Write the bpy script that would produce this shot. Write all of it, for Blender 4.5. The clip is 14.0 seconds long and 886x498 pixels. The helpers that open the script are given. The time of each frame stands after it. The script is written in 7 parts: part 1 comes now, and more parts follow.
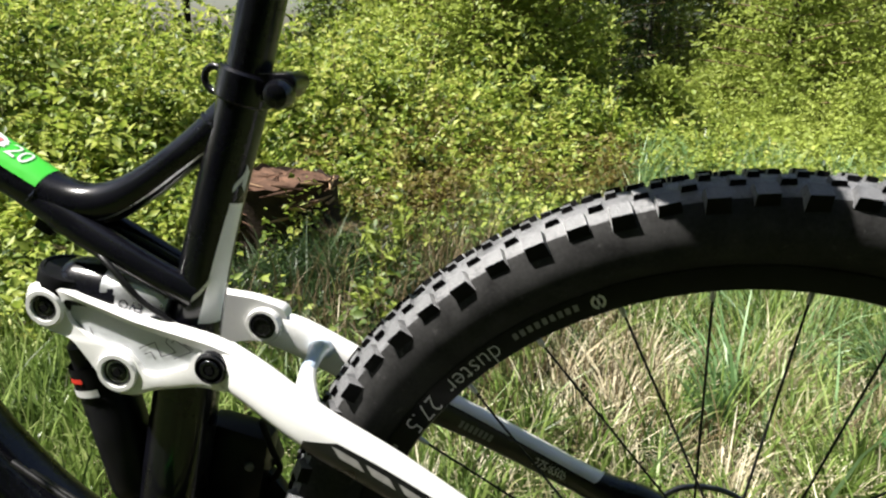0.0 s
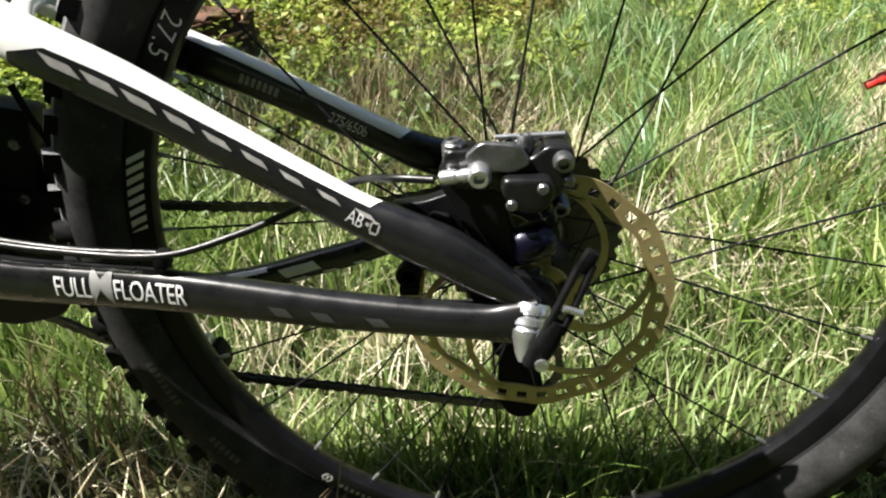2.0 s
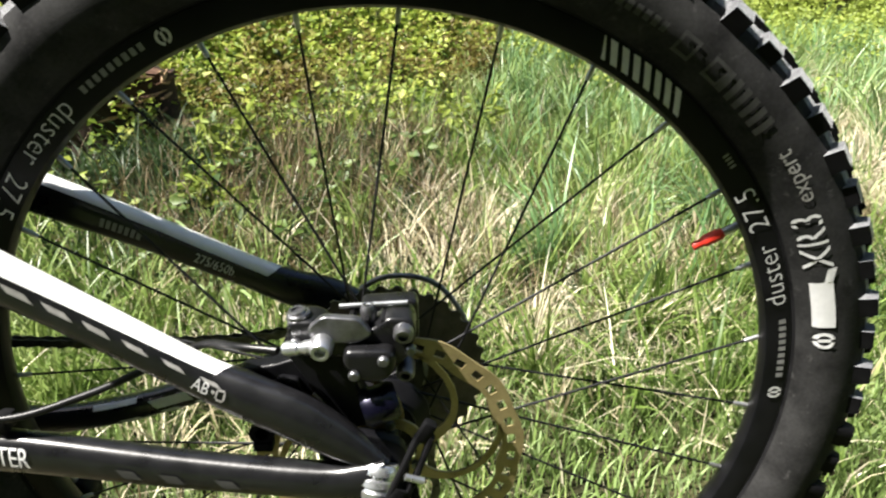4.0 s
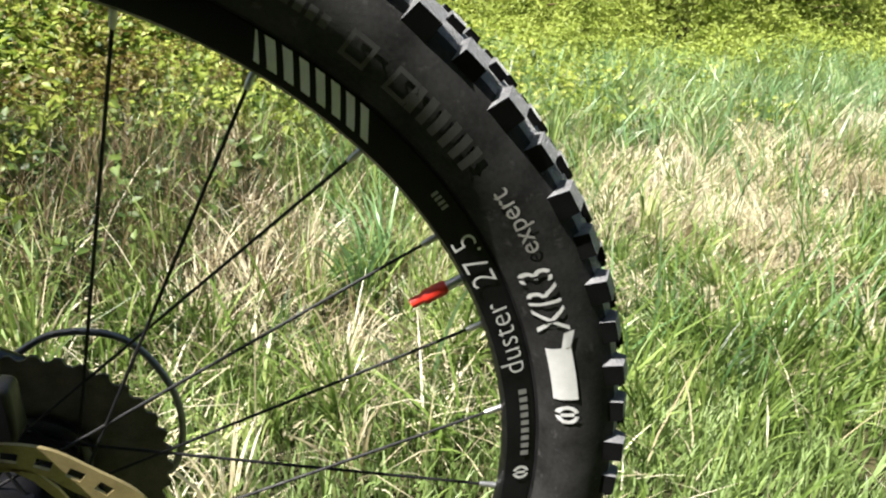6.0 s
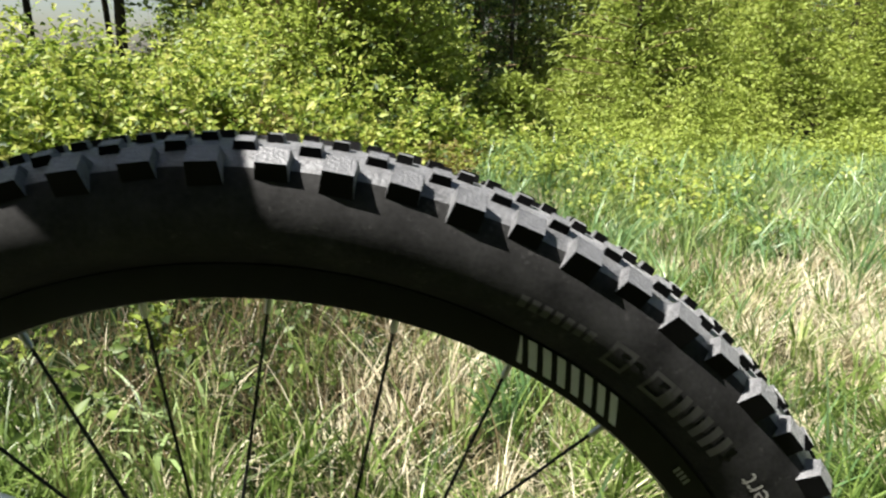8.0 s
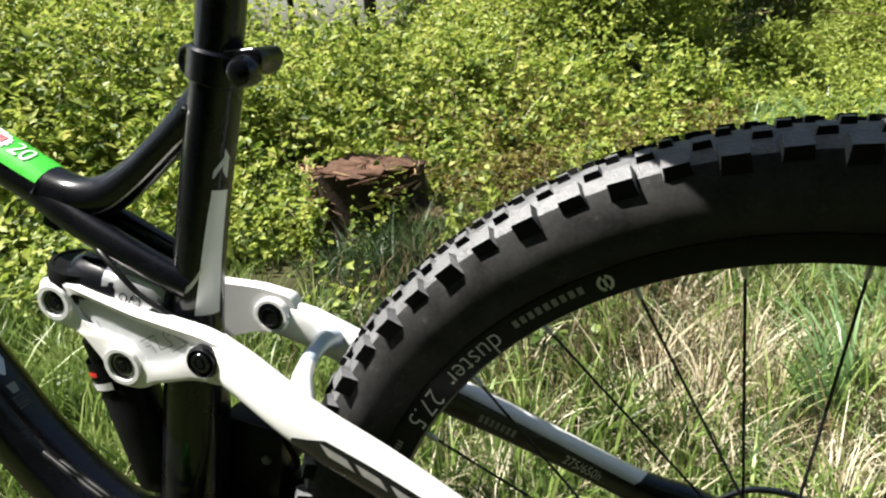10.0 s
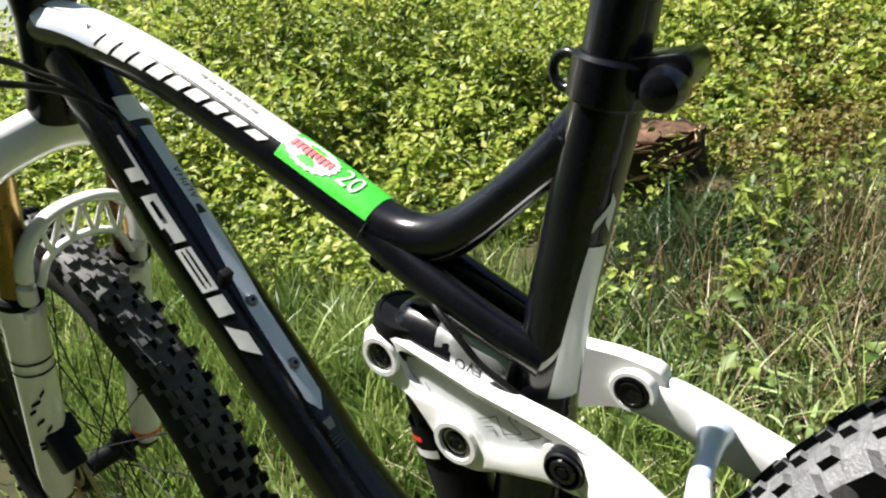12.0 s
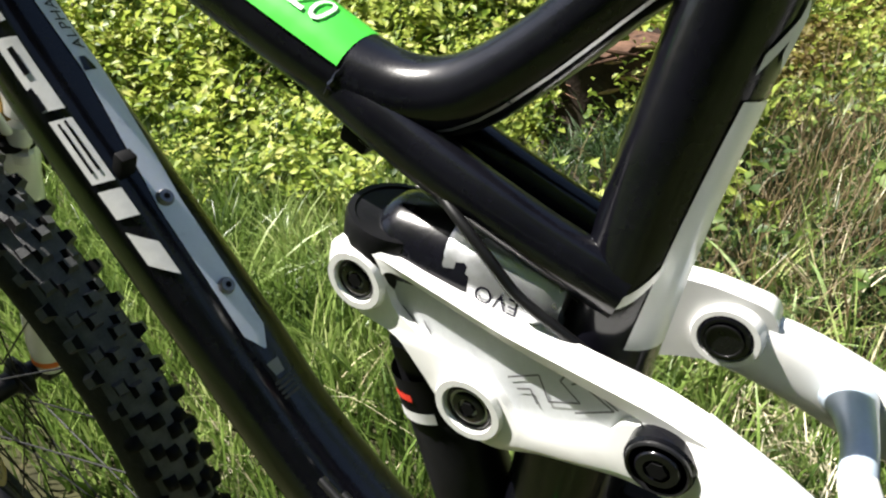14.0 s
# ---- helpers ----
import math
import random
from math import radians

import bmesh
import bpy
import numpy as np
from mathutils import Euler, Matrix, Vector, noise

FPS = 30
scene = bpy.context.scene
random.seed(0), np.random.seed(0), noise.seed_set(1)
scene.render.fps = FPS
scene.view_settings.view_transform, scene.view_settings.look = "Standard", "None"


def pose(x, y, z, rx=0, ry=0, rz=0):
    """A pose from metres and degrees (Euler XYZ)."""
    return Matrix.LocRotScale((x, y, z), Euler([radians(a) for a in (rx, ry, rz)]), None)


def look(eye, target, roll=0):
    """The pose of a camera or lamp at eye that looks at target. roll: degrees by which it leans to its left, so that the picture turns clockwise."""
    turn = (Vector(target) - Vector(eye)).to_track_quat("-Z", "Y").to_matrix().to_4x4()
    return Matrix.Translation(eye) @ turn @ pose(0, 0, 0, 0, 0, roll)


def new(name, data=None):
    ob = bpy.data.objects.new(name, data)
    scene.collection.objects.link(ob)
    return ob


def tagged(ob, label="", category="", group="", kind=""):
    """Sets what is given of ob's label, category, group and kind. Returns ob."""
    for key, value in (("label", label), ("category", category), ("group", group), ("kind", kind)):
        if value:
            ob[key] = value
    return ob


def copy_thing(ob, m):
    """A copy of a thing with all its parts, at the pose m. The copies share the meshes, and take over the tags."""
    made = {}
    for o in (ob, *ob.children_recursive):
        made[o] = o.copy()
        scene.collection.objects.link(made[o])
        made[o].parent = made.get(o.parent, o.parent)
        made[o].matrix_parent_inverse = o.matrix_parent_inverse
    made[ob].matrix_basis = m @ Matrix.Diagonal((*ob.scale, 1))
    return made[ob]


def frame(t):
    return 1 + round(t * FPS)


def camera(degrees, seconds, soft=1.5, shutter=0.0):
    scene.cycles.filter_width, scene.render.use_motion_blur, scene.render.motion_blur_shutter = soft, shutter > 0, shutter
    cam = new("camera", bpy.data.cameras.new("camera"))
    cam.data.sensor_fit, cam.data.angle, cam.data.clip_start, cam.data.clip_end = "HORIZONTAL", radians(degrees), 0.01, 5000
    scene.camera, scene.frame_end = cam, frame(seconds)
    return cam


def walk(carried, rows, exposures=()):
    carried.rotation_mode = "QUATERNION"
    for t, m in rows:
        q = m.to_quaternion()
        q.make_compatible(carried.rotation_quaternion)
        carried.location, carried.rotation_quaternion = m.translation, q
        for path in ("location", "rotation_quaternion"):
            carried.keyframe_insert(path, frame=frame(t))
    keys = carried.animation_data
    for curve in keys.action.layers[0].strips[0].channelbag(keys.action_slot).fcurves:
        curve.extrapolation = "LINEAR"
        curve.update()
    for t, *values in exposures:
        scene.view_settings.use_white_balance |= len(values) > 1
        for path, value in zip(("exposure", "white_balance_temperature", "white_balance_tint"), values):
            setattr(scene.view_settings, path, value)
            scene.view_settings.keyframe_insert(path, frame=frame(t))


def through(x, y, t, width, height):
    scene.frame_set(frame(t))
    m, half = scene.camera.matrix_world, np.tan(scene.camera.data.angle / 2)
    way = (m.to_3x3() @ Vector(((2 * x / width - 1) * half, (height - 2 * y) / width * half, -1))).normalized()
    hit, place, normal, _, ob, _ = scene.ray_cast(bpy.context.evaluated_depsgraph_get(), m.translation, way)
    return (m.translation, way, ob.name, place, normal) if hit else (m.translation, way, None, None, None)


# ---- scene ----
cam = camera(66.81, 14.0, soft=2.2, shutter=0.12)
PATH = [  # seconds, eye, turn
    (0.0, -0.1702, -0.4399, 0.7744, 72.40, -1.44, 7.74),
    (0.5, -0.1180, -0.4400, 0.6676, 74.91, 1.14, 7.23),
    (1.0, -0.0723, -0.4430, 0.6482, 71.64, 2.60, 7.08),
    (1.5, -0.0334, -0.4558, 0.6221, 67.99, 3.46, 5.02),
    (2.0, -0.0194, -0.4496, 0.5826, 62.28, 2.43, 4.15),
    (2.5, -0.0096, -0.4316, 0.5715, 61.26, 2.55, 3.58),
    (3.0, -0.0042, -0.4089, 0.5759, 59.69, 2.16, 2.83),
    (3.5, 0.0083, -0.4066, 0.6114, 61.29, 2.40, 2.22),
    (4.0, 0.0405, -0.4230, 0.6570, 65.41, 0.54, -0.55),
    (4.2, 0.0636, -0.4160, 0.6622, 65.93, -0.33, -2.53),
    (6.3, 0.1666, -0.3101, 0.6281, 66.41, -4.62, -10.64),
    (6.5, 0.1679, -0.3031, 0.6207, 66.40, -5.01, -10.82),
    (7.0, 0.1636, -0.3076, 0.6471, 68.14, -4.60, -9.30),
    (7.5, 0.1428, -0.2928, 0.6853, 70.86, -2.95, -7.17),
    (8.0, 0.0928, -0.3088, 0.7346, 73.86, -0.66, -1.49),
    (8.2, 0.0686, -0.3191, 0.7453, 74.04, -0.23, 1.23),
    (10.3, -0.1211, -0.3879, 0.7584, 70.97, 3.54, 17.50),
    (10.5, -0.1332, -0.3883, 0.7589, 71.60, 3.39, 18.87),
    (11.0, -0.1678, -0.3532, 0.7681, 72.39, 4.05, 27.03),
    (11.5, -0.1994, -0.3064, 0.7753, 70.08, 5.88, 33.02),
    (12.0, -0.2391, -0.2908, 0.7841, 69.35, 8.49, 35.67),
    (12.5, -0.2598, -0.2541, 0.7828, 67.72, 4.39, 34.28),
    (13.0, -0.2983, -0.2305, 0.7656, 65.79, 5.80, 33.12),
    (13.5, -0.3177, -0.2266, 0.7465, 63.59, 5.70, 33.59),
    (14.0, -0.3433, -0.2091, 0.7190, 62.08, 5.20, 31.93),
]
walk(cam, [(t, pose(x, y, z, rx, ry, rz)) for t, x, y, z, rx, ry, rz in PATH],
     [(0.0, 1.31), (0.5, 1.46), (1.5, 1.51), (2.5, 1.63), (4.0, 1.69), (6.5, 1.64), (8.0, 1.46), (10.5, 1.44), (12.0, 1.52), (12.5, 1.58), (13.0, 1.60), (13.4, 1.49), (14.0, 1.68)])

# ---- light ----
SUN_TO = Vector((-0.52, -0.13, 0.85)).normalized()
world = bpy.data.worlds.new("sky")
scene.world = world
world.use_nodes = True
wt = world.node_tree
sky = wt.nodes.new("ShaderNodeTexSky")
sky.sky_type = "NISHITA"
sky.sun_disc = False
sky.sun_elevation = math.asin(SUN_TO.z)
sky.sun_rotation = math.atan2(SUN_TO.x, SUN_TO.y)
sky.air_density, sky.dust_density = 1.0, 1.5
wt.links.new(sky.outputs[0], wt.nodes["Background"].inputs[0])
wt.nodes["Background"].inputs[1].default_value = 0.048
sun = new("sun", bpy.data.lights.new("sun", "SUN"))
sun.data.energy, sun.data.angle, sun.data.color = 5.5, radians(0.55), (1.0, 0.955, 0.89)
sun.matrix_world = look(SUN_TO * 30, (0, 0, 0))

# ---- materials ----
def shade(name, color, rough=0.5, metal=0.0, coat=0.0, vary=0.25, scale=40.0, bump=0.0, bump_scale=300.0,
          spots=None, spot_level=0.62, dusty=0.0, spec=0.5, coat_rough=0.08):
    """Principled surface with colour varied at two scales, optional dirt spots and fine relief."""
    m = bpy.data.materials.new(name)
    m.use_nodes = True
    nt = m.node_tree
    b = nt.nodes["Principled BSDF"]
    tc = nt.nodes.new("ShaderNodeTexCoord")
    big, fine = nt.nodes.new("ShaderNodeTexNoise"), nt.nodes.new("ShaderNodeTexNoise")
    big.inputs["Scale"].default_value, big.inputs["Detail"].default_value = scale, 4
    fine.inputs["Scale"].default_value, fine.inputs["Detail"].default_value = scale * 9, 3
    nt.links.new(tc.outputs["Object"], big.inputs["Vector"])
    nt.links.new(tc.outputs["Object"], fine.inputs["Vector"])
    mix = nt.nodes.new("ShaderNodeMath")
    mix.operation = "MULTIPLY_ADD"
    nt.links.new(fine.outputs["Fac"], mix.inputs[0])
    mix.inputs[1].default_value = 0.45
    nt.links.new(big.outputs["Fac"], mix.inputs[2])
    ramp = nt.nodes.new("ShaderNodeValToRGB")
    ramp.color_ramp.elements[0].position, ramp.color_ramp.elements[1].position = 0.45, 1.0
    lo = [max(0.0, c * (1 - vary)) for c in color]
    hi = [min(1.0, c * (1 + vary)) for c in color]
    ramp.color_ramp.elements[0].color, ramp.color_ramp.elements[1].color = (*lo, 1), (*hi, 1)
    nt.links.new(mix.outputs[0], ramp.inputs["Fac"])
    last = ramp.outputs["Color"]
    if spots:
        dirt = nt.nodes.new("ShaderNodeTexNoise")
        dirt.inputs["Scale"].default_value, dirt.inputs["Detail"].default_value = scale * 2.3, 6
        dirt.inputs["Roughness"].default_value = 0.7
        nt.links.new(tc.outputs["Object"], dirt.inputs["Vector"])
        lim = nt.nodes.new("ShaderNodeValToRGB")
        lim.color_ramp.elements[0].position, lim.color_ramp.elements[1].position = spot_level, spot_level + 0.12
        nt.links.new(dirt.outputs["Fac"], lim.inputs["Fac"])
        mc = nt.nodes.new("ShaderNodeMix")
        mc.data_type = "RGBA"
        nt.links.new(lim.outputs["Color"], mc.inputs["Factor"])
        nt.links.new(last, mc.inputs["A"])
        mc.inputs["B"].default_value = (*spots, 1)
        last = mc.outputs["Result"]
    nt.links.new(last, b.inputs["Base Color"])
    b.inputs["Metallic"].default_value = metal
    b.inputs["Coat Weight"].default_value = coat
    b.inputs["Coat Roughness"].default_value = coat_rough
    b.inputs["Specular IOR Level"].default_value = spec
    b.inputs["Sheen Weight"].default_value, b.inputs["Sheen Roughness"].default_value = dusty, 0.35
    rr = nt.nodes.new("ShaderNodeMapRange")
    nt.links.new(big.outputs["Fac"], rr.inputs["Value"])
    rr.inputs["From Min"].default_value, rr.inputs["From Max"].default_value = 0.3, 0.7
    rr.inputs["To Min"].default_value, rr.inputs["To Max"].default_value = max(0.02, rough * 0.8), min(1, rough * 1.25)
    nt.links.new(rr.outputs[0], b.inputs["Roughness"])
    if bump:
        bt, bn = nt.nodes.new("ShaderNodeTexNoise"), nt.nodes.new("ShaderNodeBump")
        bt.inputs["Scale"].default_value, bt.inputs["Detail"].default_value = bump_scale, 5
        nt.links.new(tc.outputs["Object"], bt.inputs["Vector"])
        nt.links.new(bt.outputs["Fac"], bn.inputs["Height"])
        bn.inputs["Strength"].default_value, bn.inputs["Distance"].default_value = bump, 0.002
        nt.links.new(bn.outputs["Normal"], b.inputs["Normal"])
        nt.links.new(bn.outputs["Normal"], b.inputs["Coat Normal"])
    return m


def foliage(name, colors, rough=0.55, through=0.35, patch=3.0, island=0.62, spread=1.3, spec=0.6):
    """Leaves or blades: colour by island and by patches over the ground, light passes through."""
    m = bpy.data.materials.new(name)
    m.use_nodes = True
    nt = m.node_tree
    b = nt.nodes["Principled BSDF"]
    geo, tc = nt.nodes.new("ShaderNodeNewGeometry"), nt.nodes.new("ShaderNodeTexCoord")
    ns = nt.nodes.new("ShaderNodeTexNoise")
    ns.inputs["Scale"].default_value, ns.inputs["Detail"].default_value = patch, 3
    nt.links.new(tc.outputs["Object"], ns.inputs["Vector"])
    add = nt.nodes.new("ShaderNodeMath")
    add.operation = "MULTIPLY_ADD"
    nt.links.new(geo.outputs["Random Per Island"], add.inputs[0])
    add.inputs[1].default_value = island
    sub = nt.nodes.new("ShaderNodeMath")
    sub.operation = "MULTIPLY_ADD"
    nt.links.new(ns.outputs["Fac"], sub.inputs[0])
    sub.inputs[1].default_value, sub.inputs[2].default_value = spread, 0.5 - 0.5 * (spread + island)
    nt.links.new(sub.outputs[0], add.inputs[2])
    ramp = nt.nodes.new("ShaderNodeValToRGB")
    el = ramp.color_ramp.elements
    n = len(colors)
    for i, c in enumerate(colors):
        e = el[i] if i < 2 else el.new(i / (n - 1))
        e.position = i / (n - 1)
        e.color = (*c, 1)
    nt.links.new(add.outputs[0], ramp.inputs["Fac"])
    nt.links.new(ramp.outputs["Color"], b.inputs["Base Color"])
    b.inputs["Roughness"].default_value = rough
    b.inputs["Specular IOR Level"].default_value = spec
    tr, ms = nt.nodes.new("ShaderNodeBsdfTranslucent"), nt.nodes.new("ShaderNodeMixShader")
    nt.links.new(ramp.outputs["Color"], tr.inputs["Color"])
    ms.inputs[0].default_value = through
    nt.links.new(b.outputs[0], ms.inputs[1])
    nt.links.new(tr.outputs[0], ms.inputs[2])
    nt.links.new(ms.outputs[0], nt.nodes["Material Output"].inputs["Surface"])
    return m


M_BLACK = shade("black_gloss_paint", (0.003, 0.003, 0.005), 0.30, 0.0, 0.75, 0.4, 30, bump=0.06, bump_scale=140, spec=0.08, coat_rough=0.13)
M_SATIN = shade("black_satin_alloy", (0.005, 0.005, 0.006), 0.40, 0.0, 0.03, 0.4, 45, spots=(0.02, 0.018, 0.016), spot_level=0.74, spec=0.16)
M_DUSTY = shade("dusty_black_paint", (0.007, 0.007, 0.008), 0.30, 0.0, 0.6, 0.5, 50, bump=0.05, bump_scale=200, spots=(0.09, 0.08, 0.068), spot_level=0.68, spec=0.3, coat_rough=0.16)
M_WHITE = shade("white_gloss_paint", (0.80, 0.80, 0.79), 0.22, 0.0, 0.6, 0.04, 25, spots=(0.45, 0.42, 0.37), spot_level=0.74)
M_INSET = shade("pale_grey", (0.54, 0.56, 0.58), 0.35, 0.0, 0.3, 0.10, 60, spots=(0.33, 0.31, 0.28), spot_level=0.68)
M_SILVER = shade("brushed_silver", (0.62, 0.63, 0.65), 0.30, 0.9, 0, 0.12, 90)
M_STEEL = shade("dark_steel", (0.20, 0.20, 0.21), 0.36, 0.9, 0, 0.3, 120)
M_GREYALLOY = shade("grey_cast_alloy", (0.010, 0.010, 0.011), 0.30, 0.3, 0, 0.3, 70)
M_ROTOR = shade("bronze_steel_rotor", (0.36, 0.29, 0.14), 0.45, 0.5, 0, 0.25, 60, spots=(0.20, 0.15, 0.09), spot_level=0.6)
M_GOLD = shade("bronze_stanchion", (0.22, 0.15, 0.050), 0.28, 1.0, 0, 0.08, 40)
M_RUBBER = shade("black_rubber", (0.0065, 0.0065, 0.007), 0.7, 0, 0, 0.5, 60, bump=0.15, bump_scale=700, spots=(0.016, 0.0155, 0.015), spot_level=0.64, spec=0.12)
M_TREAD = shade("dusty_lit_tread", (0.122, 0.124, 0.129), 0.45, 0, 0, 0.55, 70, bump=0.5, bump_scale=600, spots=(0.060, 0.060, 0.062), spot_level=0.56, spec=0.6, dusty=0.35)
M_FRONTTREAD = shade("dark_tread_rubber", (0.080, 0.080, 0.081), 0.55, 0, 0, 0.4, 70, bump=0.35, bump_scale=600, spec=0.2)
M_COG = shade("dirty_cog_steel", (0.075, 0.066, 0.056), 0.5, 0.35, 0, 0.5, 90, spots=(0.035, 0.031, 0.028), spot_level=0.62)
M_LINE = shade("thin_grey_line", (0.11, 0.11, 0.115), 0.5, 0, 0, 0.1, 150)
M_WALL = shade("dusty_tyre_wall", (0.025, 0.0249, 0.0247), 0.62, 0, 0, 0.5, 45, bump=0.07, bump_scale=700, spots=(0.060, 0.059, 0.058), spot_level=0.60, spec=0.05)
M_KNOBSIDE = shade("matt_black", (0.004, 0.004, 0.0045), 0.6, 0, 0, 0.5, 90, spec=0.10)
M_HOSE = shade("black_cable_housing", (0.006, 0.006, 0.0065), 0.36, 0, 0.0, 0.3, 80, spec=0.32)
M_SPOKE = shade("black_spoke_steel", (0.006, 0.006, 0.007), 0.5, 0.0, 0, 0.3, 200, spec=0.25)
M_NIPPLE = shade("nickel_nipple", (0.45, 0.45, 0.46), 0.35, 0.9, 0, 0.2, 300)
M_CHAIN = shade("oily_chain_steel", (0.085, 0.080, 0.075), 0.36, 0.7, 0, 0.5, 250)
M_MARK = shade("white_marking", (0.62, 0.62, 0.62), 0.45, 0, 0, 0.10, 150, spots=(0.3, 0.29, 0.27), spot_level=0.7)
M_GREYMARK = shade("grey_marking", (0.22, 0.22, 0.215), 0.5, 0, 0, 0.15, 150)
M_DIAMOND = shade("pale_scuffed_marking", (0.34, 0.33, 0.32), 0.4, 0.2, 0.2, 0.2, 120, spots=(0.2, 0.19, 0.18), spot_level=0.62)
M_DIM = shade("faint_marking", (0.034, 0.034, 0.033), 0.55, 0, 0, 0.2, 150)
# silvery decal colour with the sky's reflection mixed into the base
M_FOIL = shade("sky_tinted_decal", (0.60, 0.64, 0.76), 0.34, 0.0, 0.3, 0.06, 60)
M_GREEN = shade("green_vinyl", (0.055, 0.52, 0.045), 0.35, 0, 0.5, 0.06, 60)
M_PINK = shade("faded_red_print", (0.70, 0.16, 0.17), 0.45, 0, 0, 0.2, 200)
M_RED = shade("red_plastic", (0.62, 0.035, 0.02), 0.42, 0, 0, 0.15, 120)
M_ORANGE = shade("orange_mark", (0.75, 0.17, 0.03), 0.45, 0, 0, 0.1, 120)
M_PURPLE = shade("dark_violet_alloy", (0.004, 0.0036, 0.014), 0.3, 0.6, 0.3, 0.2, 90)
M_BLUESHADE = shade("blue_shaded_white", (0.42, 0.50, 0.60), 0.35, 0.2, 0.3, 0.10, 60)
M_SADDLE = shade("black_saddle_cover", (0.02, 0.02, 0.021), 0.6, 0, 0, 0.3, 60, bump=0.2, bump_scale=900)
M_SOIL = shade("grassy_soil", (0.036, 0.036, 0.016), 0.95, 0, 0, 0.55, 5, bump=1.0, bump_scale=60, spots=(0.075, 0.062, 0.032), spot_level=0.58, spec=0.1)
M_BARK = shade("rotten_stump_bark", (0.034, 0.024, 0.018), 0.9, 0, 0, 0.6, 14, bump=1.0, bump_scale=70, spec=0.15)
M_CUT = shade("weathered_red_wood", (0.088, 0.050, 0.033), 0.9, 0, 0, 0.7, 20, bump=1.0, bump_scale=90, spots=(0.24, 0.18, 0.12), spot_level=0.62, spec=0.15)
M_TAN = shade("pale_split_wood", (0.30, 0.20, 0.115), 0.85, 0, 0, 0.5, 60, bump=0.6, bump_scale=200, spots=(0.12, 0.075, 0.045), spot_level=0.6, spec=0.15)
M_TRUNK = shade("dark_tree_bark", (0.055, 0.045, 0.036), 0.95, 0, 0, 0.6, 6, bump=1.0, bump_scale=40, spec=0.1)
M_PALETRUNK = shade("pale_pine_bark", (0.28, 0.20, 0.14), 0.9, 0, 0, 0.4, 6, bump=1.0, bump_scale=40, spec=0.1)
M_TWIG = shade("brown_twig", (0.14, 0.095, 0.055), 0.85, 0, 0, 0.5, 30, spec=0.15)
M_LEAF = foliage("bramble_leaf", [(0.026, 0.055, 0.009), (0.105, 0.165, 0.025), (0.262, 0.335, 0.054), (0.385, 0.435, 0.090), (0.49, 0.485, 0.15)], 0.5, 0.44, 11.0, 0.36, 2.6, 0.35)
M_REDLEAF = foliage("reddish_leaf", [(0.060, 0.040, 0.014), (0.130, 0.095, 0.026), (0.185, 0.170, 0.042), (0.260, 0.270, 0.064)], 0.5, 0.4, 6.0, 0.5, 1.3, 0.3)
M_TREELEAF = foliage("tree_leaf", [(0.041, 0.074, 0.017), (0.111, 0.175, 0.031), (0.193, 0.275, 0.050), (0.270, 0.35, 0.077)], through=0.42, patch=1.0)
M_NEEDLE = foliage("young_shoot_leaf", [(0.080, 0.122, 0.022), (0.215, 0.275, 0.048), (0.325, 0.390, 0.080), (0.410, 0.455, 0.125)], 0.5, 0.42, 2.0, 0.4, 1.5, 0.3)
M_SPRUCE = foliage("shaded_spruce_needle", [(0.012, 0.028, 0.008), (0.029, 0.06, 0.016), (0.058, 0.10, 0.024)], 0.6, 0.15, 2.0, 0.5, 1.3, 0.3)
M_GRASS = foliage("grass_blade", [(0.048, 0.078, 0.020), (0.121, 0.180, 0.049), (0.205, 0.290, 0.090), (0.290, 0.395, 0.160), (0.44, 0.53, 0.28)], 0.38, 0.32, 3.0, 0.6, 1.6, 0.4)
# leaf colour darkened to stand for shade before the brambles
M_SHADELEAF = foliage("shaded_weed_leaf", [(0.014, 0.030, 0.007), (0.036, 0.068, 0.014), (0.110, 0.165, 0.032), (0.23, 0.29, 0.07)], 0.5, 0.3, 9.0, 0.4, 2.0, 0.35)
M_RICH = foliage("rich_green_blade", [(0.026, 0.050, 0.010), (0.075, 0.128, 0.024), (0.150, 0.225, 0.048), (0.255, 0.335, 0.095), (0.42, 0.46, 0.20)], 0.40, 0.32, 3.0, 0.65, 1.6, 0.4)
# blade colour that carries the shade of the hollow and the weedy ground
M_SHADESEDGE = foliage("shaded_sedge_blade", [(0.010, 0.022, 0.007), (0.024, 0.050, 0.013), (0.053, 0.095, 0.024)], 0.45, 0.2, 4.0, 0.6, 1.2, 0.4)
M_BLUEGRASS = foliage("blue_green_grass", [(0.070, 0.150, 0.050), (0.150, 0.265, 0.100), (0.265, 0.395, 0.200)], 0.38, 0.3, 2.0)
M_STRAW = foliage("dry_straw", [(0.328, 0.27, 0.142), (0.521, 0.46, 0.307), (0.714, 0.67, 0.526)], 0.6, 0.2, 4.0)
M_DEADSTEM = foliage("brown_dead_stem", [(0.060, 0.040, 0.018), (0.130, 0.092, 0.044), (0.25, 0.19, 0.095)], 0.6, 0.2, 4.0)
M_SEED = shade("pinkish_dry_seed", (0.46, 0.27, 0.17), 0.8, 0, 0, 0.35, 120, spec=0.2)
M_SHADESOIL = shade("shade_dark_soil", (0.020, 0.016, 0.011), 0.95, 0, 0, 0.6, 16, bump=1.0, bump_scale=90, spec=0.1)

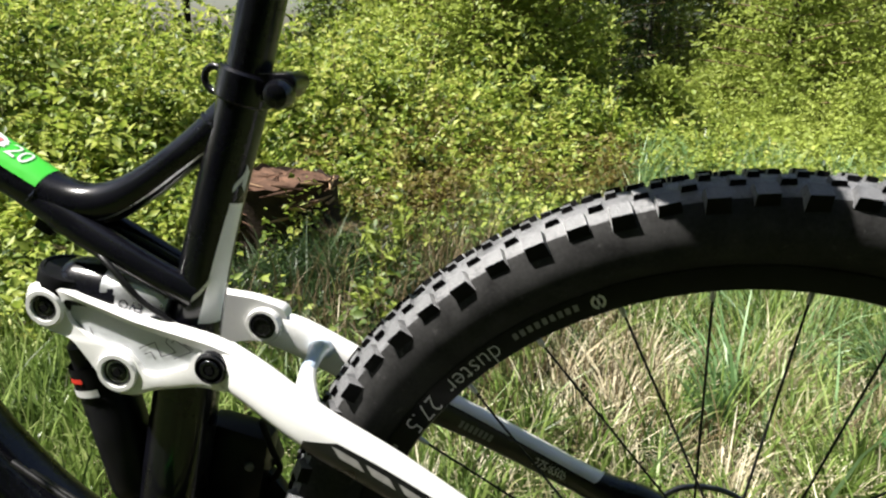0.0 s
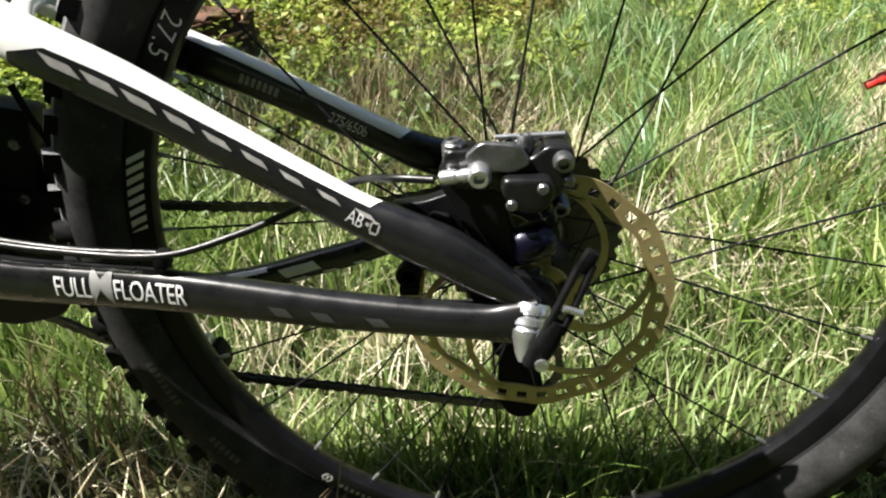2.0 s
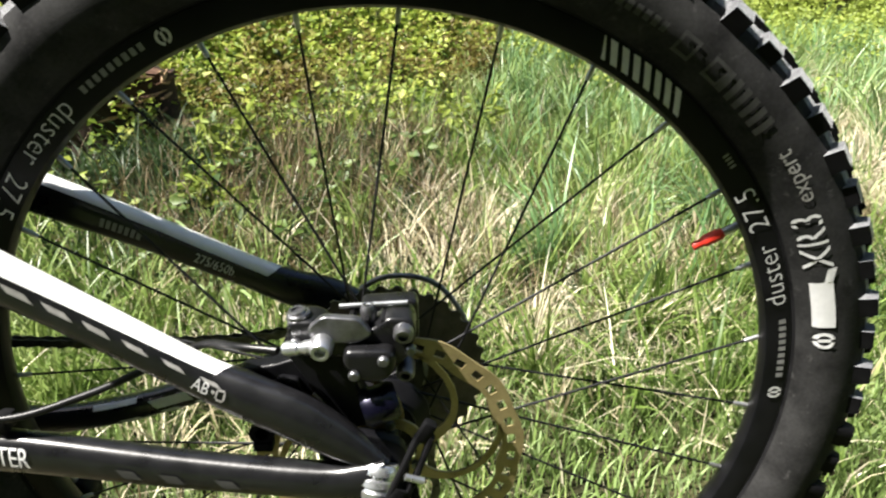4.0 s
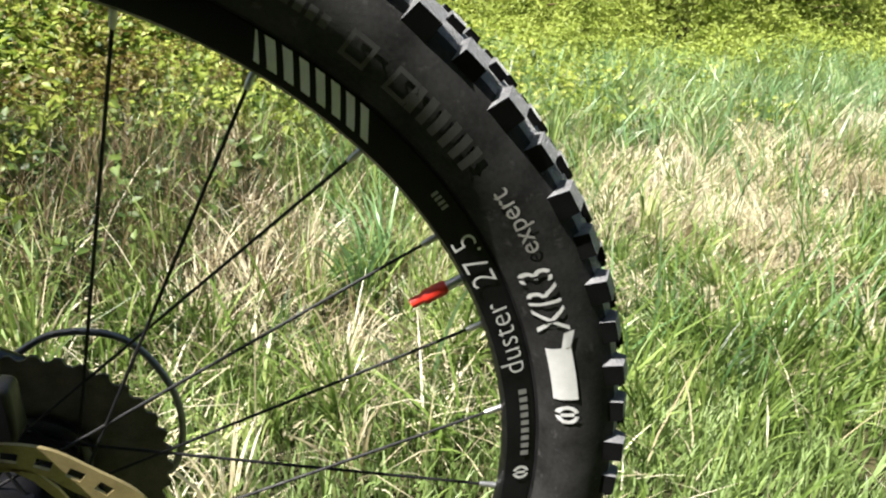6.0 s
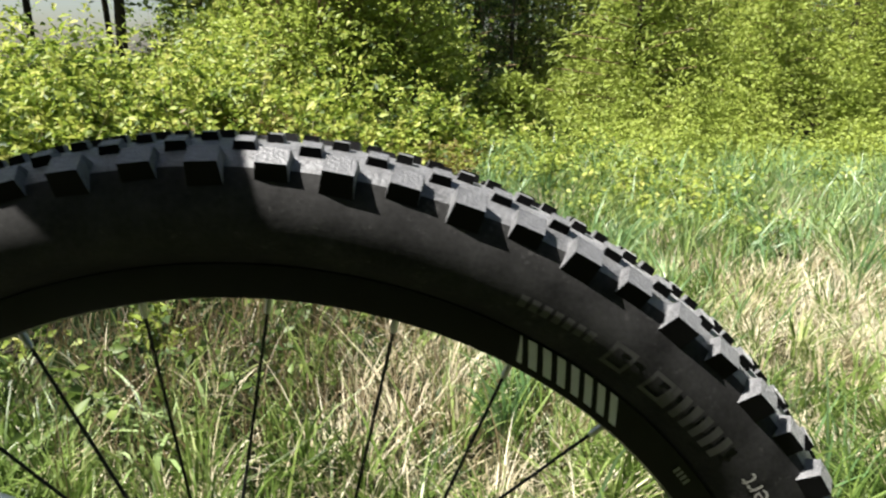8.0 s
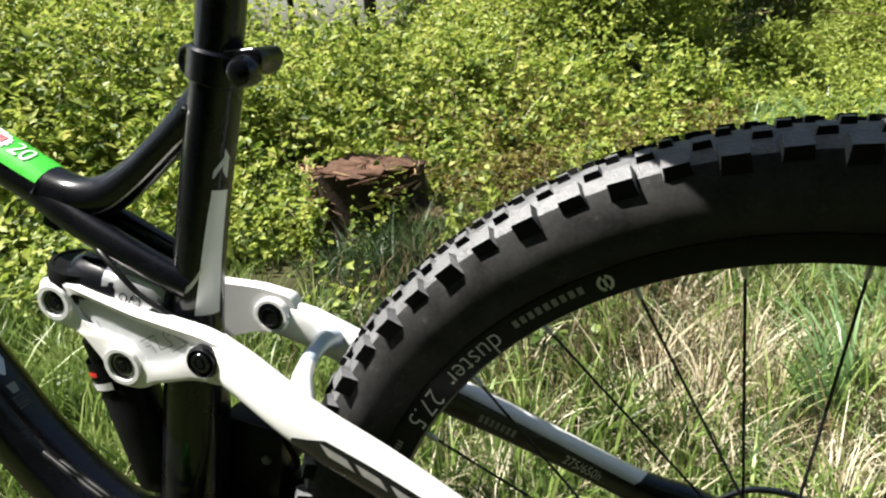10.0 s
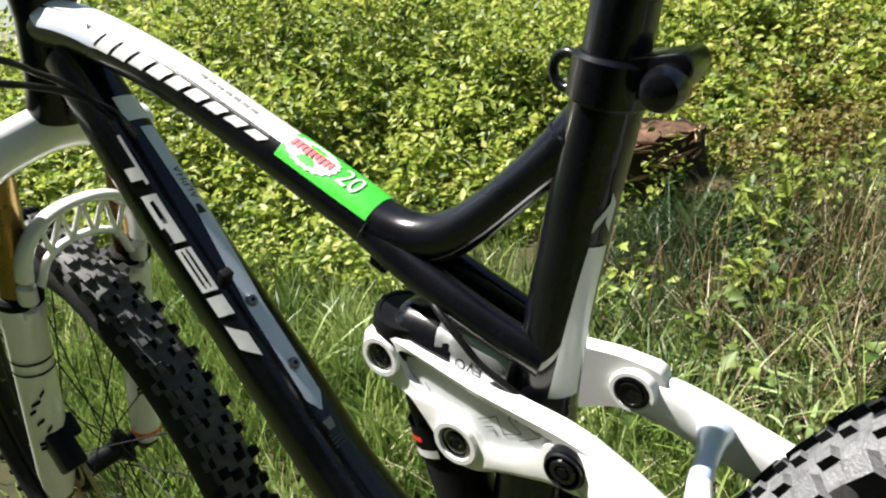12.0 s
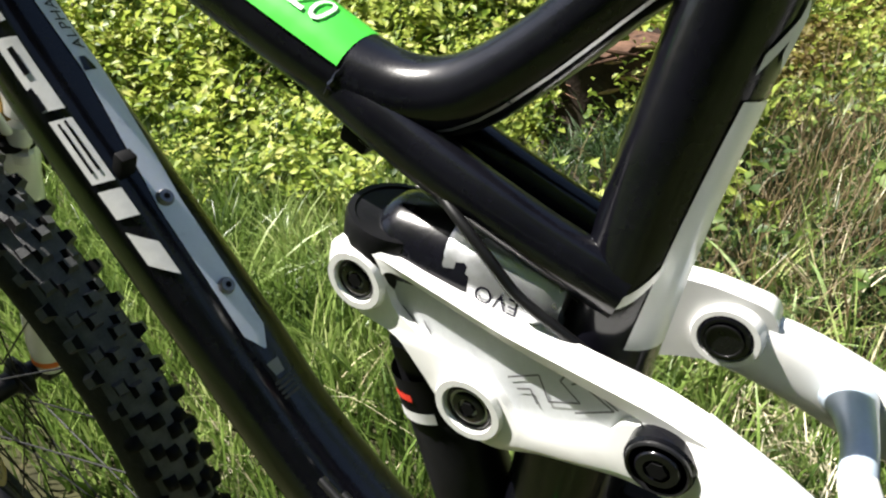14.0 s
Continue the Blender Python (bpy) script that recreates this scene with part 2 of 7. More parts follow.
# ---- mesh helpers ----
def part(name, bm, material, parent=None, label="", smooth=True, mats=()):
    me = bpy.data.meshes.new(name)
    bmesh.ops.recalc_face_normals(bm, faces=bm.faces)
    bm.to_mesh(me)
    bm.free()
    for mm in (material, *mats):
        me.materials.append(mm)
    ob = new(name, me)
    if smooth:
        me.shade_smooth()
        me.set_sharp_from_angle(angle=radians(38))
    if parent is not None:
        ob.parent = parent
    if label:
        ob["label"] = label
    return ob





def arrays(name, verts, faces, material, parent=None, label="", smooth=False):
    """A mesh straight from arrays: verts (n, 3) and equal-sized faces (m, k)."""
    me = bpy.data.meshes.new(name)
    verts, faces = np.asarray(verts, np.float32), np.asarray(faces, np.int32)
    me.vertices.add(len(verts))
    me.vertices.foreach_set("co", verts.ravel())
    me.loops.add(faces.size)
    me.loops.foreach_set("vertex_index", faces.ravel())
    me.polygons.add(len(faces))
    me.polygons.foreach_set("loop_start", np.arange(0, faces.size, faces.shape[1], dtype=np.int32))
    me.update(calc_edges=True)
    me.materials.append(material)
    if smooth:
        me.shade_smooth()
    ob = new(name, me)
    if parent is not None:
        ob.parent = parent
    if label:
        ob["label"] = label
    return ob


def smooth_path(points, n):
    """Catmull-Rom through the rows of points, n steps a span."""
    p = np.array(points, float)
    p = np.vstack([2 * p[0] - p[1], p, 2 * p[-1] - p[-2]])
    out = []
    for i in range(1, len(p) - 2):
        for k in range(n):
            t = k / n
            a, b, c, d = p[i - 1:i + 3]
            out.append(0.5 * (2 * b + (c - a) * t + (2 * a - 5 * b + 4 * c - d) * t * t + (3 * b - a - 3 * c + d) * t ** 3))
    out.append(p[-2])
    return np.array(out)


class Tube:
    """A swept tube: rows x, y, z, half depth (in the upright plane), half width. Angle 0 is its upper side, 90 the side to -y."""

    def __init__(self, rows, n=8, power=2.0):
        r = smooth_path(rows, n)
        self.p, self.r, self.power = r[:, :3], r[:, 3:5], power
        t = np.gradient(self.p, axis=0)
        self.t = t / np.linalg.norm(t, axis=1)[:, None]
        ref = np.array([0.0, -1.0, 0.0])
        if abs(self.t[:, 1]).max() > 0.9:
            ref = np.array([-1.0, 0.0, 0.0])
        s = ref - (self.t @ ref)[:, None] * self.t
        self.s = s / np.linalg.norm(s, axis=1)[:, None]
        u = np.cross(self.t, self.s)
        flip = np.where(u[:, 2] + u[:, 0] < 0, -1, 1)[:, None]
        self.u = u * flip
        d = np.r_[0, np.cumsum(np.linalg.norm(np.diff(self.p, axis=0), axis=1))]
        self.len, self.at = d[-1], d

    def point(self, s, ang, off=0.0):
        """The place s metres along, at the angle in degrees, lifted by off."""
        f = lambda a: np.array([np.interp(s, self.at, a[:, k]) for k in range(a.shape[1])])
        p, u, sd, r = f(self.p), f(self.u), f(self.s), f(self.r)
        c, q = math.cos(radians(ang)), math.sin(radians(ang))
        k = (abs(c) ** self.power + abs(q) ** self.power) ** (-1 / self.power)
        n = (u * c + sd * q) * 1.0
        return p + (u * c * r[0] + sd * q * r[1]) * k + n * off

    def mesh(self, segs=24, caps=True):
        bm = bmesh.new()
        rings = []
        for i in range(len(self.p)):
            ring = []
            for j in range(segs):
                a = 2 * math.pi * j / segs
                c, q = math.cos(a), math.sin(a)
                k = (abs(c) ** self.power + abs(q) ** self.power) ** (-1 / self.power)
                ring.append(bm.verts.new(self.p[i] + (self.u[i] * c * self.r[i, 0] + self.s[i] * q * self.r[i, 1]) * k))
            rings.append(ring)
        for a, b in zip(rings, rings[1:]):
            for j in range(segs):
                bm.faces.new((a[j], a[(j + 1) % segs], b[(j + 1) % segs], b[j]))
        if caps:
            bm.faces.new(rings[0][::-1])
            bm.faces.new(rings[-1])
        return bm

    def patch(self, s0, s1, a0, a1, off=0.0006, n=6, m=5, skew=0.0):
        """A decal that lies on the tube between two lengths and two angles; skew shifts its far angle along the tube."""
        bm = bmesh.new()
        g = [[bm.verts.new(self.point(s0 + (s1 - s0) * i / n + skew * j / m, a0 + (a1 - a0) * j / m, off)) for j in range(m + 1)] for i in range(n + 1)]
        for i in range(n):
            for j in range(m):
                bm.faces.new((g[i][j], g[i + 1][j], g[i + 1][j + 1], g[i][j + 1]))
        return bm


def pipe(points, r, n=8, segs=10):
    return Tube([(*p, r, r) for p in points], n).mesh(segs)


def lathe(profile, centre, segs=64, axis="y", closed=False):
    """Turns rows (radius, along) round an axis through centre."""
    bm = bmesh.new()
    c = Vector(centre)
    rings = []
    for r, h in profile:
        ring = []
        for j in range(segs):
            a = 2 * math.pi * j / segs
            v = {"y": (r * math.cos(a), h, r * math.sin(a)), "z": (r * math.cos(a), r * math.sin(a), h), "x": (h, r * math.cos(a), r * math.sin(a))}[axis]
            ring.append(bm.verts.new(c + Vector(v)))
        rings.append(ring)
    pairs = list(zip(rings, rings[1:])) + ([(rings[-1], rings[0])] if closed else [])
    for a, b in pairs:
        for j in range(segs):
            bm.faces.new((a[j], a[(j + 1) % segs], b[(j + 1) % segs], b[j]))
    if not closed:
        for ring in (rings[0], rings[-1]):
            if (ring[0].co - ring[segs // 2].co).length > 1e-5:
                bm.faces.new(ring)
    return bm


def turned(profile, p, q, segs=28):
    """Turns rows (radius, 0..1 along) round the line from p to q."""
    bm = lathe([(r, h) for r, h in profile], (0, 0, 0), segs, "z")
    d = Vector(q) - Vector(p)
    m = Matrix.Translation(p) @ d.to_track_quat("Z", "Y").to_matrix().to_4x4() @ Matrix.Diagonal((1, 1, d.length, 1))
    bmesh.ops.transform(bm, matrix=m, verts=bm.verts)
    return bm


def rounded(outline, radius, steps=5):
    """Rounds the corners of a closed outline of (x, z)."""
    n, out = len(outline), []
    for i in range(n):
        p, a, b = Vector(outline[i]), Vector(outline[i - 1]), Vector(outline[(i + 1) % n])
        r = radius[i] if isinstance(radius, (list, tuple)) else radius
        u, w = (a - p), (b - p)
        k = min(r, 0.48 * u.length, 0.48 * w.length)
        s, e = p + u.normalized() * k, p + w.normalized() * k
        for j in range(steps + 1):
            t = j / steps
            out.append((1 - t) ** 2 * s + 2 * t * (1 - t) * p + t * t * e)
    return out


def plate(outline, y0, y1, bevel=0.002, ysurf=None):
    """A plate with an (x, z) outline between two y. ysurf(x): shift of y along x."""
    bm = bmesh.new()
    ring = [bm.verts.new((p[0], y0, p[1])) for p in outline]
    f = bm.faces.new(ring)
    res = bmesh.ops.extrude_face_region(bm, geom=[f])
    for v in [g for g in res["geom"] if isinstance(g, bmesh.types.BMVert)]:
        v.co.y = y1
    bmesh.ops.recalc_face_normals(bm, faces=bm.faces)
    if bevel:
        rim = [e for e in bm.edges if abs(e.verts[0].co.y - e.verts[1].co.y) < 1e-7]
        bmesh.ops.bevel(bm, geom=rim, offset=bevel, segments=3, affect="EDGES", profile=0.6)
    if ysurf:
        for v in bm.verts:
            v.co.y += ysurf(v.co.x)
    return bm


def block(centre, size, turn=(0, 0, 0), bevel=0.002):
    bm = bmesh.new()
    bmesh.ops.create_cube(bm, size=1.0)
    bmesh.ops.scale(bm, vec=size, verts=bm.verts)
    bmesh.ops.bevel(bm, geom=bm.edges[:], offset=bevel, segments=2, affect="EDGES", profile=0.6)
    bmesh.ops.transform(bm, matrix=pose(*centre, *turn), verts=bm.verts)
    return bm


def merged(*bms):
    out = bms[0]
    for other in bms[1:]:
        me = bpy.data.meshes.new("tmp")
        other.to_mesh(me)
        other.free()
        out.from_mesh(me)
        bpy.data.meshes.remove(me)
    return out


def letters(text, size, spacing=1.0, thin=0.0):
    """Flat letters as a bmesh in x, y: x along the line from 0, y up from the base line."""
    cu = bpy.data.curves.new("letters", "FONT")
    cu.body, cu.size, cu.space_character, cu.resolution_u, cu.offset = text, size, spacing, 3, -thin * size
    ob = bpy.data.objects.new("letters", cu)
    me = bpy.data.meshes.new_from_object(ob)
    bm = bmesh.new()
    bm.from_mesh(me)
    bpy.data.objects.remove(ob)
    bpy.data.meshes.remove(me)
    bpy.data.curves.remove(cu)
    for k in range(1, 6):
        cut = size * 0.13 * k
        bmesh.ops.bisect_plane(bm, geom=bm.verts[:] + bm.edges[:] + bm.faces[:], plane_co=(0, cut, 0), plane_no=(0, 1, 0))
    bmesh.ops.triangulate(bm, faces=bm.faces)
    return bm


def mapped(bm, f):
    for v in bm.verts:
        v.co = f(v.co.x, v.co.y)
    return bm


def joined(bm):
    bmesh.ops.remove_doubles(bm, verts=bm.verts, dist=0.00008)
    return bm


def strips(rects):
    """Flat four-cornered marks in x, y, as one bmesh; each is cut along x so that it can bend."""
    bm = bmesh.new()
    for q in rects:
        a, b, c, d = [Vector((*p, 0)) for p in q]
        n, m = 6, 4
        g = [[bm.verts.new(a.lerp(b, i / n).lerp(d.lerp(c, i / n), j / m)) for i in range(n + 1)] for j in range(m + 1)]
        for j in range(m):
            for i in range(n):
                bm.faces.new((g[j][i], g[j][i + 1], g[j + 1][i + 1], g[j + 1][i]))
    return bm

# ---- the bicycle: rear axle above the origin, front towards -x, its left side towards -y ----
AXLE = Vector((0, 0, 0.345))
FRONT = Vector((-1.112, 0, 0.276))
BOTTOM = Vector((-0.472, 0, 0.325))
bike = tagged(new("bicycle"), "black and white full-suspension mountain bike standing in grass", "bicycle")
SIDE = [(0.2960, 0.0105), (0.2985, 0.0150), (0.3030, 0.0205), (0.3090, 0.0262), (0.3165, 0.0290), (0.3260, 0.0292), (0.3350, 0.0268), (0.3430, 0.0222), (0.3488, 0.0150), (0.3515, 0.0065)]


def side_y(r):
    return float(np.interp(r, [a for a, b in SIDE], [b for a, b in SIDE]))


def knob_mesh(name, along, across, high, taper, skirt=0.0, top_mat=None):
    """A tread block standing on +z, its top and end flanks coloured dusty and sunlit, its side flanks black for shade;
    skirt: how far its outer flank (-y) reaches down the shoulder.
    """
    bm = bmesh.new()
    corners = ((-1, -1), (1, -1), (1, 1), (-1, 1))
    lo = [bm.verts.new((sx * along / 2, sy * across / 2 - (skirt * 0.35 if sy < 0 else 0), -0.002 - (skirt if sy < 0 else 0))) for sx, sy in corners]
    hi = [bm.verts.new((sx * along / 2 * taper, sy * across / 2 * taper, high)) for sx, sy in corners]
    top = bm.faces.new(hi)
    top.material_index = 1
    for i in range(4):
        # side flanks get the shade's black, end flanks the sunlit dusty tone
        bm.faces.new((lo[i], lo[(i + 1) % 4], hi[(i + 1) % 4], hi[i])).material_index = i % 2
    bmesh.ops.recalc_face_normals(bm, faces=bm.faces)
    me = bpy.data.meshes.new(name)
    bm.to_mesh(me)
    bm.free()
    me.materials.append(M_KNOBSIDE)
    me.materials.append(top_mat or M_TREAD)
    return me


def tyre(name, centre, rows, single, label, pitches=76, dust=M_TREAD):
    """A tyre with a row of tread blocks for each (side angle, radius, y, mesh, shift). single: angles whose blocks are parts of their own."""
    prof = [(r, -y) for r, y in SIDE] + [(0.3520, 0.0)] + [(r, y) for r, y in SIDE[::-1]]
    bm = lathe(prof, centre, 160, closed=True)
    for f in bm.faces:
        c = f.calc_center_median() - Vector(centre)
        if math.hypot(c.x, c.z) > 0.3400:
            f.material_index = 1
        elif math.hypot(c.x, c.z) > 0.299:
            f.material_index = 2
    carcass = part(name, bm, M_RUBBER, bike, label, mats=(dust, M_WALL))
    rest_v, rest_f = [], []
    rng = random.Random(5)
    for tilt, r, y, me, shift in rows:
        for k in range(pitches):
            a = 360 * (k + shift) / pitches
            m = (Matrix.Translation(centre) @ Matrix.Rotation(radians(-a), 4, "Y") @ Matrix.Translation((r, y * (1 + (0.06 if k % 2 else -0.06)), 0))
                 @ Matrix.Rotation(radians(90), 4, "Y") @ Matrix.Rotation(radians(-tilt), 4, "X") @ Matrix.Rotation(radians(rng.uniform(-3, 3) + (180 if y > 0 else 0)), 4, "Z"))
            if single[0] <= a <= single[1]:
                kn = new("tread_knob", me)
                kn.parent, kn.matrix_basis = carcass, m
            else:
                base = len(rest_v)
                rest_v += [tuple(m @ v.co) for v in me.vertices]
                rest_f += [[base + i for i in p.vertices] for p in me.polygons]
    arrays("tread", rest_v, rest_f, M_KNOBSIDE, carcass)
    return carcass


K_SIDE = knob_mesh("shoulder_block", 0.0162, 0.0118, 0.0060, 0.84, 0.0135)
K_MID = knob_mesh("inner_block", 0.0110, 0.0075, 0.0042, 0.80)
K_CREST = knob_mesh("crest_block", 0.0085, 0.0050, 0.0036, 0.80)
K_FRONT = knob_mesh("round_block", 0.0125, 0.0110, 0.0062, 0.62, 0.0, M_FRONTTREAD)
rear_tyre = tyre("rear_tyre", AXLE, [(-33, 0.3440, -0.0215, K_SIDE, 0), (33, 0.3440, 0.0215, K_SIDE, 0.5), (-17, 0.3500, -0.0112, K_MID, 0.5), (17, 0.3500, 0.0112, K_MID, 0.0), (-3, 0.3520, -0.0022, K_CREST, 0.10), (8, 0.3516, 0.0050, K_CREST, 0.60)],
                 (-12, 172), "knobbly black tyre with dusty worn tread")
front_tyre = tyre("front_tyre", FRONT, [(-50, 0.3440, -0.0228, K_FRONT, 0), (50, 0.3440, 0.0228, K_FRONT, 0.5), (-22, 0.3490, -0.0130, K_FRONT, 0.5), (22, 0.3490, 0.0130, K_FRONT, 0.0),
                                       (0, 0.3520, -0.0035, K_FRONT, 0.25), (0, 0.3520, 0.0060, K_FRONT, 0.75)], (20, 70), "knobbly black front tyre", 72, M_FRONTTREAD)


def rim(name, centre):
    w = 0.0122
    return part(name, lathe([(0.2775, -0.006), (0.2795, -w + 0.0008), (0.2815, -w), (0.2965, -w - 0.0006), (0.2985, -w + 0.001), (0.2985, -w + 0.0025), (0.2930, 0),
                             (0.2985, w - 0.0025), (0.2985, w - 0.001), (0.2965, w + 0.0006), (0.2890, w), (0.2850, 0.0095), (0.2790, 0.0005)], centre, 180, closed=True), M_SATIN, bike, "satin black alloy rim")


rear_rim = rim("rear_rim", AXLE)
front_rim = rim("front_rim", FRONT)


def on_ring(r, a0, y):
    """Maps a line of writing onto the wheel's left side: it runs towards larger angles, heads to the hub."""
    def f(x, h):
        a = radians(a0) + x / r
        yy = y if y is not None else -side_y(r - h) - 0.0009
        return AXLE + Vector(((r - h) * math.cos(a), yy, (r - h) * math.sin(a)))
    return f


def roundel(r):
    """A ring with one slanting bar across it."""
    q = []
    for i in range(14):
        a, b = 2 * math.pi * i / 14, 2 * math.pi * (i + 1) / 14
        if i not in (3, 10):
            q.append(((r * math.cos(a), r * math.sin(a)), (r * math.cos(b), r * math.sin(b)), (0.62 * r * math.cos(b), 0.62 * r * math.sin(b)), (0.62 * r * math.cos(a), 0.62 * r * math.sin(a))))
    q.append(((-0.14 * r, -0.55 * r), (0.22 * r, -0.55 * r), (0.14 * r, 0.55 * r), (-0.22 * r, 0.55 * r)))
    return strips(q)


def stencil(bm, gaps):
    """Takes the stretches (x0, x1) out of flat writing."""
    for c in [c for g in gaps for c in g]:
        bmesh.ops.bisect_plane(bm, geom=bm.verts[:] + bm.edges[:] + bm.faces[:], plane_co=(c, 0, 0), plane_no=(1, 0, 0))
    bmesh.ops.delete(bm, geom=[f for f in bm.faces if any(a < f.calc_center_median().x < b for a, b in gaps)], context="FACES")
    return bm


RY = -0.0134
for a0 in (1.5, 115.2, 233.0):
    part("rim_logo", mapped(roundel(0.0052), on_ring(0.2890, a0 - 0.8, RY)), M_MARK, rear_rim, "plain white rim mark")
    for i in range(9):
        part("rim_bar", mapped(strips([((0.0058 * i, 0.0), (0.0058 * i + 0.0036, 0), (0.0058 * i + 0.0036, 0.0048), (0.0058 * i, 0.0048))]), on_ring(0.2925, a0 + 1.9, RY)), M_GREYMARK, rear_rim)
    part("rim_writing", mapped(letters("duster", 0.0195, 1.02, 0.014), on_ring(0.2935, a0 + 14.0, RY)), M_MARK, rear_rim, "white writing duster")
    part("rim_size", mapped(letters("27.5", 0.0195, 1.05, 0.014), on_ring(0.2945, a0 + 26.4, RY)), M_MARK, rear_rim, "white numerals 27.5")
    for i in range(4):
        part("rim_bar", mapped(strips([((0.003 * i, 0.0), (0.003 * i + 0.0018, 0), (0.003 * i + 0.0018, 0.004), (0.003 * i, 0.004))]), on_ring(0.2925, a0 + 36.6, RY)), M_GREYMARK, rear_rim)
    for i in range(8):
        lean, x = 0.0108 - 0.0005 * i, 0.0084 * i
        q = [(x, 0.0), (x + 0.0050, 0.0), (x + 0.0050 - lean, 0.0125), (x - lean, 0.0125)]
        if i == 7:
            q = [(x, 0), (x + 0.001, 0), (x + 0.0030 - lean, 0.0125), (x - lean, 0.0125)]
        part("rim_stripe", mapped(strips([q]), on_ring(0.2960, a0 + 48.9, RY)), M_MARK, rear_rim)

# writing on the tyre wall
part("tyre_logo", mapped(roundel(0.0066), on_ring(0.3120, 10.6, None)), M_MARK, rear_tyre, "plain white tyre mark")
part("tyre_block", mapped(strips([((0, 0), (0.037, 0), (0.037, 0.013), (0, 0.013)), ((0.037, 0.0), (0.047, -0.004), (0.047, 0.002), (0.037, 0.005))]), on_ring(0.3185, 12.6, None)), M_MARK, rear_tyre, "worn white block")
part("tyre_code", mapped(stencil(letters("XR3", 0.0240, 1.05), ((0.0072, 0.0086), (0.0215, 0.0245), (0.0372, 0.0390))), on_ring(0.3205, 21.2, None)), M_MARK, rear_tyre, "worn white letters XR3")
part("tyre_grade", mapped(letters("expert", 0.0150, 1.0), on_ring(0.3205, 30.6, None)), M_DIAMOND, rear_tyre, "grey writing expert")
for i in range(6):
    q = [(0.0078 * i, 0.0), (0.0078 * i + 0.0045, 0.0), (0.0078 * i + 0.0025, 0.013), (0.0078 * i - 0.002, 0.013)]
    part("tyre_stripe", mapped(strips([q]), on_ring(0.3215, 41.5, None)), M_DIM, rear_tyre)
for a0 in (49.0, 53.4):
    fr = [((0, 0), (0.0135, 0), (0.0135, 0.0022), (0, 0.0022)), ((0, 0.0108), (0.0135, 0.0108), (0.0135, 0.013), (0, 0.013)), ((0, 0.0022), (0.0022, 0.0022), (0.0022, 0.0108), (0, 0.0108)), ((0.0113, 0.0022), (0.0135, 0.0022), (0.0135, 0.0108), (0.0113, 0.0108))]
    part("tyre_badge", mapped(strips(fr), on_ring(0.3215, a0, None)), M_DIM, rear_tyre)
for a0, n in ((57.5, 7), (196.0, 8), (212.0, 6)):
    for i in range(n):
        part("tyre_bar", mapped(strips([((0.006 * i, 0.0), (0.006 * i + 0.004, 0), (0.006 * i + 0.004, 0.006), (0.006 * i, 0.006))]), on_ring(0.3190, a0, None)), M_DIM, rear_tyre)

# hub, spokes and valve
def spokes(centre, first, rim_r=0.279, left=0.029, right=0.024, group="spoke"):
    for k in range(28):
        a = radians(first + k * 360 / 28)
        s = -1 if k % 2 == 0 else 1
        lead = -1 if (k // 2) % 2 == 0 else 1
        fr = left if s < 0 else right
        b = a + lead * radians(62)
        p = Vector(centre) + Vector((rim_r * math.cos(a), 0.0, rim_r * math.sin(a)))
        q = Vector(centre) + Vector((fr * math.cos(b), s * 0.029 if s < 0 else 0.021, fr * math.sin(b)))
        sp = part("spoke", turned([(0.00095, 0), (0.00095, 1)], p, q, 8), M_SPOKE, bike)
        d = (q - p).normalized()
        part("nipple", turned([(0.0019, 0), (0.0019, 0.8), (0.0013, 1)], p - d * 0.002, p + d * 0.011, 10), M_NIPPLE, sp)


spokes(AXLE, 60.5)
spokes(FRONT, 52.0)
hub = part("rear_hub", lathe([(0.010, -0.062), (0.012, -0.046), (0.022, -0.044), (0.022, -0.040), (0.032, -0.031), (0.032, -0.027), (0.017, -0.020), (0.015, 0.012), (0.027, 0.019), (0.027, 0.023), (0.016, 0.026), (0.014, 0.062)], AXLE, 40), M_SATIN, bike, "black alloy rear hub")
part("front_hub", lathe([(0.011, -0.050), (0.012, -0.044), (0.024, -0.040), (0.028, -0.030), (0.028, -0.026), (0.014, -0.020), (0.014, 0.020), (0.026, 0.030), (0.026, 0.034), (0.012, 0.040), (0.011, 0.050)], FRONT, 32), M_SATIN, bike, "black alloy front hub")
va = radians(28.6)
vd = Vector((math.cos(va), 0, math.sin(va)))
stem_ob = part("valve", turned([(0.0030, 0), (0.0030, 0.7), (0.0024, 1)], AXLE + vd * 0.279, AXLE + vd * 0.262, 12), M_NIPPLE, bike, "metal valve stem")
part("valve_cap", turned([(0.0032, 0), (0.0042, 0.1), (0.0042, 0.6), (0.0030, 0.7), (0.0030, 1)], AXLE + vd * 0.268, AXLE + vd * 0.246, 14), M_RED, stem_ob, "red plastic valve cap")


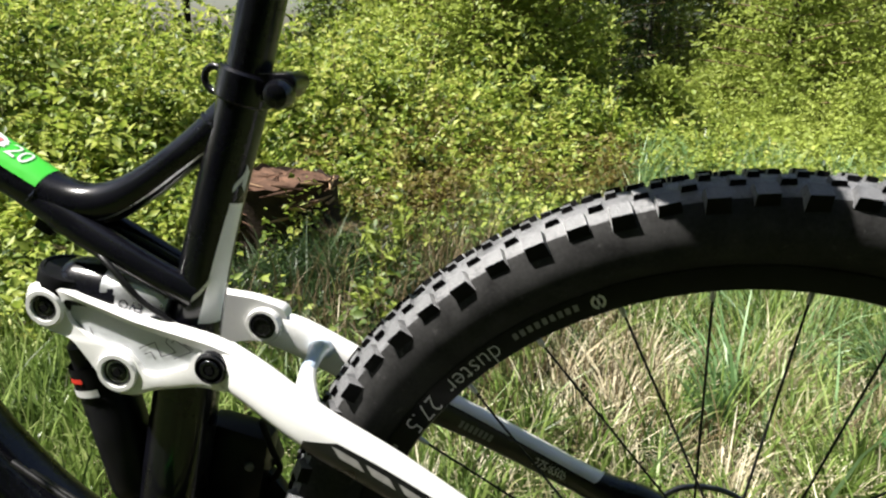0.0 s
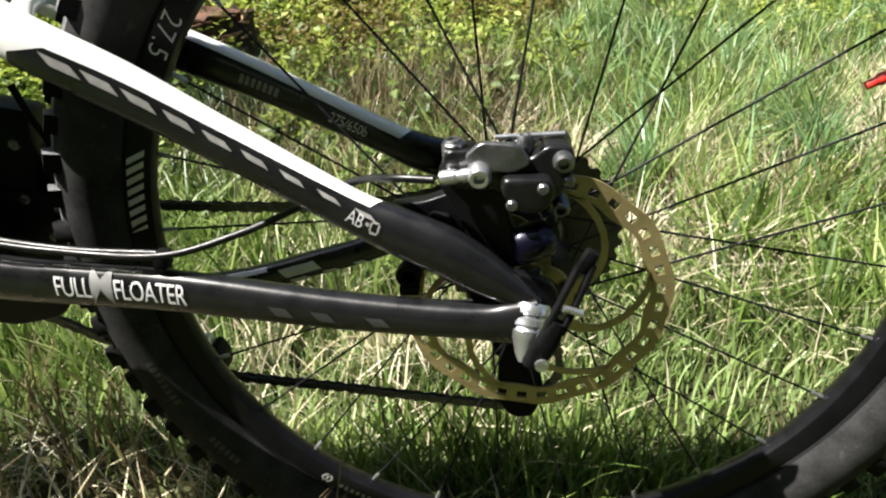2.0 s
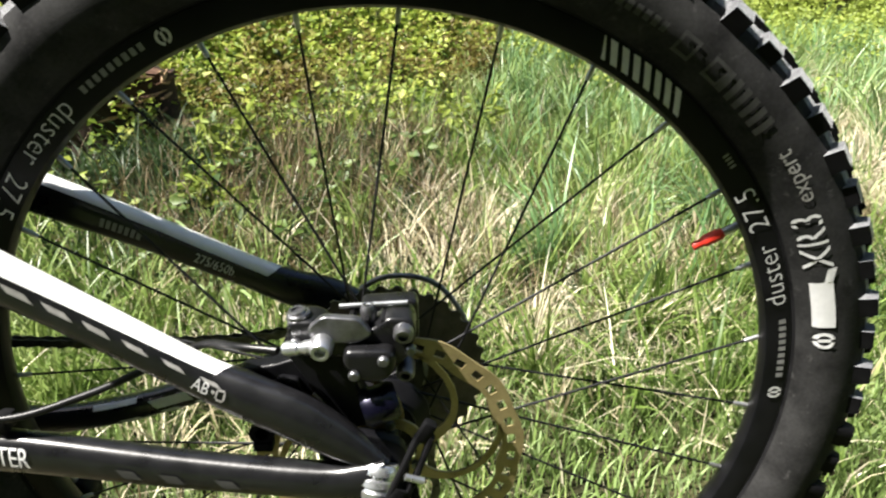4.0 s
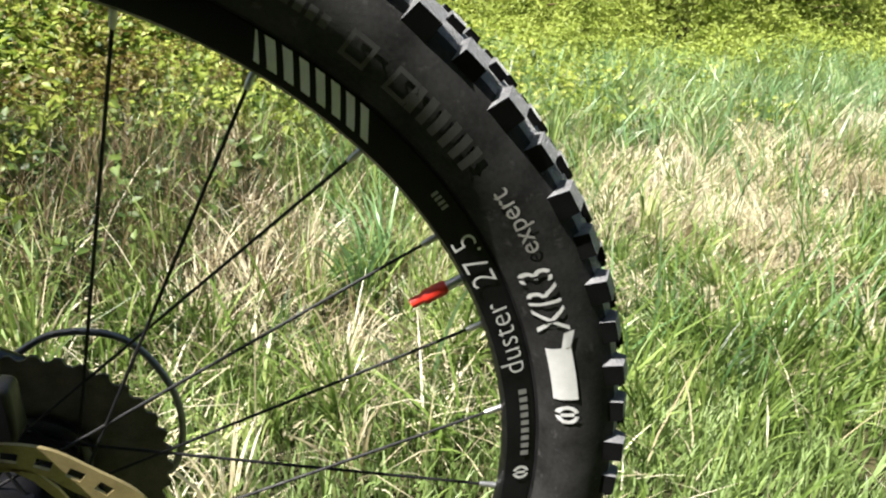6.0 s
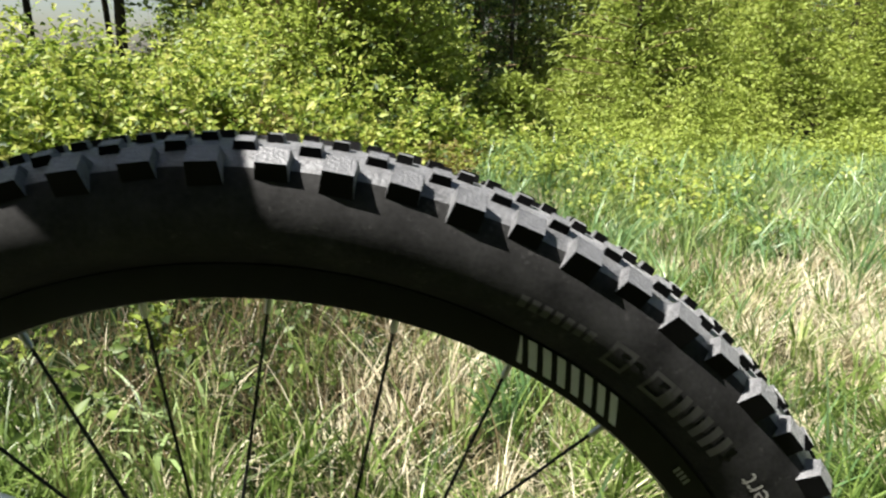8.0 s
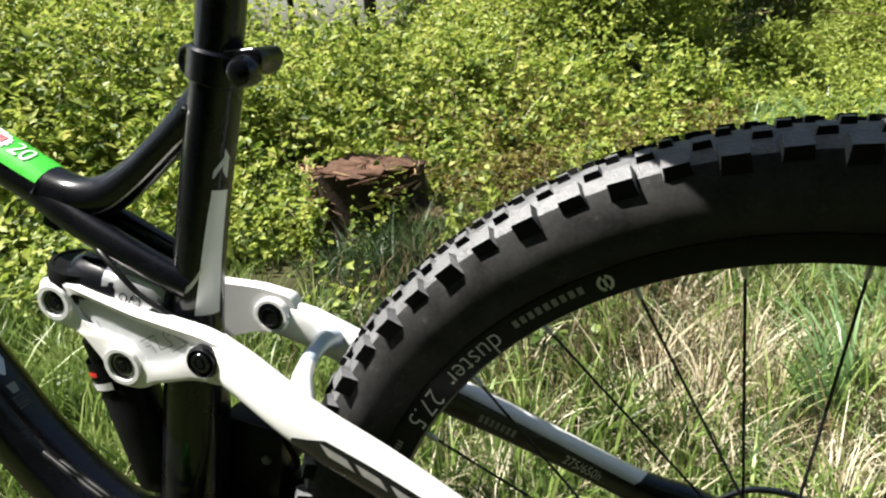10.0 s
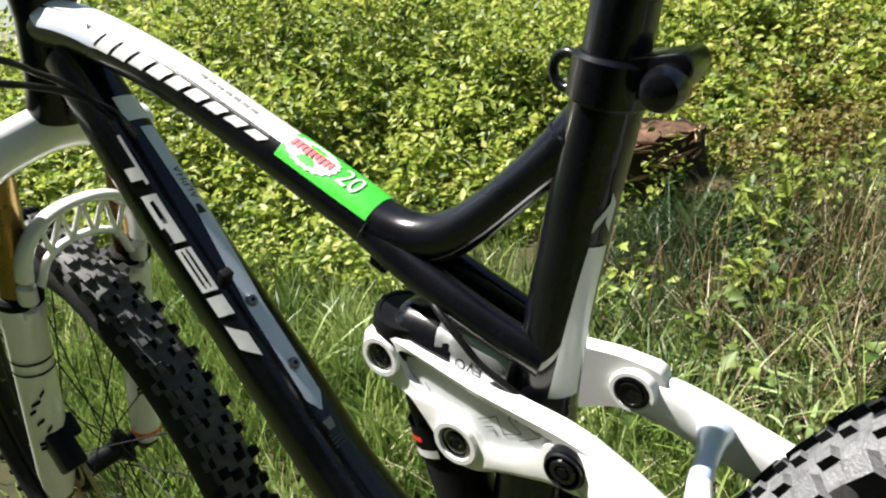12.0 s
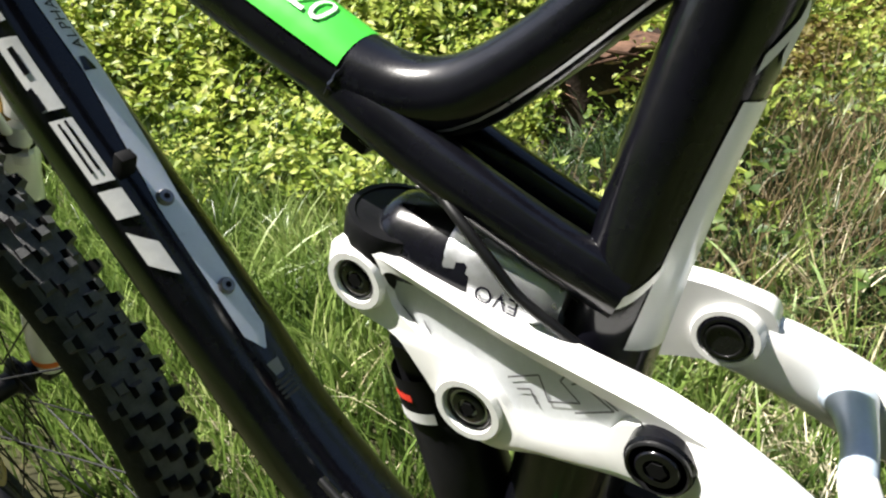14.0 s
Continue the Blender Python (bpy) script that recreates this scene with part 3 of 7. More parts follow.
def rotor(centre, y, radius, arms, phase):
    """A brake disc: a waved, pierced ring on curved arms."""
    n = 144
    bm = bmesh.new()
    c = Vector(centre) + Vector((0, y, 0))
    rr = []
    for i in range(n):
        a = 2 * math.pi * i / n
        wave = math.sin(a * 12 + phase)
        rr.append([bm.verts.new(c + Vector((r * math.cos(a), 0, r * math.sin(a)))) for r in (radius - 0.0155 + 0.0016 * wave, radius - 0.0105, radius - 0.0050, radius + 0.0010 * wave)])
    for i in range(n):
        p, q = rr[i], rr[(i + 1) % n]
        for j in range(3):
            if j == 1 and i % 4 in (1, 2):
                continue
            bm.faces.new((p[j], q[j], q[j + 1], p[j + 1]))
    bmesh.ops.recalc_face_normals(bm, faces=bm.faces)
    bmesh.ops.solidify(bm, geom=bm.faces[:], thickness=0.0018)
    ob = part("brake_disc", bm, M_ROTOR, bike, "bronze-coloured pierced brake disc", smooth=False)
    for k in range(arms):
        a0 = phase + 2 * math.pi * k / arms
        bm, pts = bmesh.new(), []
        for i in range(11):
            t = i / 10
            r, a = 0.022 + (radius - 0.035) * t, a0 + 0.95 * t * t
            wd = 0.0062 * (1 - 0.45 * math.sin(math.pi * t)) / max(r, 0.02)
            pts.append([bm.verts.new(c + Vector((r * math.cos(a + s * wd), 0, r * math.sin(a + s * wd)))) for s in (-1, 1)])
        for u, w in zip(pts, pts[1:]):
            bm.faces.new((u[0], w[0], w[1], u[1]))
        bmesh.ops.recalc_face_normals(bm, faces=bm.faces)
        bmesh.ops.solidify(bm, geom=bm.faces[:], thickness=0.0017)
        part("disc_arm", bm, M_ROTOR, ob, smooth=False)
    part("disc_carrier", lathe([(0.019, -0.001), (0.027, -0.001), (0.027, 0.001), (0.019, 0.001)], c, 36, closed=True), M_ROTOR, ob)
    return ob


DISC = AXLE + Vector((0.004, 0, -0.008))
disc = rotor(DISC, -0.056, 0.0925, 6, 0.3)
for k in range(6):
    a = 0.45 + k * math.pi / 3
    p = DISC + Vector((0.022 * math.cos(a), -0.057, 0.022 * math.sin(a)))
    part("disc_bolt", turned([(0.0035, 0), (0.0035, 0.8), (0.0022, 1)], p, p + Vector((0, -0.004, 0)), 10), M_STEEL, disc)
rotor(FRONT, -0.045, 0.0905, 6, 0.1)


def cog(r, y, teeth):
    bm = bmesh.new()
    n = teeth * 4
    ring = []
    for i in range(n):
        a = 2 * math.pi * i / n
        q = r + (0.0035 if i % 4 in (1, 2) else 0)
        ring.append(bm.verts.new(AXLE + Vector((q * math.cos(a), y, q * math.sin(a)))))
    hole = [bm.verts.new(AXLE + Vector((0.55 * r * math.cos(2 * math.pi * i / n), y, 0.55 * r * math.sin(2 * math.pi * i / n)))) for i in range(n)]
    for i in range(n):
        bm.faces.new((ring[i], ring[(i + 1) % n], hole[(i + 1) % n], hole[i]))
    bmesh.ops.recalc_face_normals(bm, faces=bm.faces)
    bmesh.ops.solidify(bm, geom=bm.faces[:], thickness=0.0018)
    return bm


cassette = part("cassette", lathe([(0.017, 0.026), (0.030, 0.028), (0.017, 0.062)], AXLE, 32), M_STEEL, bike, "dark steel cassette of cogs")
for i, t in enumerate((36, 32, 28, 24, 21, 19, 17, 15, 13, 11)):
    part("cog", cog(t * 0.00202, 0.028 + 0.0036 * i, t), M_COG, cassette, smooth=False)

# frame tubes
seat = Tube([(-0.465, 0, 0.335, 0.027, 0.028), (-0.438, 0, 0.45, 0.0265, 0.025), (-0.424, 0, 0.515, 0.0245, 0.022), (-0.414, 0, 0.56, 0.0190, 0.0188), (-0.3935, 0, 0.640, 0.0178, 0.0175), (-0.3662, 0, 0.725, 0.0172, 0.0172), (-0.3590, 0, 0.748, 0.0172, 0.0172)])
seat_ob = part("seat_tube", seat.mesh(32), M_BLACK, bike, "glossy black seat tube")
post = Tube([(-0.3612, 0, 0.744, 0.0152, 0.0152), (-0.3340, 0, 0.840, 0.0152, 0.0152), (-0.3090, 0, 0.925, 0.0152, 0.0152)])
part("seat_post", post.mesh(32), M_BLACK, bike, "black seat post")
top = Tube([(-0.855, 0, 0.812, 0.021, 0.021), (-0.790, 0, 0.796, 0.0195, 0.0195), (-0.700, 0, 0.759, 0.018, 0.018), (-0.610, 0, 0.710, 0.0175, 0.0175), (-0.540, 0, 0.669, 0.0175, 0.0175), (-0.512, 0, 0.653, 0.0160, 0.0165)])
top_ob = part("top_tube", top.mesh(36), M_BLACK, bike, "black top tube with white upper side")
brace = Tube([(-0.560, 0, 0.681, 0.0160, 0.0165), (-0.525, 0, 0.661, 0.0165, 0.0170), (-0.497, 0, 0.6515, 0.0158, 0.0160), (-0.470, 0, 0.6540, 0.0145, 0.0142), (-0.441, 0, 0.6690, 0.0126, 0.0128), (-0.410, 0, 0.6910, 0.0120, 0.0124), (-0.389, 0, 0.7065, 0.0132, 0.0128), (-0.366, 0, 0.7230, 0.0170, 0.0140)])
part("brace_tube", brace.mesh(28), M_BLACK, bike, "curved glossy black brace tube")
for sy in (-0.0125, 0.0125):
    low = Tube([(-0.545, sy * 0.3, 0.668, 0.0122, 0.010), (-0.490, sy * 0.9, 0.636, 0.0120, 0.0100), (-0.440, sy, 0.608, 0.0115, 0.0095), (-0.405, sy * 0.9, 0.590, 0.0118, 0.0095)])
    low_ob = part("lower_brace", low.mesh(24), M_BLACK, bike, "glossy black lower brace tube")
    if sy < 0:
        part("silver_line", low.patch(0.045, low.len - 0.012, 138, 146, 0.0007, 14, 1), M_SILVER, low_ob, "thin silver line")
down = Tube([(-0.832, 0, 0.784, 0.0230, 0.0220), (-0.795, 0, 0.717, 0.0240, 0.0240), (-0.753, 0, 0.645, 0.0250, 0.0260), (-0.697, 0, 0.560, 0.0258, 0.0275), (-0.653, 0, 0.493, 0.0255, 0.0280), (-0.609, 0, 0.423, 0.0265, 0.0280), (-0.548, 0, 0.358, 0.0270, 0.0300), (-0.480, 0, 0.330, 0.0240, 0.0340)], power=2.5)
down_ob = part("down_tube", down.mesh(40), M_BLACK, bike, "glossy black down tube with white and silver markings")
part("head_tube", turned([(0.024, 0), (0.0255, 0.1), (0.023, 0.25), (0.023, 0.75), (0.0255, 0.9), (0.024, 1)], (-0.893, 0, 0.735), (-0.848, 0, 0.842), 36), M_BLACK, bike, "glossy black head tube")
part("bottom_bracket", lathe([(0.024, -0.046), (0.026, -0.044), (0.026, 0.044), (0.024, 0.046)], BOTTOM, 36), M_SATIN, bike, "black bottom bracket shell")
part("main_pivot", lathe([(0.019, -0.052), (0.021, -0.050), (0.021, 0.050), (0.019, 0.052)], (-0.425, 0, 0.362), 32), M_SATIN, bike, "black pivot barrel")

def weld(tube, s, skew=0.0):
    """A rippled bead of weld round a tube."""
    pts = [Vector(tube.point(s + skew * math.cos(radians(a)) + 0.0006 * (k % 2), a, -0.0006)) for k, a in enumerate(range(0, 360, 9))]
    return part("weld", pipe(pts + pts[:2], 0.0016, 2, 7), M_BLACK, bike)


weld(top, float(np.interp(-0.521, top.p[:, 0], top.at)), 0.004)
weld(brace, brace.len - 0.019, -0.005)

# markings on the tubes
def along(tube, x):
    """The length along a tube at which it has that x."""
    return float(np.interp(x, tube.p[:, 0], tube.at))


def on_tube(tube, s0, a0, off=0.0012):
    """Writing on a tube: x runs along it, up turns towards smaller angles."""
    def f(x, h):
        r = np.interp(s0 + x, tube.at, tube.r[:, 1])
        return Vector(tube.point(s0 + x, a0 - math.degrees(h / r), off))
    return f


s_white = along(top, -0.588)
part("white_panel", top.patch(0.0, s_white, -78, 34, 0.0006, 30, 8), M_WHITE, top_ob, "white upper side")
for i in range(10):
    s, ln = along(top, -0.768) + 0.0196 * i, 0.0160 - 0.0003 * i
    part("stripe", top.patch(s, s + ln, 43, 86 - 3.0 * i, 0.0007, 3, 4, skew=-0.010 + 0.0004 * i), M_MARK, top_ob)
for i in range(7):
    part("small_bar", top.patch(along(top, -0.668) + 0.0085 * i, along(top, -0.668) + 0.0085 * i + 0.0058, 4, 14, 0.0010, 2, 2), M_GREYMARK, top_ob)
part("thin_line", top.patch(0.03, along(top, -0.60), 37.5, 38.5, 0.0007, 24, 1), M_GREYMARK, top_ob)
part("head_decal", top.patch(0.0, 0.082, 40, 84, 0.0008, 6, 6, skew=0.02), M_FOIL, top_ob, "pale blue decal behind the head tube")
sg0, sg1 = along(top, -0.590), along(top, -0.521)
sticker = part("sticker", top.patch(sg0, sg1, -72, 62, 0.0011, 12, 12), M_GREEN, top_ob, "bright green sticker with the number 20")
oval = bmesh.new()
ring = [oval.verts.new((0.021 * math.cos(2 * math.pi * i / 40) * (1 + 0.10 * (i % 2)), 0.0100 * math.sin(2 * math.pi * i / 40) * (1 + 0.10 * (i % 2)), 0)) for i in range(40)]
mid = oval.verts.new((0, 0, 0))
for i in range(40):
    oval.faces.new((ring[i], ring[(i + 1) % 40], mid))
part("sticker_oval", mapped(oval, on_tube(top, sg0 + 0.022, 16, 0.0016)), M_MARK, sticker, "white toothed oval")
for i in range(9):
    x = 0.004 * i - 0.018
    part("sticker_bar", mapped(strips([((x, -0.003 + 0.001 * (i % 3)), (x + 0.0028, -0.003), (x + 0.0028, 0.0035), (x, 0.0035))]), on_tube(top, sg0 + 0.022, 16, 0.0020)), M_PINK, sticker, "red unreadable bar")
part("sticker_number", mapped(letters("20", 0.0185, 1.0), on_tube(top, sg0 + 0.046, 34, 0.0018)), M_MARK, sticker, "white numerals 20")
def turn_at(q):
    """The angle of the decal's middle line on the down tube, which winds slightly round it."""
    return float(np.interp(q, [0.06, 0.17, 0.26, 0.36], [-22, -26, -3, 2]))


def on_down(s0, off, lift):
    """Marks beside the decal's middle line: x runs along the tube, h across it."""
    def f(x, h):
        return Vector(down.point(s0 + x, turn_at(s0 + x) + off - math.degrees(h / 0.0265), lift))
    return f


LF, HF = 0.262, 0.0070
bars = [((LF * k / 8, -HF), (LF * (k + 1) / 8, -HF), (LF * (k + 1) / 8, HF), (LF * k / 8, HF)) for k in range(8)]
foil = part("foil_decal", joined(mapped(strips(bars + [((LF, -HF), (LF + 0.012, -0.0006), (LF + 0.012, 0.0006), (LF, HF))]), on_down(0.085, 0, 0.0008))), M_FOIL, down_ob, "long silver decal with a pointed end, sky reflection put into its colour")
part("head_band", down.patch(0.055, 0.078, -46, 10, 0.0007, 4, 10), M_WHITE, down_ob, "pale band below the head tube")
part("foil_writing", mapped(letters("ALPHA", 0.0100, 1.1), lambda x, h: on_down(0.158, 0, 0.0013)(-x, 0.0035 - h)), M_BLACK, foil, "dark writing ALPHA")
part("foil_drop", mapped(strips([((0, -0.002), (0.009, -0.004), (0.009, 0.004), (0, 0.002))]), on_down(0.163, 6, 0.0013)), M_BLACK, foil)
# white blocks in the place of the maker's name
FIGURES = [(0.086, 0.132, 0.78, 1.0, 0.0), (0.112, 0.124, 0.0, 1.0, 0.004), (0.138, 0.184, 0.0, 1.0, 0.004), (0.190, 0.231, 0.0, 1.0, 0.004), (0.236, 0.254, 0.0, 1.0, 0.004), (0.262, 0.284, 0.0, 1.0, 0.014)]
NOTCHES = [(0.146, 0.163, 0.35, 0.62), (0.170, 0.184, 0.0, 0.30), (0.194, 0.226, 0.30, 0.42), (0.194, 0.226, 0.62, 0.74)]
for u0, u1, v0, v1, lean in FIGURES:
    part("white_figure", down.patch(u0, u1, 58 - 25 * v0, 58 - 25 * v1, 0.0007, 6, 5, skew=lean), M_MARK, down_ob)
for u0, u1, v0, v1 in NOTCHES:
    part("dark_notch", down.patch(u0, u1, 58 - 25 * v0, 58 - 25 * v1, 0.0012, 4, 3), M_BLACK, down_ob)
part("shield_mark", mapped(strips([((0, -0.004), (0.009, -0.003), (0.009, 0.003), (0, 0.004))]), on_down(0.367, 2, 0.0007)), M_GREYMARK, down_ob)
for k in range(4):
    part("small_bars", mapped(strips([((0.0035 * k, -0.006), (0.0035 * k + 0.0018, -0.006), (0.0035 * k + 0.0018, 0.005), (0.0035 * k, 0.005))]), on_down(0.379, 2, 0.0007)), M_DIM, down_ob)
for sp in (0.256, 0.317):
    p, q = Vector(down.point(sp, -1, -0.001)), Vector(down.point(sp, -1, 0.004))
    bo = part("bottle_bolt", turned([(0.0052, 0), (0.0052, 0.6), (0.0040, 1)], p, q, 18), M_STEEL, down_ob, "steel bottle bolt")
    part("socket", turned([(0.0020, 0), (0.0020, 1)], q, q + (q - p) * 0.06, 6), M_KNOBSIDE, bo)
part("cable_guide", block(down.point(0.231, 18, 0.003), (0.008, 0.010, 0.018), (0, 35, 0), 0.0015), M_KNOBSIDE, down_ob, "black cable guide")
z_at = lambda zz: float(np.interp(zz, seat.p[:, 2], seat.at))
WS = z_at(0.572)
part("white_stripe", joined(mapped(strips([((0.012 * k, 0), (0.012 * k + 0.012, 0), (0.012 * k + 0.012, 1), (0.012 * k, 1)) for k in range(8)]), lambda x, h: Vector(seat.point(WS + x, 8 + (56 - 200 * x) * h, 0.0007)))), M_WHITE, seat_ob, "white stripe up the seat tube")
sz = float(np.interp(0.672, seat.p[:, 2], seat.at))
part("white_chevron", seat.patch(sz, sz + 0.016, 13, 26, 0.0007, 4, 3, skew=0.006), M_MARK, seat_ob)
part("white_chevron", seat.patch(sz + 0.010, sz + 0.016, 26, 46, 0.0007, 4, 3, skew=-0.010), M_MARK, seat_ob)
arc_mid = float(np.interp(0.586, seat.p[:, 2], seat.at))
arc = strips([((k * 9, 0), (k * 9 + 9, 0), (k * 9 + 9, 0.0050), (k * 9, 0.0050)) for k in range(10)])
part("silver_arc", joined(mapped(arc, lambda x, h: Vector(seat.point(arc_mid + 0.016 * ((x - 48) / 42) ** 2 + h, 52 + x, 0.0008)))), M_SILVER, seat_ob, "silver line curved round the tube")
part("silver_line", brace.patch(0.055, brace.len - 0.012, 128, 134, 0.0007, 16, 1), M_SILVER, bike, "thin silver line")

# seat clamp with lever
ax0, ax1 = Vector(seat.p[-1]) - (Vector(seat.p[-1]) - Vector(seat.p[-6])).normalized() * 0.020, Vector(seat.p[-1])
clamp = part("seat_clamp", turned([(0.0178, 0), (0.0198, 0.08), (0.0198, 0.92), (0.0178, 1)], ax0, ax1 + (ax1 - ax0) * 0.08, 36), M_BLACK, bike, "black quick-release seat clamp")
cm = (ax0 + ax1) / 2
part("clamp_ear", plate(rounded([(cm.x + 0.012, cm.z - 0.009), (cm.x + 0.034, cm.z - 0.006), (cm.x + 0.040, cm.z + 0.004), (cm.x + 0.036, cm.z + 0.011), (cm.x + 0.010, cm.z + 0.010)], 0.004), -0.012, 0.016, 0.002), M_BLACK, clamp)
part("clamp_nut", turned([(0.0080, 0), (0.0096, 0.15), (0.0096, 0.62), (0.0078, 0.9), (0.0050, 1), (0.0005, 1)], cm + Vector((0.029, -0.010, -0.002)), cm + Vector((0.029, -0.026, -0.003)), 24), M_BLACK, clamp, "round black clamp nut")
ring_at = cm + Vector((-0.0255, 0.004, 0.004))
part("clamp_lever", pipe([ring_at + Vector((0.0085 * math.cos(radians(a)), 0.006 * math.sin(radians(a * 0.5)), 0.0085 * math.sin(radians(a)))) for a in range(-40, 301, 20)], 0.0026, 4), M_BLACK, clamp, "curled black lever")
part("lever_arm", pipe([ring_at + Vector((0.006, 0.004, -0.006)), cm + Vector((-0.006, 0.023, 0.002)), cm + Vector((0.016, 0.024, 0.001)), cm + Vector((0.030, 0.016, 0.001))], 0.0032, 6), M_BLACK, clamp)
part("clamp_slot", seat.patch(seat.len - 0.060, seat.len - 0.030, 150, 172, 0.0007, 4, 2), M_KNOBSIDE, seat_ob)

# saddle
sad = Tube([(-0.418, 0, 0.935, 0.010, 0.014), (-0.385, 0, 0.940, 0.016, 0.018), (-0.320, 0, 0.944, 0.019, 0.026), (-0.276, 0, 0.946, 0.020, 0.040), (-0.240, 0, 0.950, 0.021, 0.078), (-0.200, 0, 0.956, 0.022, 0.094), (-0.168, 0, 0.960, 0.018, 0.088), (-0.152, 0, 0.962, 0.008, 0.070)])
saddle_ob = part("saddle", sad.mesh(28), M_SADDLE, bike, "black saddle")
for sy in (-0.022, 0.022):
    part("saddle_rail", pipe([(-0.40, sy * 0.5, 0.935), (-0.36, sy, 0.915), (-0.27, sy, 0.912), (-0.18, sy * 1.4, 0.940)], 0.0035), M_STEEL, saddle_ob)

# rocker link
PIV = {"front": (-0.517, -0.028, 0.577), "low": (-0.461, -0.035, 0.533), "rear": (-0.381, -0.045, 0.550)}


def link_y(x):
    return -0.0170 - (x + 0.517) * 0.125


outer = [(-0.535, 0.584), (-0.528, 0.595), (-0.508, 0.595), (-0.440, 0.576), (-0.385, 0.568), (-0.361, 0.560), (-0.358, 0.546), (-0.370, 0.530), (-0.395, 0.531), (-0.432, 0.522), (-0.450, 0.514), (-0.470, 0.514), (-0.482, 0.530), (-0.500, 0.556), (-0.522, 0.559), (-0.534, 0.568)]
inner = [(-0.503, 0.5825), (-0.498, 0.5850), (-0.490, 0.5840), (-0.440, 0.5705), (-0.396, 0.5618), (-0.389, 0.5602), (-0.3885, 0.5585), (-0.3965, 0.5555), (-0.4030, 0.5440), (-0.430, 0.533), (-0.440, 0.534), (-0.446, 0.543), (-0.453, 0.5505), (-0.470, 0.5510), (-0.485, 0.557), (-0.499, 0.567)]
for sgn, nm in ((1, "left"), (-1, "right")):
    bm = bmesh.new()
    o1, i1 = rounded(outer, 0.007, 3), rounded(inner, 0.003, 3)
    ys = lambda x, d: sgn * (link_y(x) + d) + (0.014 if sgn < 0 else 0)
    V = lambda pts, d: [bm.verts.new((p[0], ys(p[0], d), p[1])) for p in pts]
    of, jf, jb, ob_ = V(o1, -0.006), V(i1, -0.006), V(i1, -0.0018), V(o1, 0.006)
    n = len(o1)
    mid_o = [bm.verts.new((p[0] * 0.985 + q[0] * 0.015, ys(p[0], -0.0072), p[1] * 0.75 + q[1] * 0.25)) for p, q in zip(o1, i1)]
    for i in range(n):
        j = (i + 1) % n
        bm.faces.new((of[i], of[j], mid_o[j], mid_o[i]))
        bm.faces.new((mid_o[i], mid_o[j], jf[j], jf[i]))
        bm.faces.new((jf[i], jf[j], jb[j], jb[i])).material_index = 0
        bm.faces.new((ob_[i], ob_[j], of[j], of[i]))
    # the recessed panel is greyer than the white arm round it
    f = bm.faces.new(jb)
    f.material_index = 1
    bm.faces.new(ob_[::-1])
    bmesh.ops.triangulate(bm, faces=[f])
    link = part("rocker_link", bm, M_WHITE, bike, "white forged rocker link arm", mats=(M_INSET,))
    out = 0.014 if sgn < 0 else 0.0
    for key, (px, py, pz) in PIV.items():
        rad = 0.0152 if key == "front" else 0.0163
        face = link_y(px) - (0.0105 if key != "rear" else 0.0080)
        y0, y1 = sgn * (link_y(px) + 0.006) + out, sgn * face + out
        if key != "rear":
            part("pivot_boss", turned([(rad, 0), (rad, 0.85), (rad - 0.0015, 1), (rad - 0.0046, 1), (rad - 0.0052, 0.85), (0.001, 0.85)], (px, y0, pz), (px, y1, pz), 36), M_WHITE, link)
        yb = sgn * (face + (0.0010 if key != "rear" else -0.0062)) + out
        r1 = rad - 0.0050 if key != "rear" else 0.0118
        bolt = part("pivot_bolt", turned([(r1, 0), (r1, 0.80), (r1 - 0.0008, 0.86), (0.0092, 0.86), (0.0088, 0.70), (0.0080, 0.70), (0.0074, 0.96), (0.0068, 1), (0.0044, 1), (0.0040, 0.6), (0.0005, 0.6)], (px, sgn * link_y(px) + out, pz), (px, yb, pz), 30), M_BLACK, link, "black pivot bolt")
        part("bolt_ring", turned([(r1 - 0.0008, 0), (r1 - 0.0010, 0.7), (r1 - 0.0016, 1), (r1 - 0.0022, 0.7), (r1 - 0.0024, 0)], (px, yb + sgn * 0.0016, pz), (px, yb + sgn * 0.0002, pz), 32), M_GREYALLOY, bolt)
        part("bolt_socket", turned([(0.0034, 0), (0.0034, 1)], (px, yb + sgn * 0.0020, pz), (px, yb - sgn * 0.0002, pz), 6), M_KNOBSIDE, bolt)
    if sgn < 0:
        px, pz = -0.378, 0.5455
        part("pivot_boss", turned([(0.0158, 0), (0.0158, 0.7), (0.0138, 1), (0.0114, 1), (0.0110, 0.85), (0.001, 0.85)], (px, 0.056, pz), (px, 0.0385, pz), 36), M_WHITE, link)
        bolt = part("pivot_bolt", turned([(0.0108, 0), (0.0108, 0.80), (0.0100, 0.88), (0.0084, 0.88), (0.0080, 0.7), (0.0074, 0.7), (0.0070, 1), (0.0042, 1), (0.0038, 0.4), (0.0005, 0.4)], (px, 0.045, pz), (px, 0.0372, pz), 30), M_BLACK, link, "black pivot bolt")
        part("bolt_ring", turned([(0.0078, 0), (0.0078, 1), (0.0070, 1), (0.0068, 0.2)], (px, 0.0372, pz), (px, 0.0364, pz), 28), M_GREYALLOY, bolt)
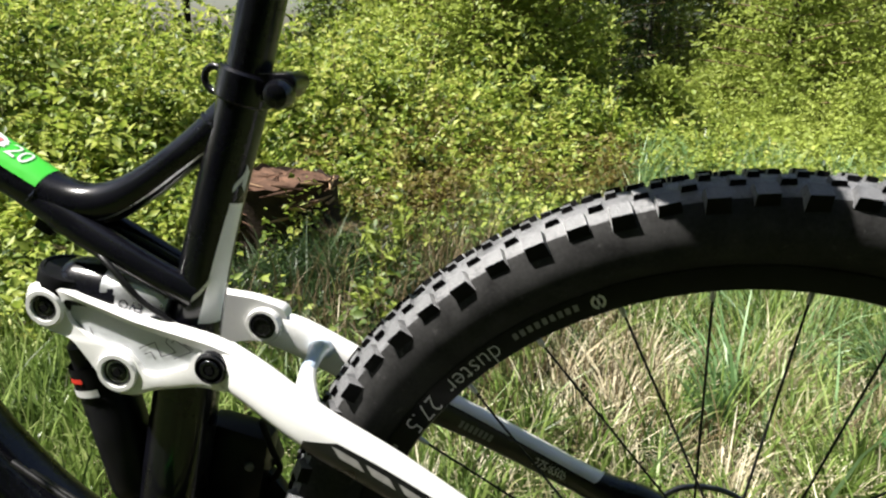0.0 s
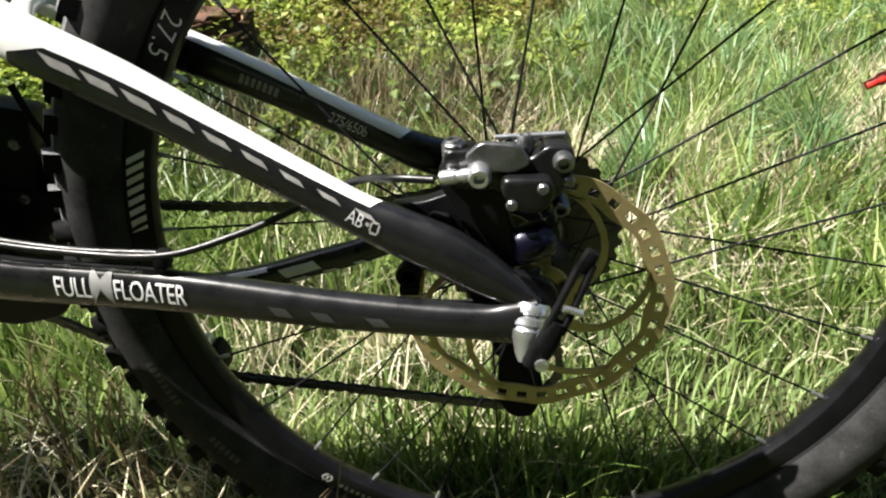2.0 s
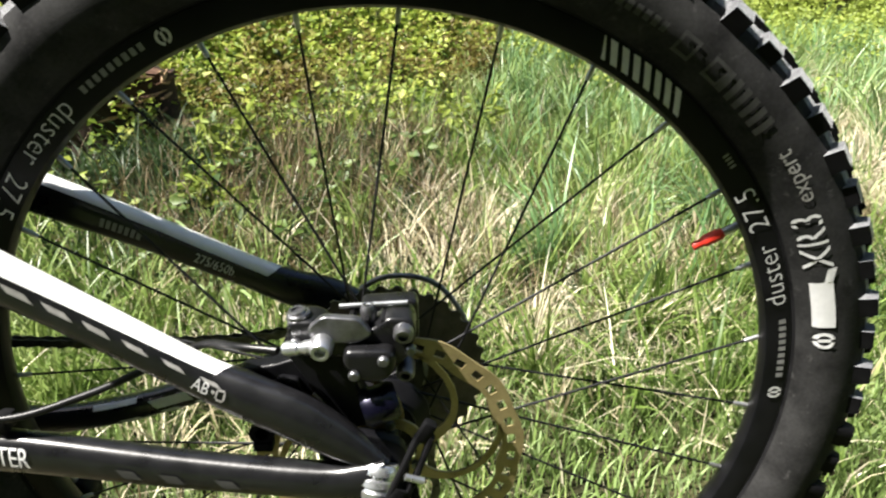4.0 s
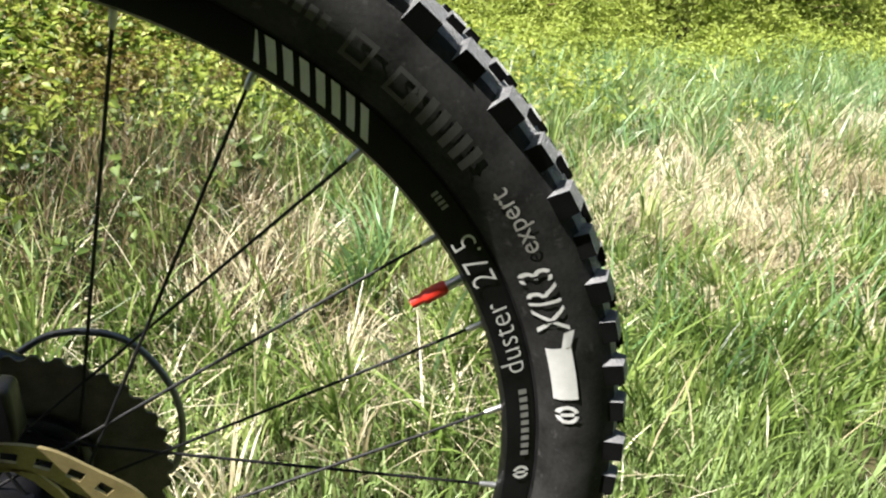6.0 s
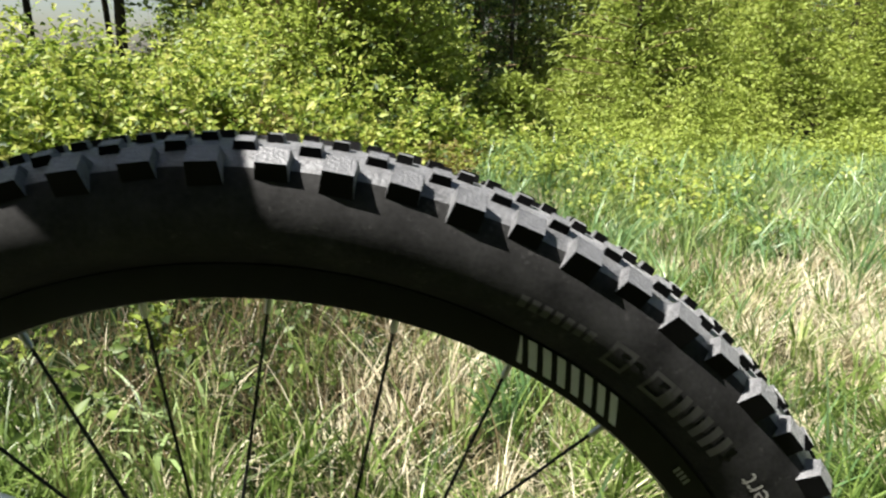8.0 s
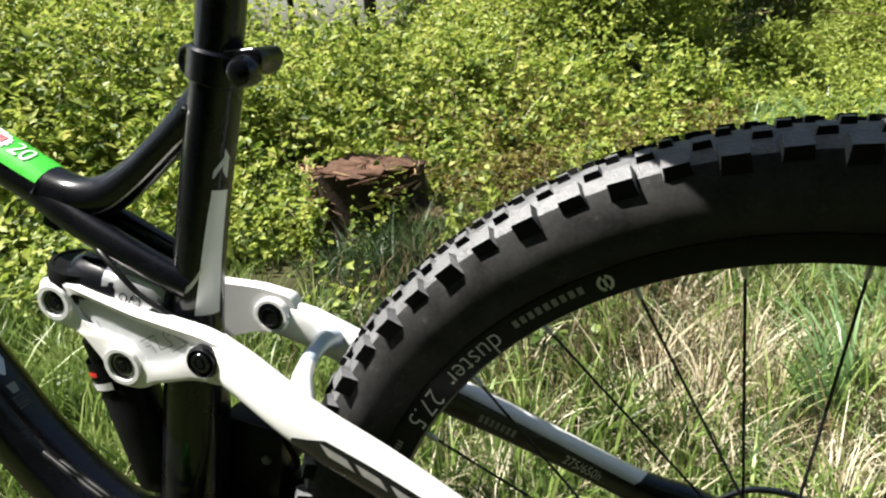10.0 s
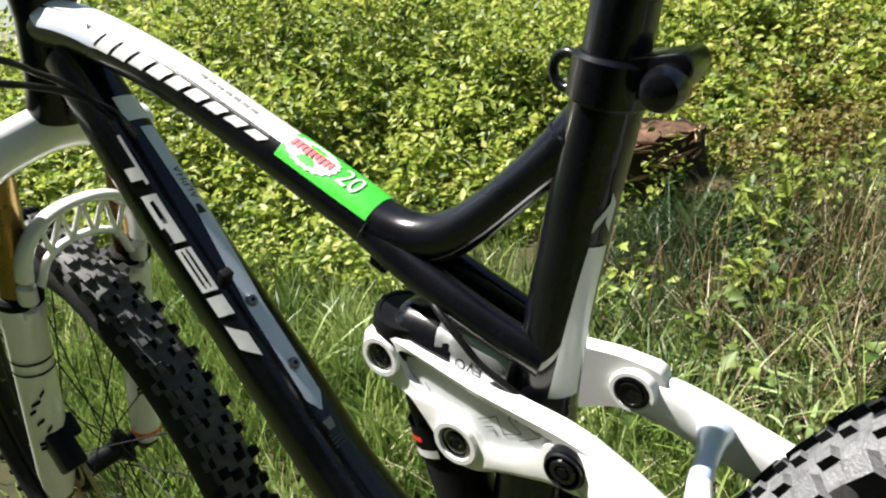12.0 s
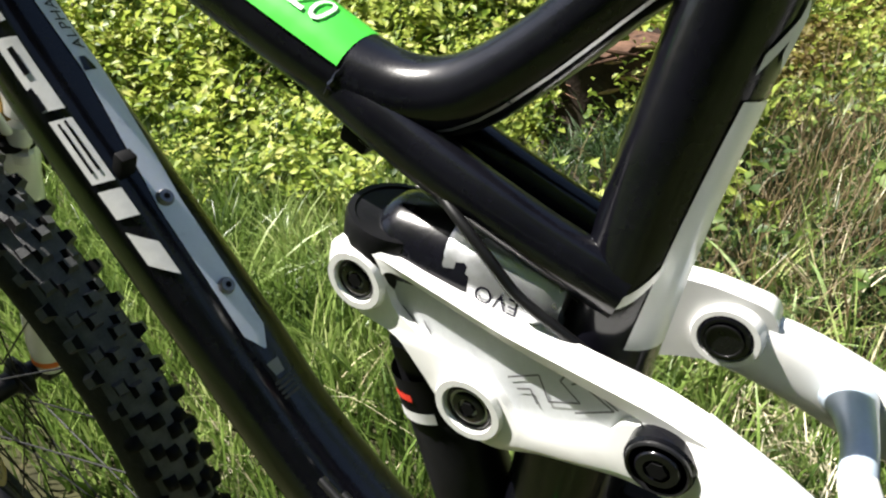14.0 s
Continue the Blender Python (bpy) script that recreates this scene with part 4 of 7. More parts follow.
    if sgn > 0:
        for line in (((-0.444, 0.552), (-0.430, 0.559), (-0.426, 0.548), (-0.413, 0.5535), (-0.421, 0.560), (-0.4185, 0.5645), (-0.4155, 0.5655), (-0.412, 0.5645)), ((-0.4165, 0.5605), (-0.413, 0.5630), (-0.400, 0.5560), (-0.415, 0.5480)), ((-0.4085, 0.5625), (-0.3985, 0.5570)), ((-0.496, 0.567), (-0.487, 0.558)), ((-0.485, 0.5635), (-0.482, 0.5575)), ((-0.440, 0.548), (-0.434, 0.5505), (-0.431, 0.5445))):
            for p, q in zip(line, line[1:]):
                bm = bmesh.new()
                p, q = Vector(p), Vector(q)
                nn = (q - p).normalized().orthogonal() * 0.00042
                bm.faces.new([bm.verts.new((c.x, link_y(c.x) - 0.0024, c.y)) for c in (p - nn, q - nn, q + nn, p + nn)])
                part("link_line", bm, M_LINE, link, "thin grey line drawing")

# stays
def stay(sgn):
    wide = 0.012 if sgn > 0 else 0.0
    low = 0.0085 if sgn > 0 else 0.0
    t = Tube([(-0.376, sgn * 0.0345 + 1.2 * wide, 0.550 - low, 0.0175 - 0.2 * low, 0.0080), (-0.350, sgn * 0.042 + 0.9 * wide, 0.540 - low, 0.0165, 0.0105), (-0.305, sgn * 0.052 + 0.3 * wide, 0.516 - 0.9 * low, 0.0160, 0.0115), (-0.250, sgn * 0.056, 0.488 - 0.4 * low, 0.0158, 0.0110), (-0.190, sgn * 0.060, 0.4535 + 0.3 * low, 0.0140, 0.0105),
              (-0.115, sgn * 0.069, 0.412 + 0.3 * low, 0.0130, 0.0100), (-0.085, sgn * 0.073, 0.398, 0.0148, 0.0108), (-0.055, sgn * 0.078, 0.386, 0.0158, 0.0108), (-0.028, sgn * 0.083, 0.371, 0.0135, 0.0090), (-0.006, sgn * 0.086, 0.357, 0.0080, 0.0070), (0.004, sgn * 0.087, 0.351, 0.0055, 0.0060)], power=2.6)
    ob = part("seat_stay", t.mesh(32), M_WHITE, bike, "seat stay, white above and black below")
    sb, se = along(t, -0.306), along(t, -0.102)
    a_front, a_fall = (68, 26) if sgn < 0 else (42, -20)
    bm = bmesh.new()
    g = []
    for i in range(121):
        u = sb + (t.len - sb) * i / 120
        a0 = a_front - a_fall * (u - sb) / (se - sb) + 40 * max(0, 1 - (u - sb) / 0.02) if u < se else a_front - a_fall - 200 * min(1, (u - se) / 0.02)
        g.append([bm.verts.new(t.point(u, a0 + (188 - a0) * j / 16, 0.0006)) for j in range(17)])
    for i in range(120):
        for j in range(16):
            bm.faces.new((g[i][j], g[i + 1][j], g[i + 1][j + 1], g[i][j + 1]))
    part("black_panel", bm, M_DUSTY, ob, "scuffed black lower side and end")
    return t, ob


stay_l, stay_l_ob = stay(-1)
stay_r, stay_r_ob = stay(1)
for i in range(9):
    x = -0.290 + 0.0225 * i
    ln, hw = 0.0195 - 0.0010 * i, 9.0 - 0.5 * i
    s, ac = along(stay_l, x), 86 - 2.6 * i
    part("diamond", stay_l.patch(s, s + ln, ac - hw, ac + hw, 0.0010, 3, 3, skew=ln * 0.42), M_DIAMOND, stay_l_ob)
part("stay_badge", mapped(letters("AB", 0.0092, 0.95, 0.008), on_tube(stay_l, along(stay_l, -0.112), 102, 0.0014)), M_MARK, stay_l_ob, "white writing AB")
for q in ([(0.0128, 0.0030), (0.0150, 0.0026), (0.0150, 0.0042), (0.0128, 0.0046)], [(0.0170, 0.0000), (0.0215, 0.0004), (0.0215, 0.0014), (0.0170, 0.0012)], [(0.0165, 0.0050), (0.0210, 0.0056), (0.0210, 0.0066), (0.0165, 0.0060)], [(0.0160, 0.0012), (0.0172, 0.0012), (0.0168, 0.0052), (0.0156, 0.0052)], [(0.0212, 0.0012), (0.0224, 0.0016), (0.0220, 0.0058), (0.0208, 0.0054)]):
    part("stay_badge", mapped(strips([q]), on_tube(stay_l, along(stay_l, -0.112), 104, 0.0014)), M_DIAMOND, stay_l_ob)
part("stay_size", mapped(letters("275/650b", 0.0085, 1.0), on_tube(stay_r, along(stay_r, -0.152), 106, 0.0010)), M_MARK, stay_r_ob, "small white numerals 275/650b")
for x0 in (-0.215,):
    for i in range(7):
        part("stay_bar", mapped(strips([((0.0045 * i, 0), (0.0045 * i + 0.003, 0), (0.0045 * i + 0.003, 0.005), (0.0045 * i, 0.005))]), on_tube(stay_r, along(stay_r, x0), 104, 0.0010)), M_GREYMARK, stay_r_ob)
# the bridge is white; blue sky shade is put into its colour
part("stay_bridge", Tube([(-0.325, -0.008, 0.5325, 0.0060, 0.0062), (-0.326, 0.010, 0.535, 0.0060, 0.0062), (-0.329, 0.032, 0.532, 0.0075, 0.0085), (-0.332, 0.054, 0.523, 0.010, 0.013)]).mesh(24), M_BLUESHADE, bike, "white bridge between the stays, coloured blue-grey for sky shade")
part("stay_flange", Tube([(-0.308, -0.054, 0.514, 0.0120, 0.014), (-0.314, -0.040, 0.522, 0.0090, 0.010), (-0.321, -0.022, 0.530, 0.0068, 0.0075), (-0.325, -0.006, 0.5325, 0.0060, 0.0062)]).mesh(24), M_WHITE, bike, "white flange of the seat stay")


def chain_stay(sgn):
    rows = [(-0.440, 0.046, 0.362, 0.020, 0.012), (-0.372, 0.058, 0.355, 0.0170, 0.0115), (-0.250, 0.066, 0.3495, 0.0155, 0.0105), (-0.127, 0.077, 0.3405, 0.0135, 0.0100), (-0.040, 0.087, 0.3395, 0.0125, 0.0100), (-0.012, 0.091, 0.3405, 0.0150, 0.0085), (0.006, 0.093, 0.3430, 0.0165, 0.0065)]
    if sgn > 0:
        rows[:4] = [(-0.440, 0.046, 0.330, 0.018, 0.012), (-0.385, 0.056, 0.288, 0.0150, 0.0115), (-0.320, 0.063, 0.272, 0.0130, 0.0105), (-0.250, 0.066, 0.279, 0.0120, 0.0105), (-0.185, 0.068, 0.296, 0.0115, 0.0105), (-0.127, 0.074, 0.311, 0.0115, 0.0100)]
    t = Tube([(x, sgn * y, zz, r0, r1) for x, y, zz, r0, r1 in rows], power=2.4)
    return t, part("chain_stay", t.mesh(32), M_DUSTY, bike, "dusty black chain stay")


cs_l, cs_l_ob = chain_stay(-1)
cs_r, cs_r_ob = chain_stay(1)
part("stay_writing", mapped(letters("FULL", 0.0135, 0.92), on_tube(cs_l, along(cs_l, -0.325), 102)), M_MARK, cs_l_ob, "white writing FULL")
part("stay_writing", mapped(letters("FLOATER", 0.0135, 0.92), on_tube(cs_l, along(cs_l, -0.2815), 102)), M_MARK, cs_l_ob, "white writing FLOATER")
part("stay_mark", mapped(strips([((0, -0.004), (0.008, 0.005), (0.008, 0.009), (0, 0.016)), ((0.008, 0.004), (0.016, -0.004), (0.016, 0.016), (0.008, 0.009))]), on_tube(cs_l, along(cs_l, -0.2980), 102)), M_GREYMARK, cs_l_ob, "plain grey mark")
for x in (-0.172, -0.143, -0.106):
    part("worn_mark", cs_l.patch(along(cs_l, x), along(cs_l, x) + 0.012, 78, 104, 0.0009, 3, 3, skew=0.006), M_DIM, cs_l_ob)
part("stay_stripe", cs_r.patch(along(cs_r, -0.264), along(cs_r, -0.224), 28, 52, 0.0009, 5, 3), M_WHITE, cs_r_ob, "white stripe")
part("stay_label", cs_r.patch(along(cs_r, -0.214), along(cs_r, -0.182), 58, 98, 0.0009, 4, 4, skew=0.005), M_INSET, cs_r_ob, "pale grey label")
for x, ln in ((-0.246, 0.018), (-0.208, 0.015), (-0.178, 0.012), (-0.150, 0.009)):
    part("diamond", cs_r.patch(along(cs_r, x), along(cs_r, x) + ln, 112, 134, 0.0009, 3, 3, skew=ln * 0.4), M_INSET, cs_r_ob)

# axle end, lever, dropouts
part("axle_cone", turned([(0.0110, 0), (0.0124, 0.05), (0.0124, 0.18), (0.0106, 0.21), (0.0106, 0.25), (0.0120, 0.28), (0.0120, 0.38), (0.0102, 0.41), (0.0102, 0.45), (0.0108, 0.48), (0.0092, 0.62), (0.0084, 0.64), (0.0060, 0.86), (0.0030, 1), (0.0005, 1)], (0.001, -0.086, 0.352), (-0.005, -0.106, 0.3205), 32), M_SILVER, bike, "bright machined axle nut")
lever = part("axle_lever", Tube([(0.000, -0.110, 0.322, 0.0062, 0.0050), (0.008, -0.111, 0.338, 0.0075, 0.0048), (0.016, -0.110, 0.354, 0.0050, 0.0040)], power=3).mesh(20), M_KNOBSIDE, bike, "black quick-release axle lever")
for dx in (-0.0045, 0.0055):
    part("lever_fork", Tube([(0.012 + dx, -0.110, 0.346, 0.0024, 0.0036), (0.021 + dx, -0.109, 0.368, 0.0020, 0.0032), (0.030 + dx * 0.8, -0.106, 0.390, 0.0022, 0.0032)], power=3).mesh(12), M_KNOBSIDE, lever)
part("lever_tip", block((0.031, -0.1055, 0.393), (0.015, 0.007, 0.008), (0, -62, 0), 0.0020), M_KNOBSIDE, lever)
part("lever_pin", turned([(0.0022, 0), (0.0022, 1)], (0.018, -0.114, 0.366), (0.029, -0.1135, 0.362), 10), M_SILVER, lever)
part("lever_eye", turned([(0.0042, 0), (0.0042, 1), (0.0022, 1)], (0.006, -0.1145, 0.326), (0.006, -0.1175, 0.326), 20), M_SILVER, lever)
for sgn in (-1, 1):
    part("dropout", plate(rounded([(-0.045, 0.366), (-0.010, 0.372), (0.016, 0.362), (0.020, 0.338), (0.008, 0.322), (-0.012, 0.322), (-0.030, 0.338)], 0.008), sgn * 0.073, sgn * 0.082, 0.0015), M_SATIN, bike, "black dropout")

# rear brake caliper
cal = part("brake_caliper", merged(
    plate(rounded([(-0.054, 0.432), (-0.052, 0.450), (-0.034, 0.450), (-0.026, 0.441), (0.000, 0.444), (0.008, 0.452), (0.024, 0.451), (0.026, 0.438), (0.020, 0.424), (0.012, 0.414), (-0.012, 0.413), (-0.020, 0.424), (-0.046, 0.424)], 0.006), -0.074, -0.052, 0.003),
    plate(rounded([(-0.018, 0.436), (0.012, 0.436), (0.014, 0.424), (0.007, 0.414), (-0.009, 0.413), (-0.019, 0.425)], 0.007), -0.086, -0.074, 0.004),
    plate(rounded([(-0.012, 0.446), (0.026, 0.448), (0.026, 0.415), (-0.008, 0.412)], 0.006), -0.044, -0.030, 0.003)), M_GREYALLOY, bike, "grey and black disc brake caliper")
for p, q, r in (((-0.046, -0.066, 0.441), (-0.047, -0.066, 0.4545), 0.0070), ((-0.004, -0.062, 0.441), (-0.004, -0.062, 0.455), 0.0050), ((0.018, -0.073, 0.443), (0.018, -0.080, 0.442), 0.0062), ((0.018, -0.062, 0.412), (0.018, -0.074, 0.410), 0.0060)):
    part("caliper_bolt", turned([(r, 0), (r, 0.8), (r * 0.75, 1), (r * 0.5, 1), (r * 0.45, 0.6), (0.0004, 0.6)], p, q, 20), M_STEEL if r != 0.0055 else M_SILVER, cal)
for k, (x, y, zz) in enumerate(((-0.020, -0.0755, 0.441), (0.006, -0.0870, 0.430), (-0.012, -0.0870, 0.420), (0.022, -0.0755, 0.430), (-0.048, -0.0755, 0.436))):
    part("caliper_screw", turned([(0.0036, 0), (0.0036, 0.7), (0.0026, 1)], (x, y + 0.002, zz), (x, y - 0.002, zz), 12), M_STEEL, cal)
part("caliper_bracket", plate(rounded([(-0.040, 0.447), (-0.030, 0.456), (-0.008, 0.454), (0.000, 0.443), (-0.010, 0.437), (-0.036, 0.438)], 0.004), -0.0785, -0.0725, 0.0015), M_STEEL, cal, "grey alloy bracket")
for k in range(4):
    zz = 0.4405 + 0.0032 * k
    part("adapter_ring", turned([(0.0066, 0), (0.0074, 0.3), (0.0074, 0.7), (0.0066, 1)], (-0.0462, -0.066, zz), (-0.0464, -0.066, zz + 0.0028), 18), M_STEEL, cal)
part("pad_pin", turned([(0.0016, 0), (0.0016, 1)], (-0.022, -0.060, 0.453), (0.020, -0.058, 0.454), 10), M_SILVER, cal)
for x in (-0.014, -0.004, 0.006):
    part("cooling_rib", block((x, -0.063, 0.4465), (0.003, 0.020, 0.008), (0, 0, 0), 0.0008), M_KNOBSIDE, cal)
part("hose_fitting", turned([(0.0040, 0), (0.0047, 0.1), (0.0047, 0.45), (0.0038, 0.5), (0.0038, 0.6), (0.0045, 0.65), (0.0045, 1)], (-0.054, -0.080, 0.435), (-0.034, -0.082, 0.438), 18), M_SILVER, cal, "bright hose fitting")
part("banjo_bolt", turned([(0.0072, 0), (0.0072, 0.75), (0.0055, 1), (0.0035, 1), (0.003, 0.7), (0.0004, 0.7)], (-0.031, -0.074, 0.438), (-0.031, -0.0885, 0.437), 22), M_SILVER, cal, "bright banjo bolt")
part("caliper_mount", plate(rounded([(-0.058, 0.432), (-0.050, 0.446), (-0.020, 0.440), (-0.012, 0.400), (0.004, 0.372), (-0.020, 0.368), (-0.040, 0.395)], 0.006), -0.072, -0.058, 0.002), M_SATIN, bike, "black brake mount")
part("mount_arm", merged(plate(rounded([(-0.094, 0.396), (-0.088, 0.411), (-0.066, 0.414), (-0.048, 0.420), (-0.036, 0.402), (-0.046, 0.386), (-0.082, 0.388)], 0.004), -0.066, -0.054, 0.002),
                         plate(rounded([(-0.070, 0.398), (-0.062, 0.408), (-0.050, 0.406), (-0.048, 0.394), (-0.060, 0.391)], 0.003), -0.070, -0.065, 0.0015)), M_SATIN, bike, "black forged arm of the brake mount")
part("pivot_sleeve", turned([(0.0105, 0), (0.0125, 0.15), (0.0125, 0.85), (0.0105, 1)], (-0.010, -0.078, 0.388), (0.012, -0.072, 0.392), 24), M_PURPLE, bike, "dark violet alloy sleeve")
part("brake_hose", pipe([(-0.058, -0.080, 0.434), (-0.082, -0.073, 0.4325), (-0.112, -0.056, 0.424), (-0.150, -0.055, 0.406), (-0.192, -0.062, 0.390), (-0.245, -0.071, 0.3785), (-0.320, -0.068, 0.3810), (-0.372, -0.066, 0.3880), (-0.430, -0.058, 0.398), (-0.500, -0.045, 0.420), (-0.560, -0.034, 0.445)], 0.0026), M_HOSE, bike, "black brake hose")
part("gear_cable", pipe([(-0.245, -0.063, 0.3760), (-0.320, -0.060, 0.3785), (-0.400, -0.052, 0.388), (-0.470, -0.043, 0.405), (-0.550, -0.030, 0.435)], 0.0025), M_HOSE, bike, "black gear cable")
part("cable_lug", merged(turned([(0.0085, 0), (0.0085, 1), (0.0045, 1), (0.0045, 0)], (-0.080, -0.066, 0.359), (-0.080, -0.058, 0.359), 20), block((-0.080, -0.063, 0.349), (0.013, 0.010, 0.006), (0, 0, 0), 0.001)), M_KNOBSIDE, bike, "small black lug with a hole")
part("cable_clip", block((-0.246, -0.0665, 0.374), (0.009, 0.014, 0.011), (0, 4, 0), 0.002), M_KNOBSIDE, bike, "black cable clip")

# shock
part("shock_body", turned([(0.010, 0), (0.014, 0.02), (0.0205, 0.06), (0.0215, 0.10), (0.0215, 0.55), (0.0190, 0.58), (0.0190, 0.82), (0.013, 0.86), (0.013, 1)], (-0.474, 0, 0.400), (-0.507, 0, 0.572), 32), M_SATIN, bike, "black rear shock body")
lab = Tube([(-0.4935, 0, 0.5005, 0.0222, 0.0222), (-0.4985, 0, 0.5255, 0.0222, 0.0222)], 6)
lab_ob = part("shock_label", lab.mesh(32, False), M_KNOBSIDE, bike, "dark label band with red and white marks")
part("label_bar", lab.patch(0.002, 0.008, 70, 150, 0.0006, 2, 8), M_MARK, lab_ob)
part("label_bar", lab.patch(0.014, 0.018, 95, 135, 0.0006, 2, 8), M_RED, lab_ob)
part("shock_shaft", turned([(0.0075, 0), (0.0075, 1)], (-0.462, 0, 0.345), (-0.474, 0, 0.402), 20), M_STEEL, bike, "steel shock shaft")
part("shock_chamber", turned([(0.016, 0), (0.0205, 0.06), (0.0222, 0.14), (0.0236, 0.40), (0.0240, 0.56), (0.0236, 0.60), (0.0225, 0.605)], (-0.514, 0, 0.589), (-0.430, 0, 0.575), 36), M_BLACK, bike, "black end of the air chamber")
part("chamber_cap", turned([(0.018, 0), (0.0228, 0.12), (0.0238, 0.30), (0.0238, 0.90), (0.0228, 1), (0.0200, 1), (0.0196, 0.97), (0.001, 0.97)], (-0.515, -0.002, 0.572), (-0.506, -0.002, 0.6005), 36), M_SATIN, bike, "flat black reservoir cap")
part("air_can", turned([(0.0225, 0), (0.0232, 0.04), (0.0232, 0.86), (0.019, 1)], (-0.477, 0, 0.5848), (-0.428, 0, 0.5745), 36), M_SILVER, bike, "bright silver air can")
can = Tube([(-0.495, 0, 0.5885, 0.0236, 0.0236), (-0.428, 0, 0.5745, 0.0236, 0.0236)], 6)
part("can_writing", mapped(letters("EVO", 0.0100, 1.0), lambda x, h: Vector(can.point(0.055 - x, 74 + math.degrees(h / 0.0236), 0.0005))), M_PURPLE, bike, "dark blue writing EVO")
part("shock_cable", pipe([(-0.500, -0.006, 0.632), (-0.482, -0.014, 0.624), (-0.464, -0.023, 0.614), (-0.452, -0.025, 0.602), (-0.440, -0.025, 0.588), (-0.425, -0.024, 0.577), (-0.408, -0.020, 0.562)], 0.0022), M_HOSE, bike, "thin black cable")
part("cable_boss", block((-0.522, 0, 0.634), (0.014, 0.014, 0.012), (0, 30, 0), 0.002), M_KNOBSIDE, bike, "black cable boss")

# cranks, chain and derailleur
crank = Tube([(-0.4565, -0.088, 0.4180, 0.0050, 0.0040), (-0.4535, -0.088, 0.4120, 0.0120, 0.0075), (-0.4430, -0.088, 0.3930, 0.0130, 0.0080), (-0.4280, -0.087, 0.3670, 0.0085, 0.0080), (-0.4290, -0.082, 0.3450, 0.0130, 0.0090), (-0.4350, -0.078, 0.3300, 0.0170, 0.0100)], power=3)
crank_ob = part("crank_arm", crank.mesh(20), M_SATIN, bike, "black left crank arm")
part("crank_cover", crank.patch(crank.len * 0.03, crank.len * 0.60, -180, 180, 0.0008, 16, 24), M_GREEN, crank_ob, "bright green cover")
part("crank_label", crank.patch(crank.len * 0.08, crank.len * 0.46, 52, 128, 0.0014, 8, 6), M_MARK, crank_ob, "worn white patch on the cover")
part("crank_boss", turned([(0.018, 0), (0.0235, 0.1), (0.0240, 0.75), (0.0205, 1), (0.010, 1), (0.009, 0.9), (0.0005, 0.9)], (-0.440, -0.056, 0.320), (-0.440, -0.089, 0.320), 36), M_SATIN, crank_ob, "black boss of the crank")
part("boss_ring", turned([(0.0205, 0), (0.0212, 0.5), (0.0185, 1), (0.0165, 1)], (-0.440, -0.087, 0.320), (-0.440, -0.091, 0.320), 36), M_STEEL, crank_ob, "bright ring on the boss")
ring_c = BOTTOM + Vector((0, 0.046, 0))
bm = lathe([(0.050, 0.0), (0.066, 0.0), (0.0675, 0.0015), (0.066, 0.003), (0.050, 0.003)], ring_c, 72, closed=True)
part("chain_ring", bm, M_STEEL, bike, "steel chain ring")
part("chain_guard", plate(rounded([(-0.520, 0.385), (-0.455, 0.412), (-0.400, 0.400), (-0.385, 0.330), (-0.405, 0.262), (-0.470, 0.250), (-0.520, 0.280)], 0.02), 0.030, 0.038, 0.003), M_SATIN, bike, "black chain guide plate")
part("chain_guide_cage", merged(block((-0.395, 0.040, 0.425), (0.050, 0.020, 0.030), (0, -20, 0), 0.005), block((-0.400, 0.040, 0.390), (0.030, 0.024, 0.030), (0, 10, 0), 0.005), block((-0.372, 0.030, 0.400), (0.018, 0.012, 0.035), (0, -35, 0), 0.003)), M_SATIN, bike, "black front derailleur cage")
part("front_mech", merged(block((-0.402, 0.028, 0.425), (0.058, 0.030, 0.075), (0, 12, 0), 0.010), block((-0.398, 0.026, 0.350), (0.075, 0.030, 0.085), (0, 5, 0), 0.010)), M_SATIN, bike, "black front derailleur body")
for x, zz in ((-0.385, 0.430), (-0.392, 0.385), (-0.378, 0.352)):
    part("mech_bolt", turned([(0.0042, 0), (0.0042, 0.8), (0.003, 1)], (x, 0.016, zz), (x, 0.0095, zz), 14), M_STEEL, bike, "small steel bolt")
part("gear_housing", pipe([(-0.372, 0.012, 0.475), (-0.366, 0.014, 0.450), (-0.362, 0.020, 0.425), (-0.375, 0.026, 0.405)], 0.0028), M_KNOBSIDE, bike, "black cable housing")


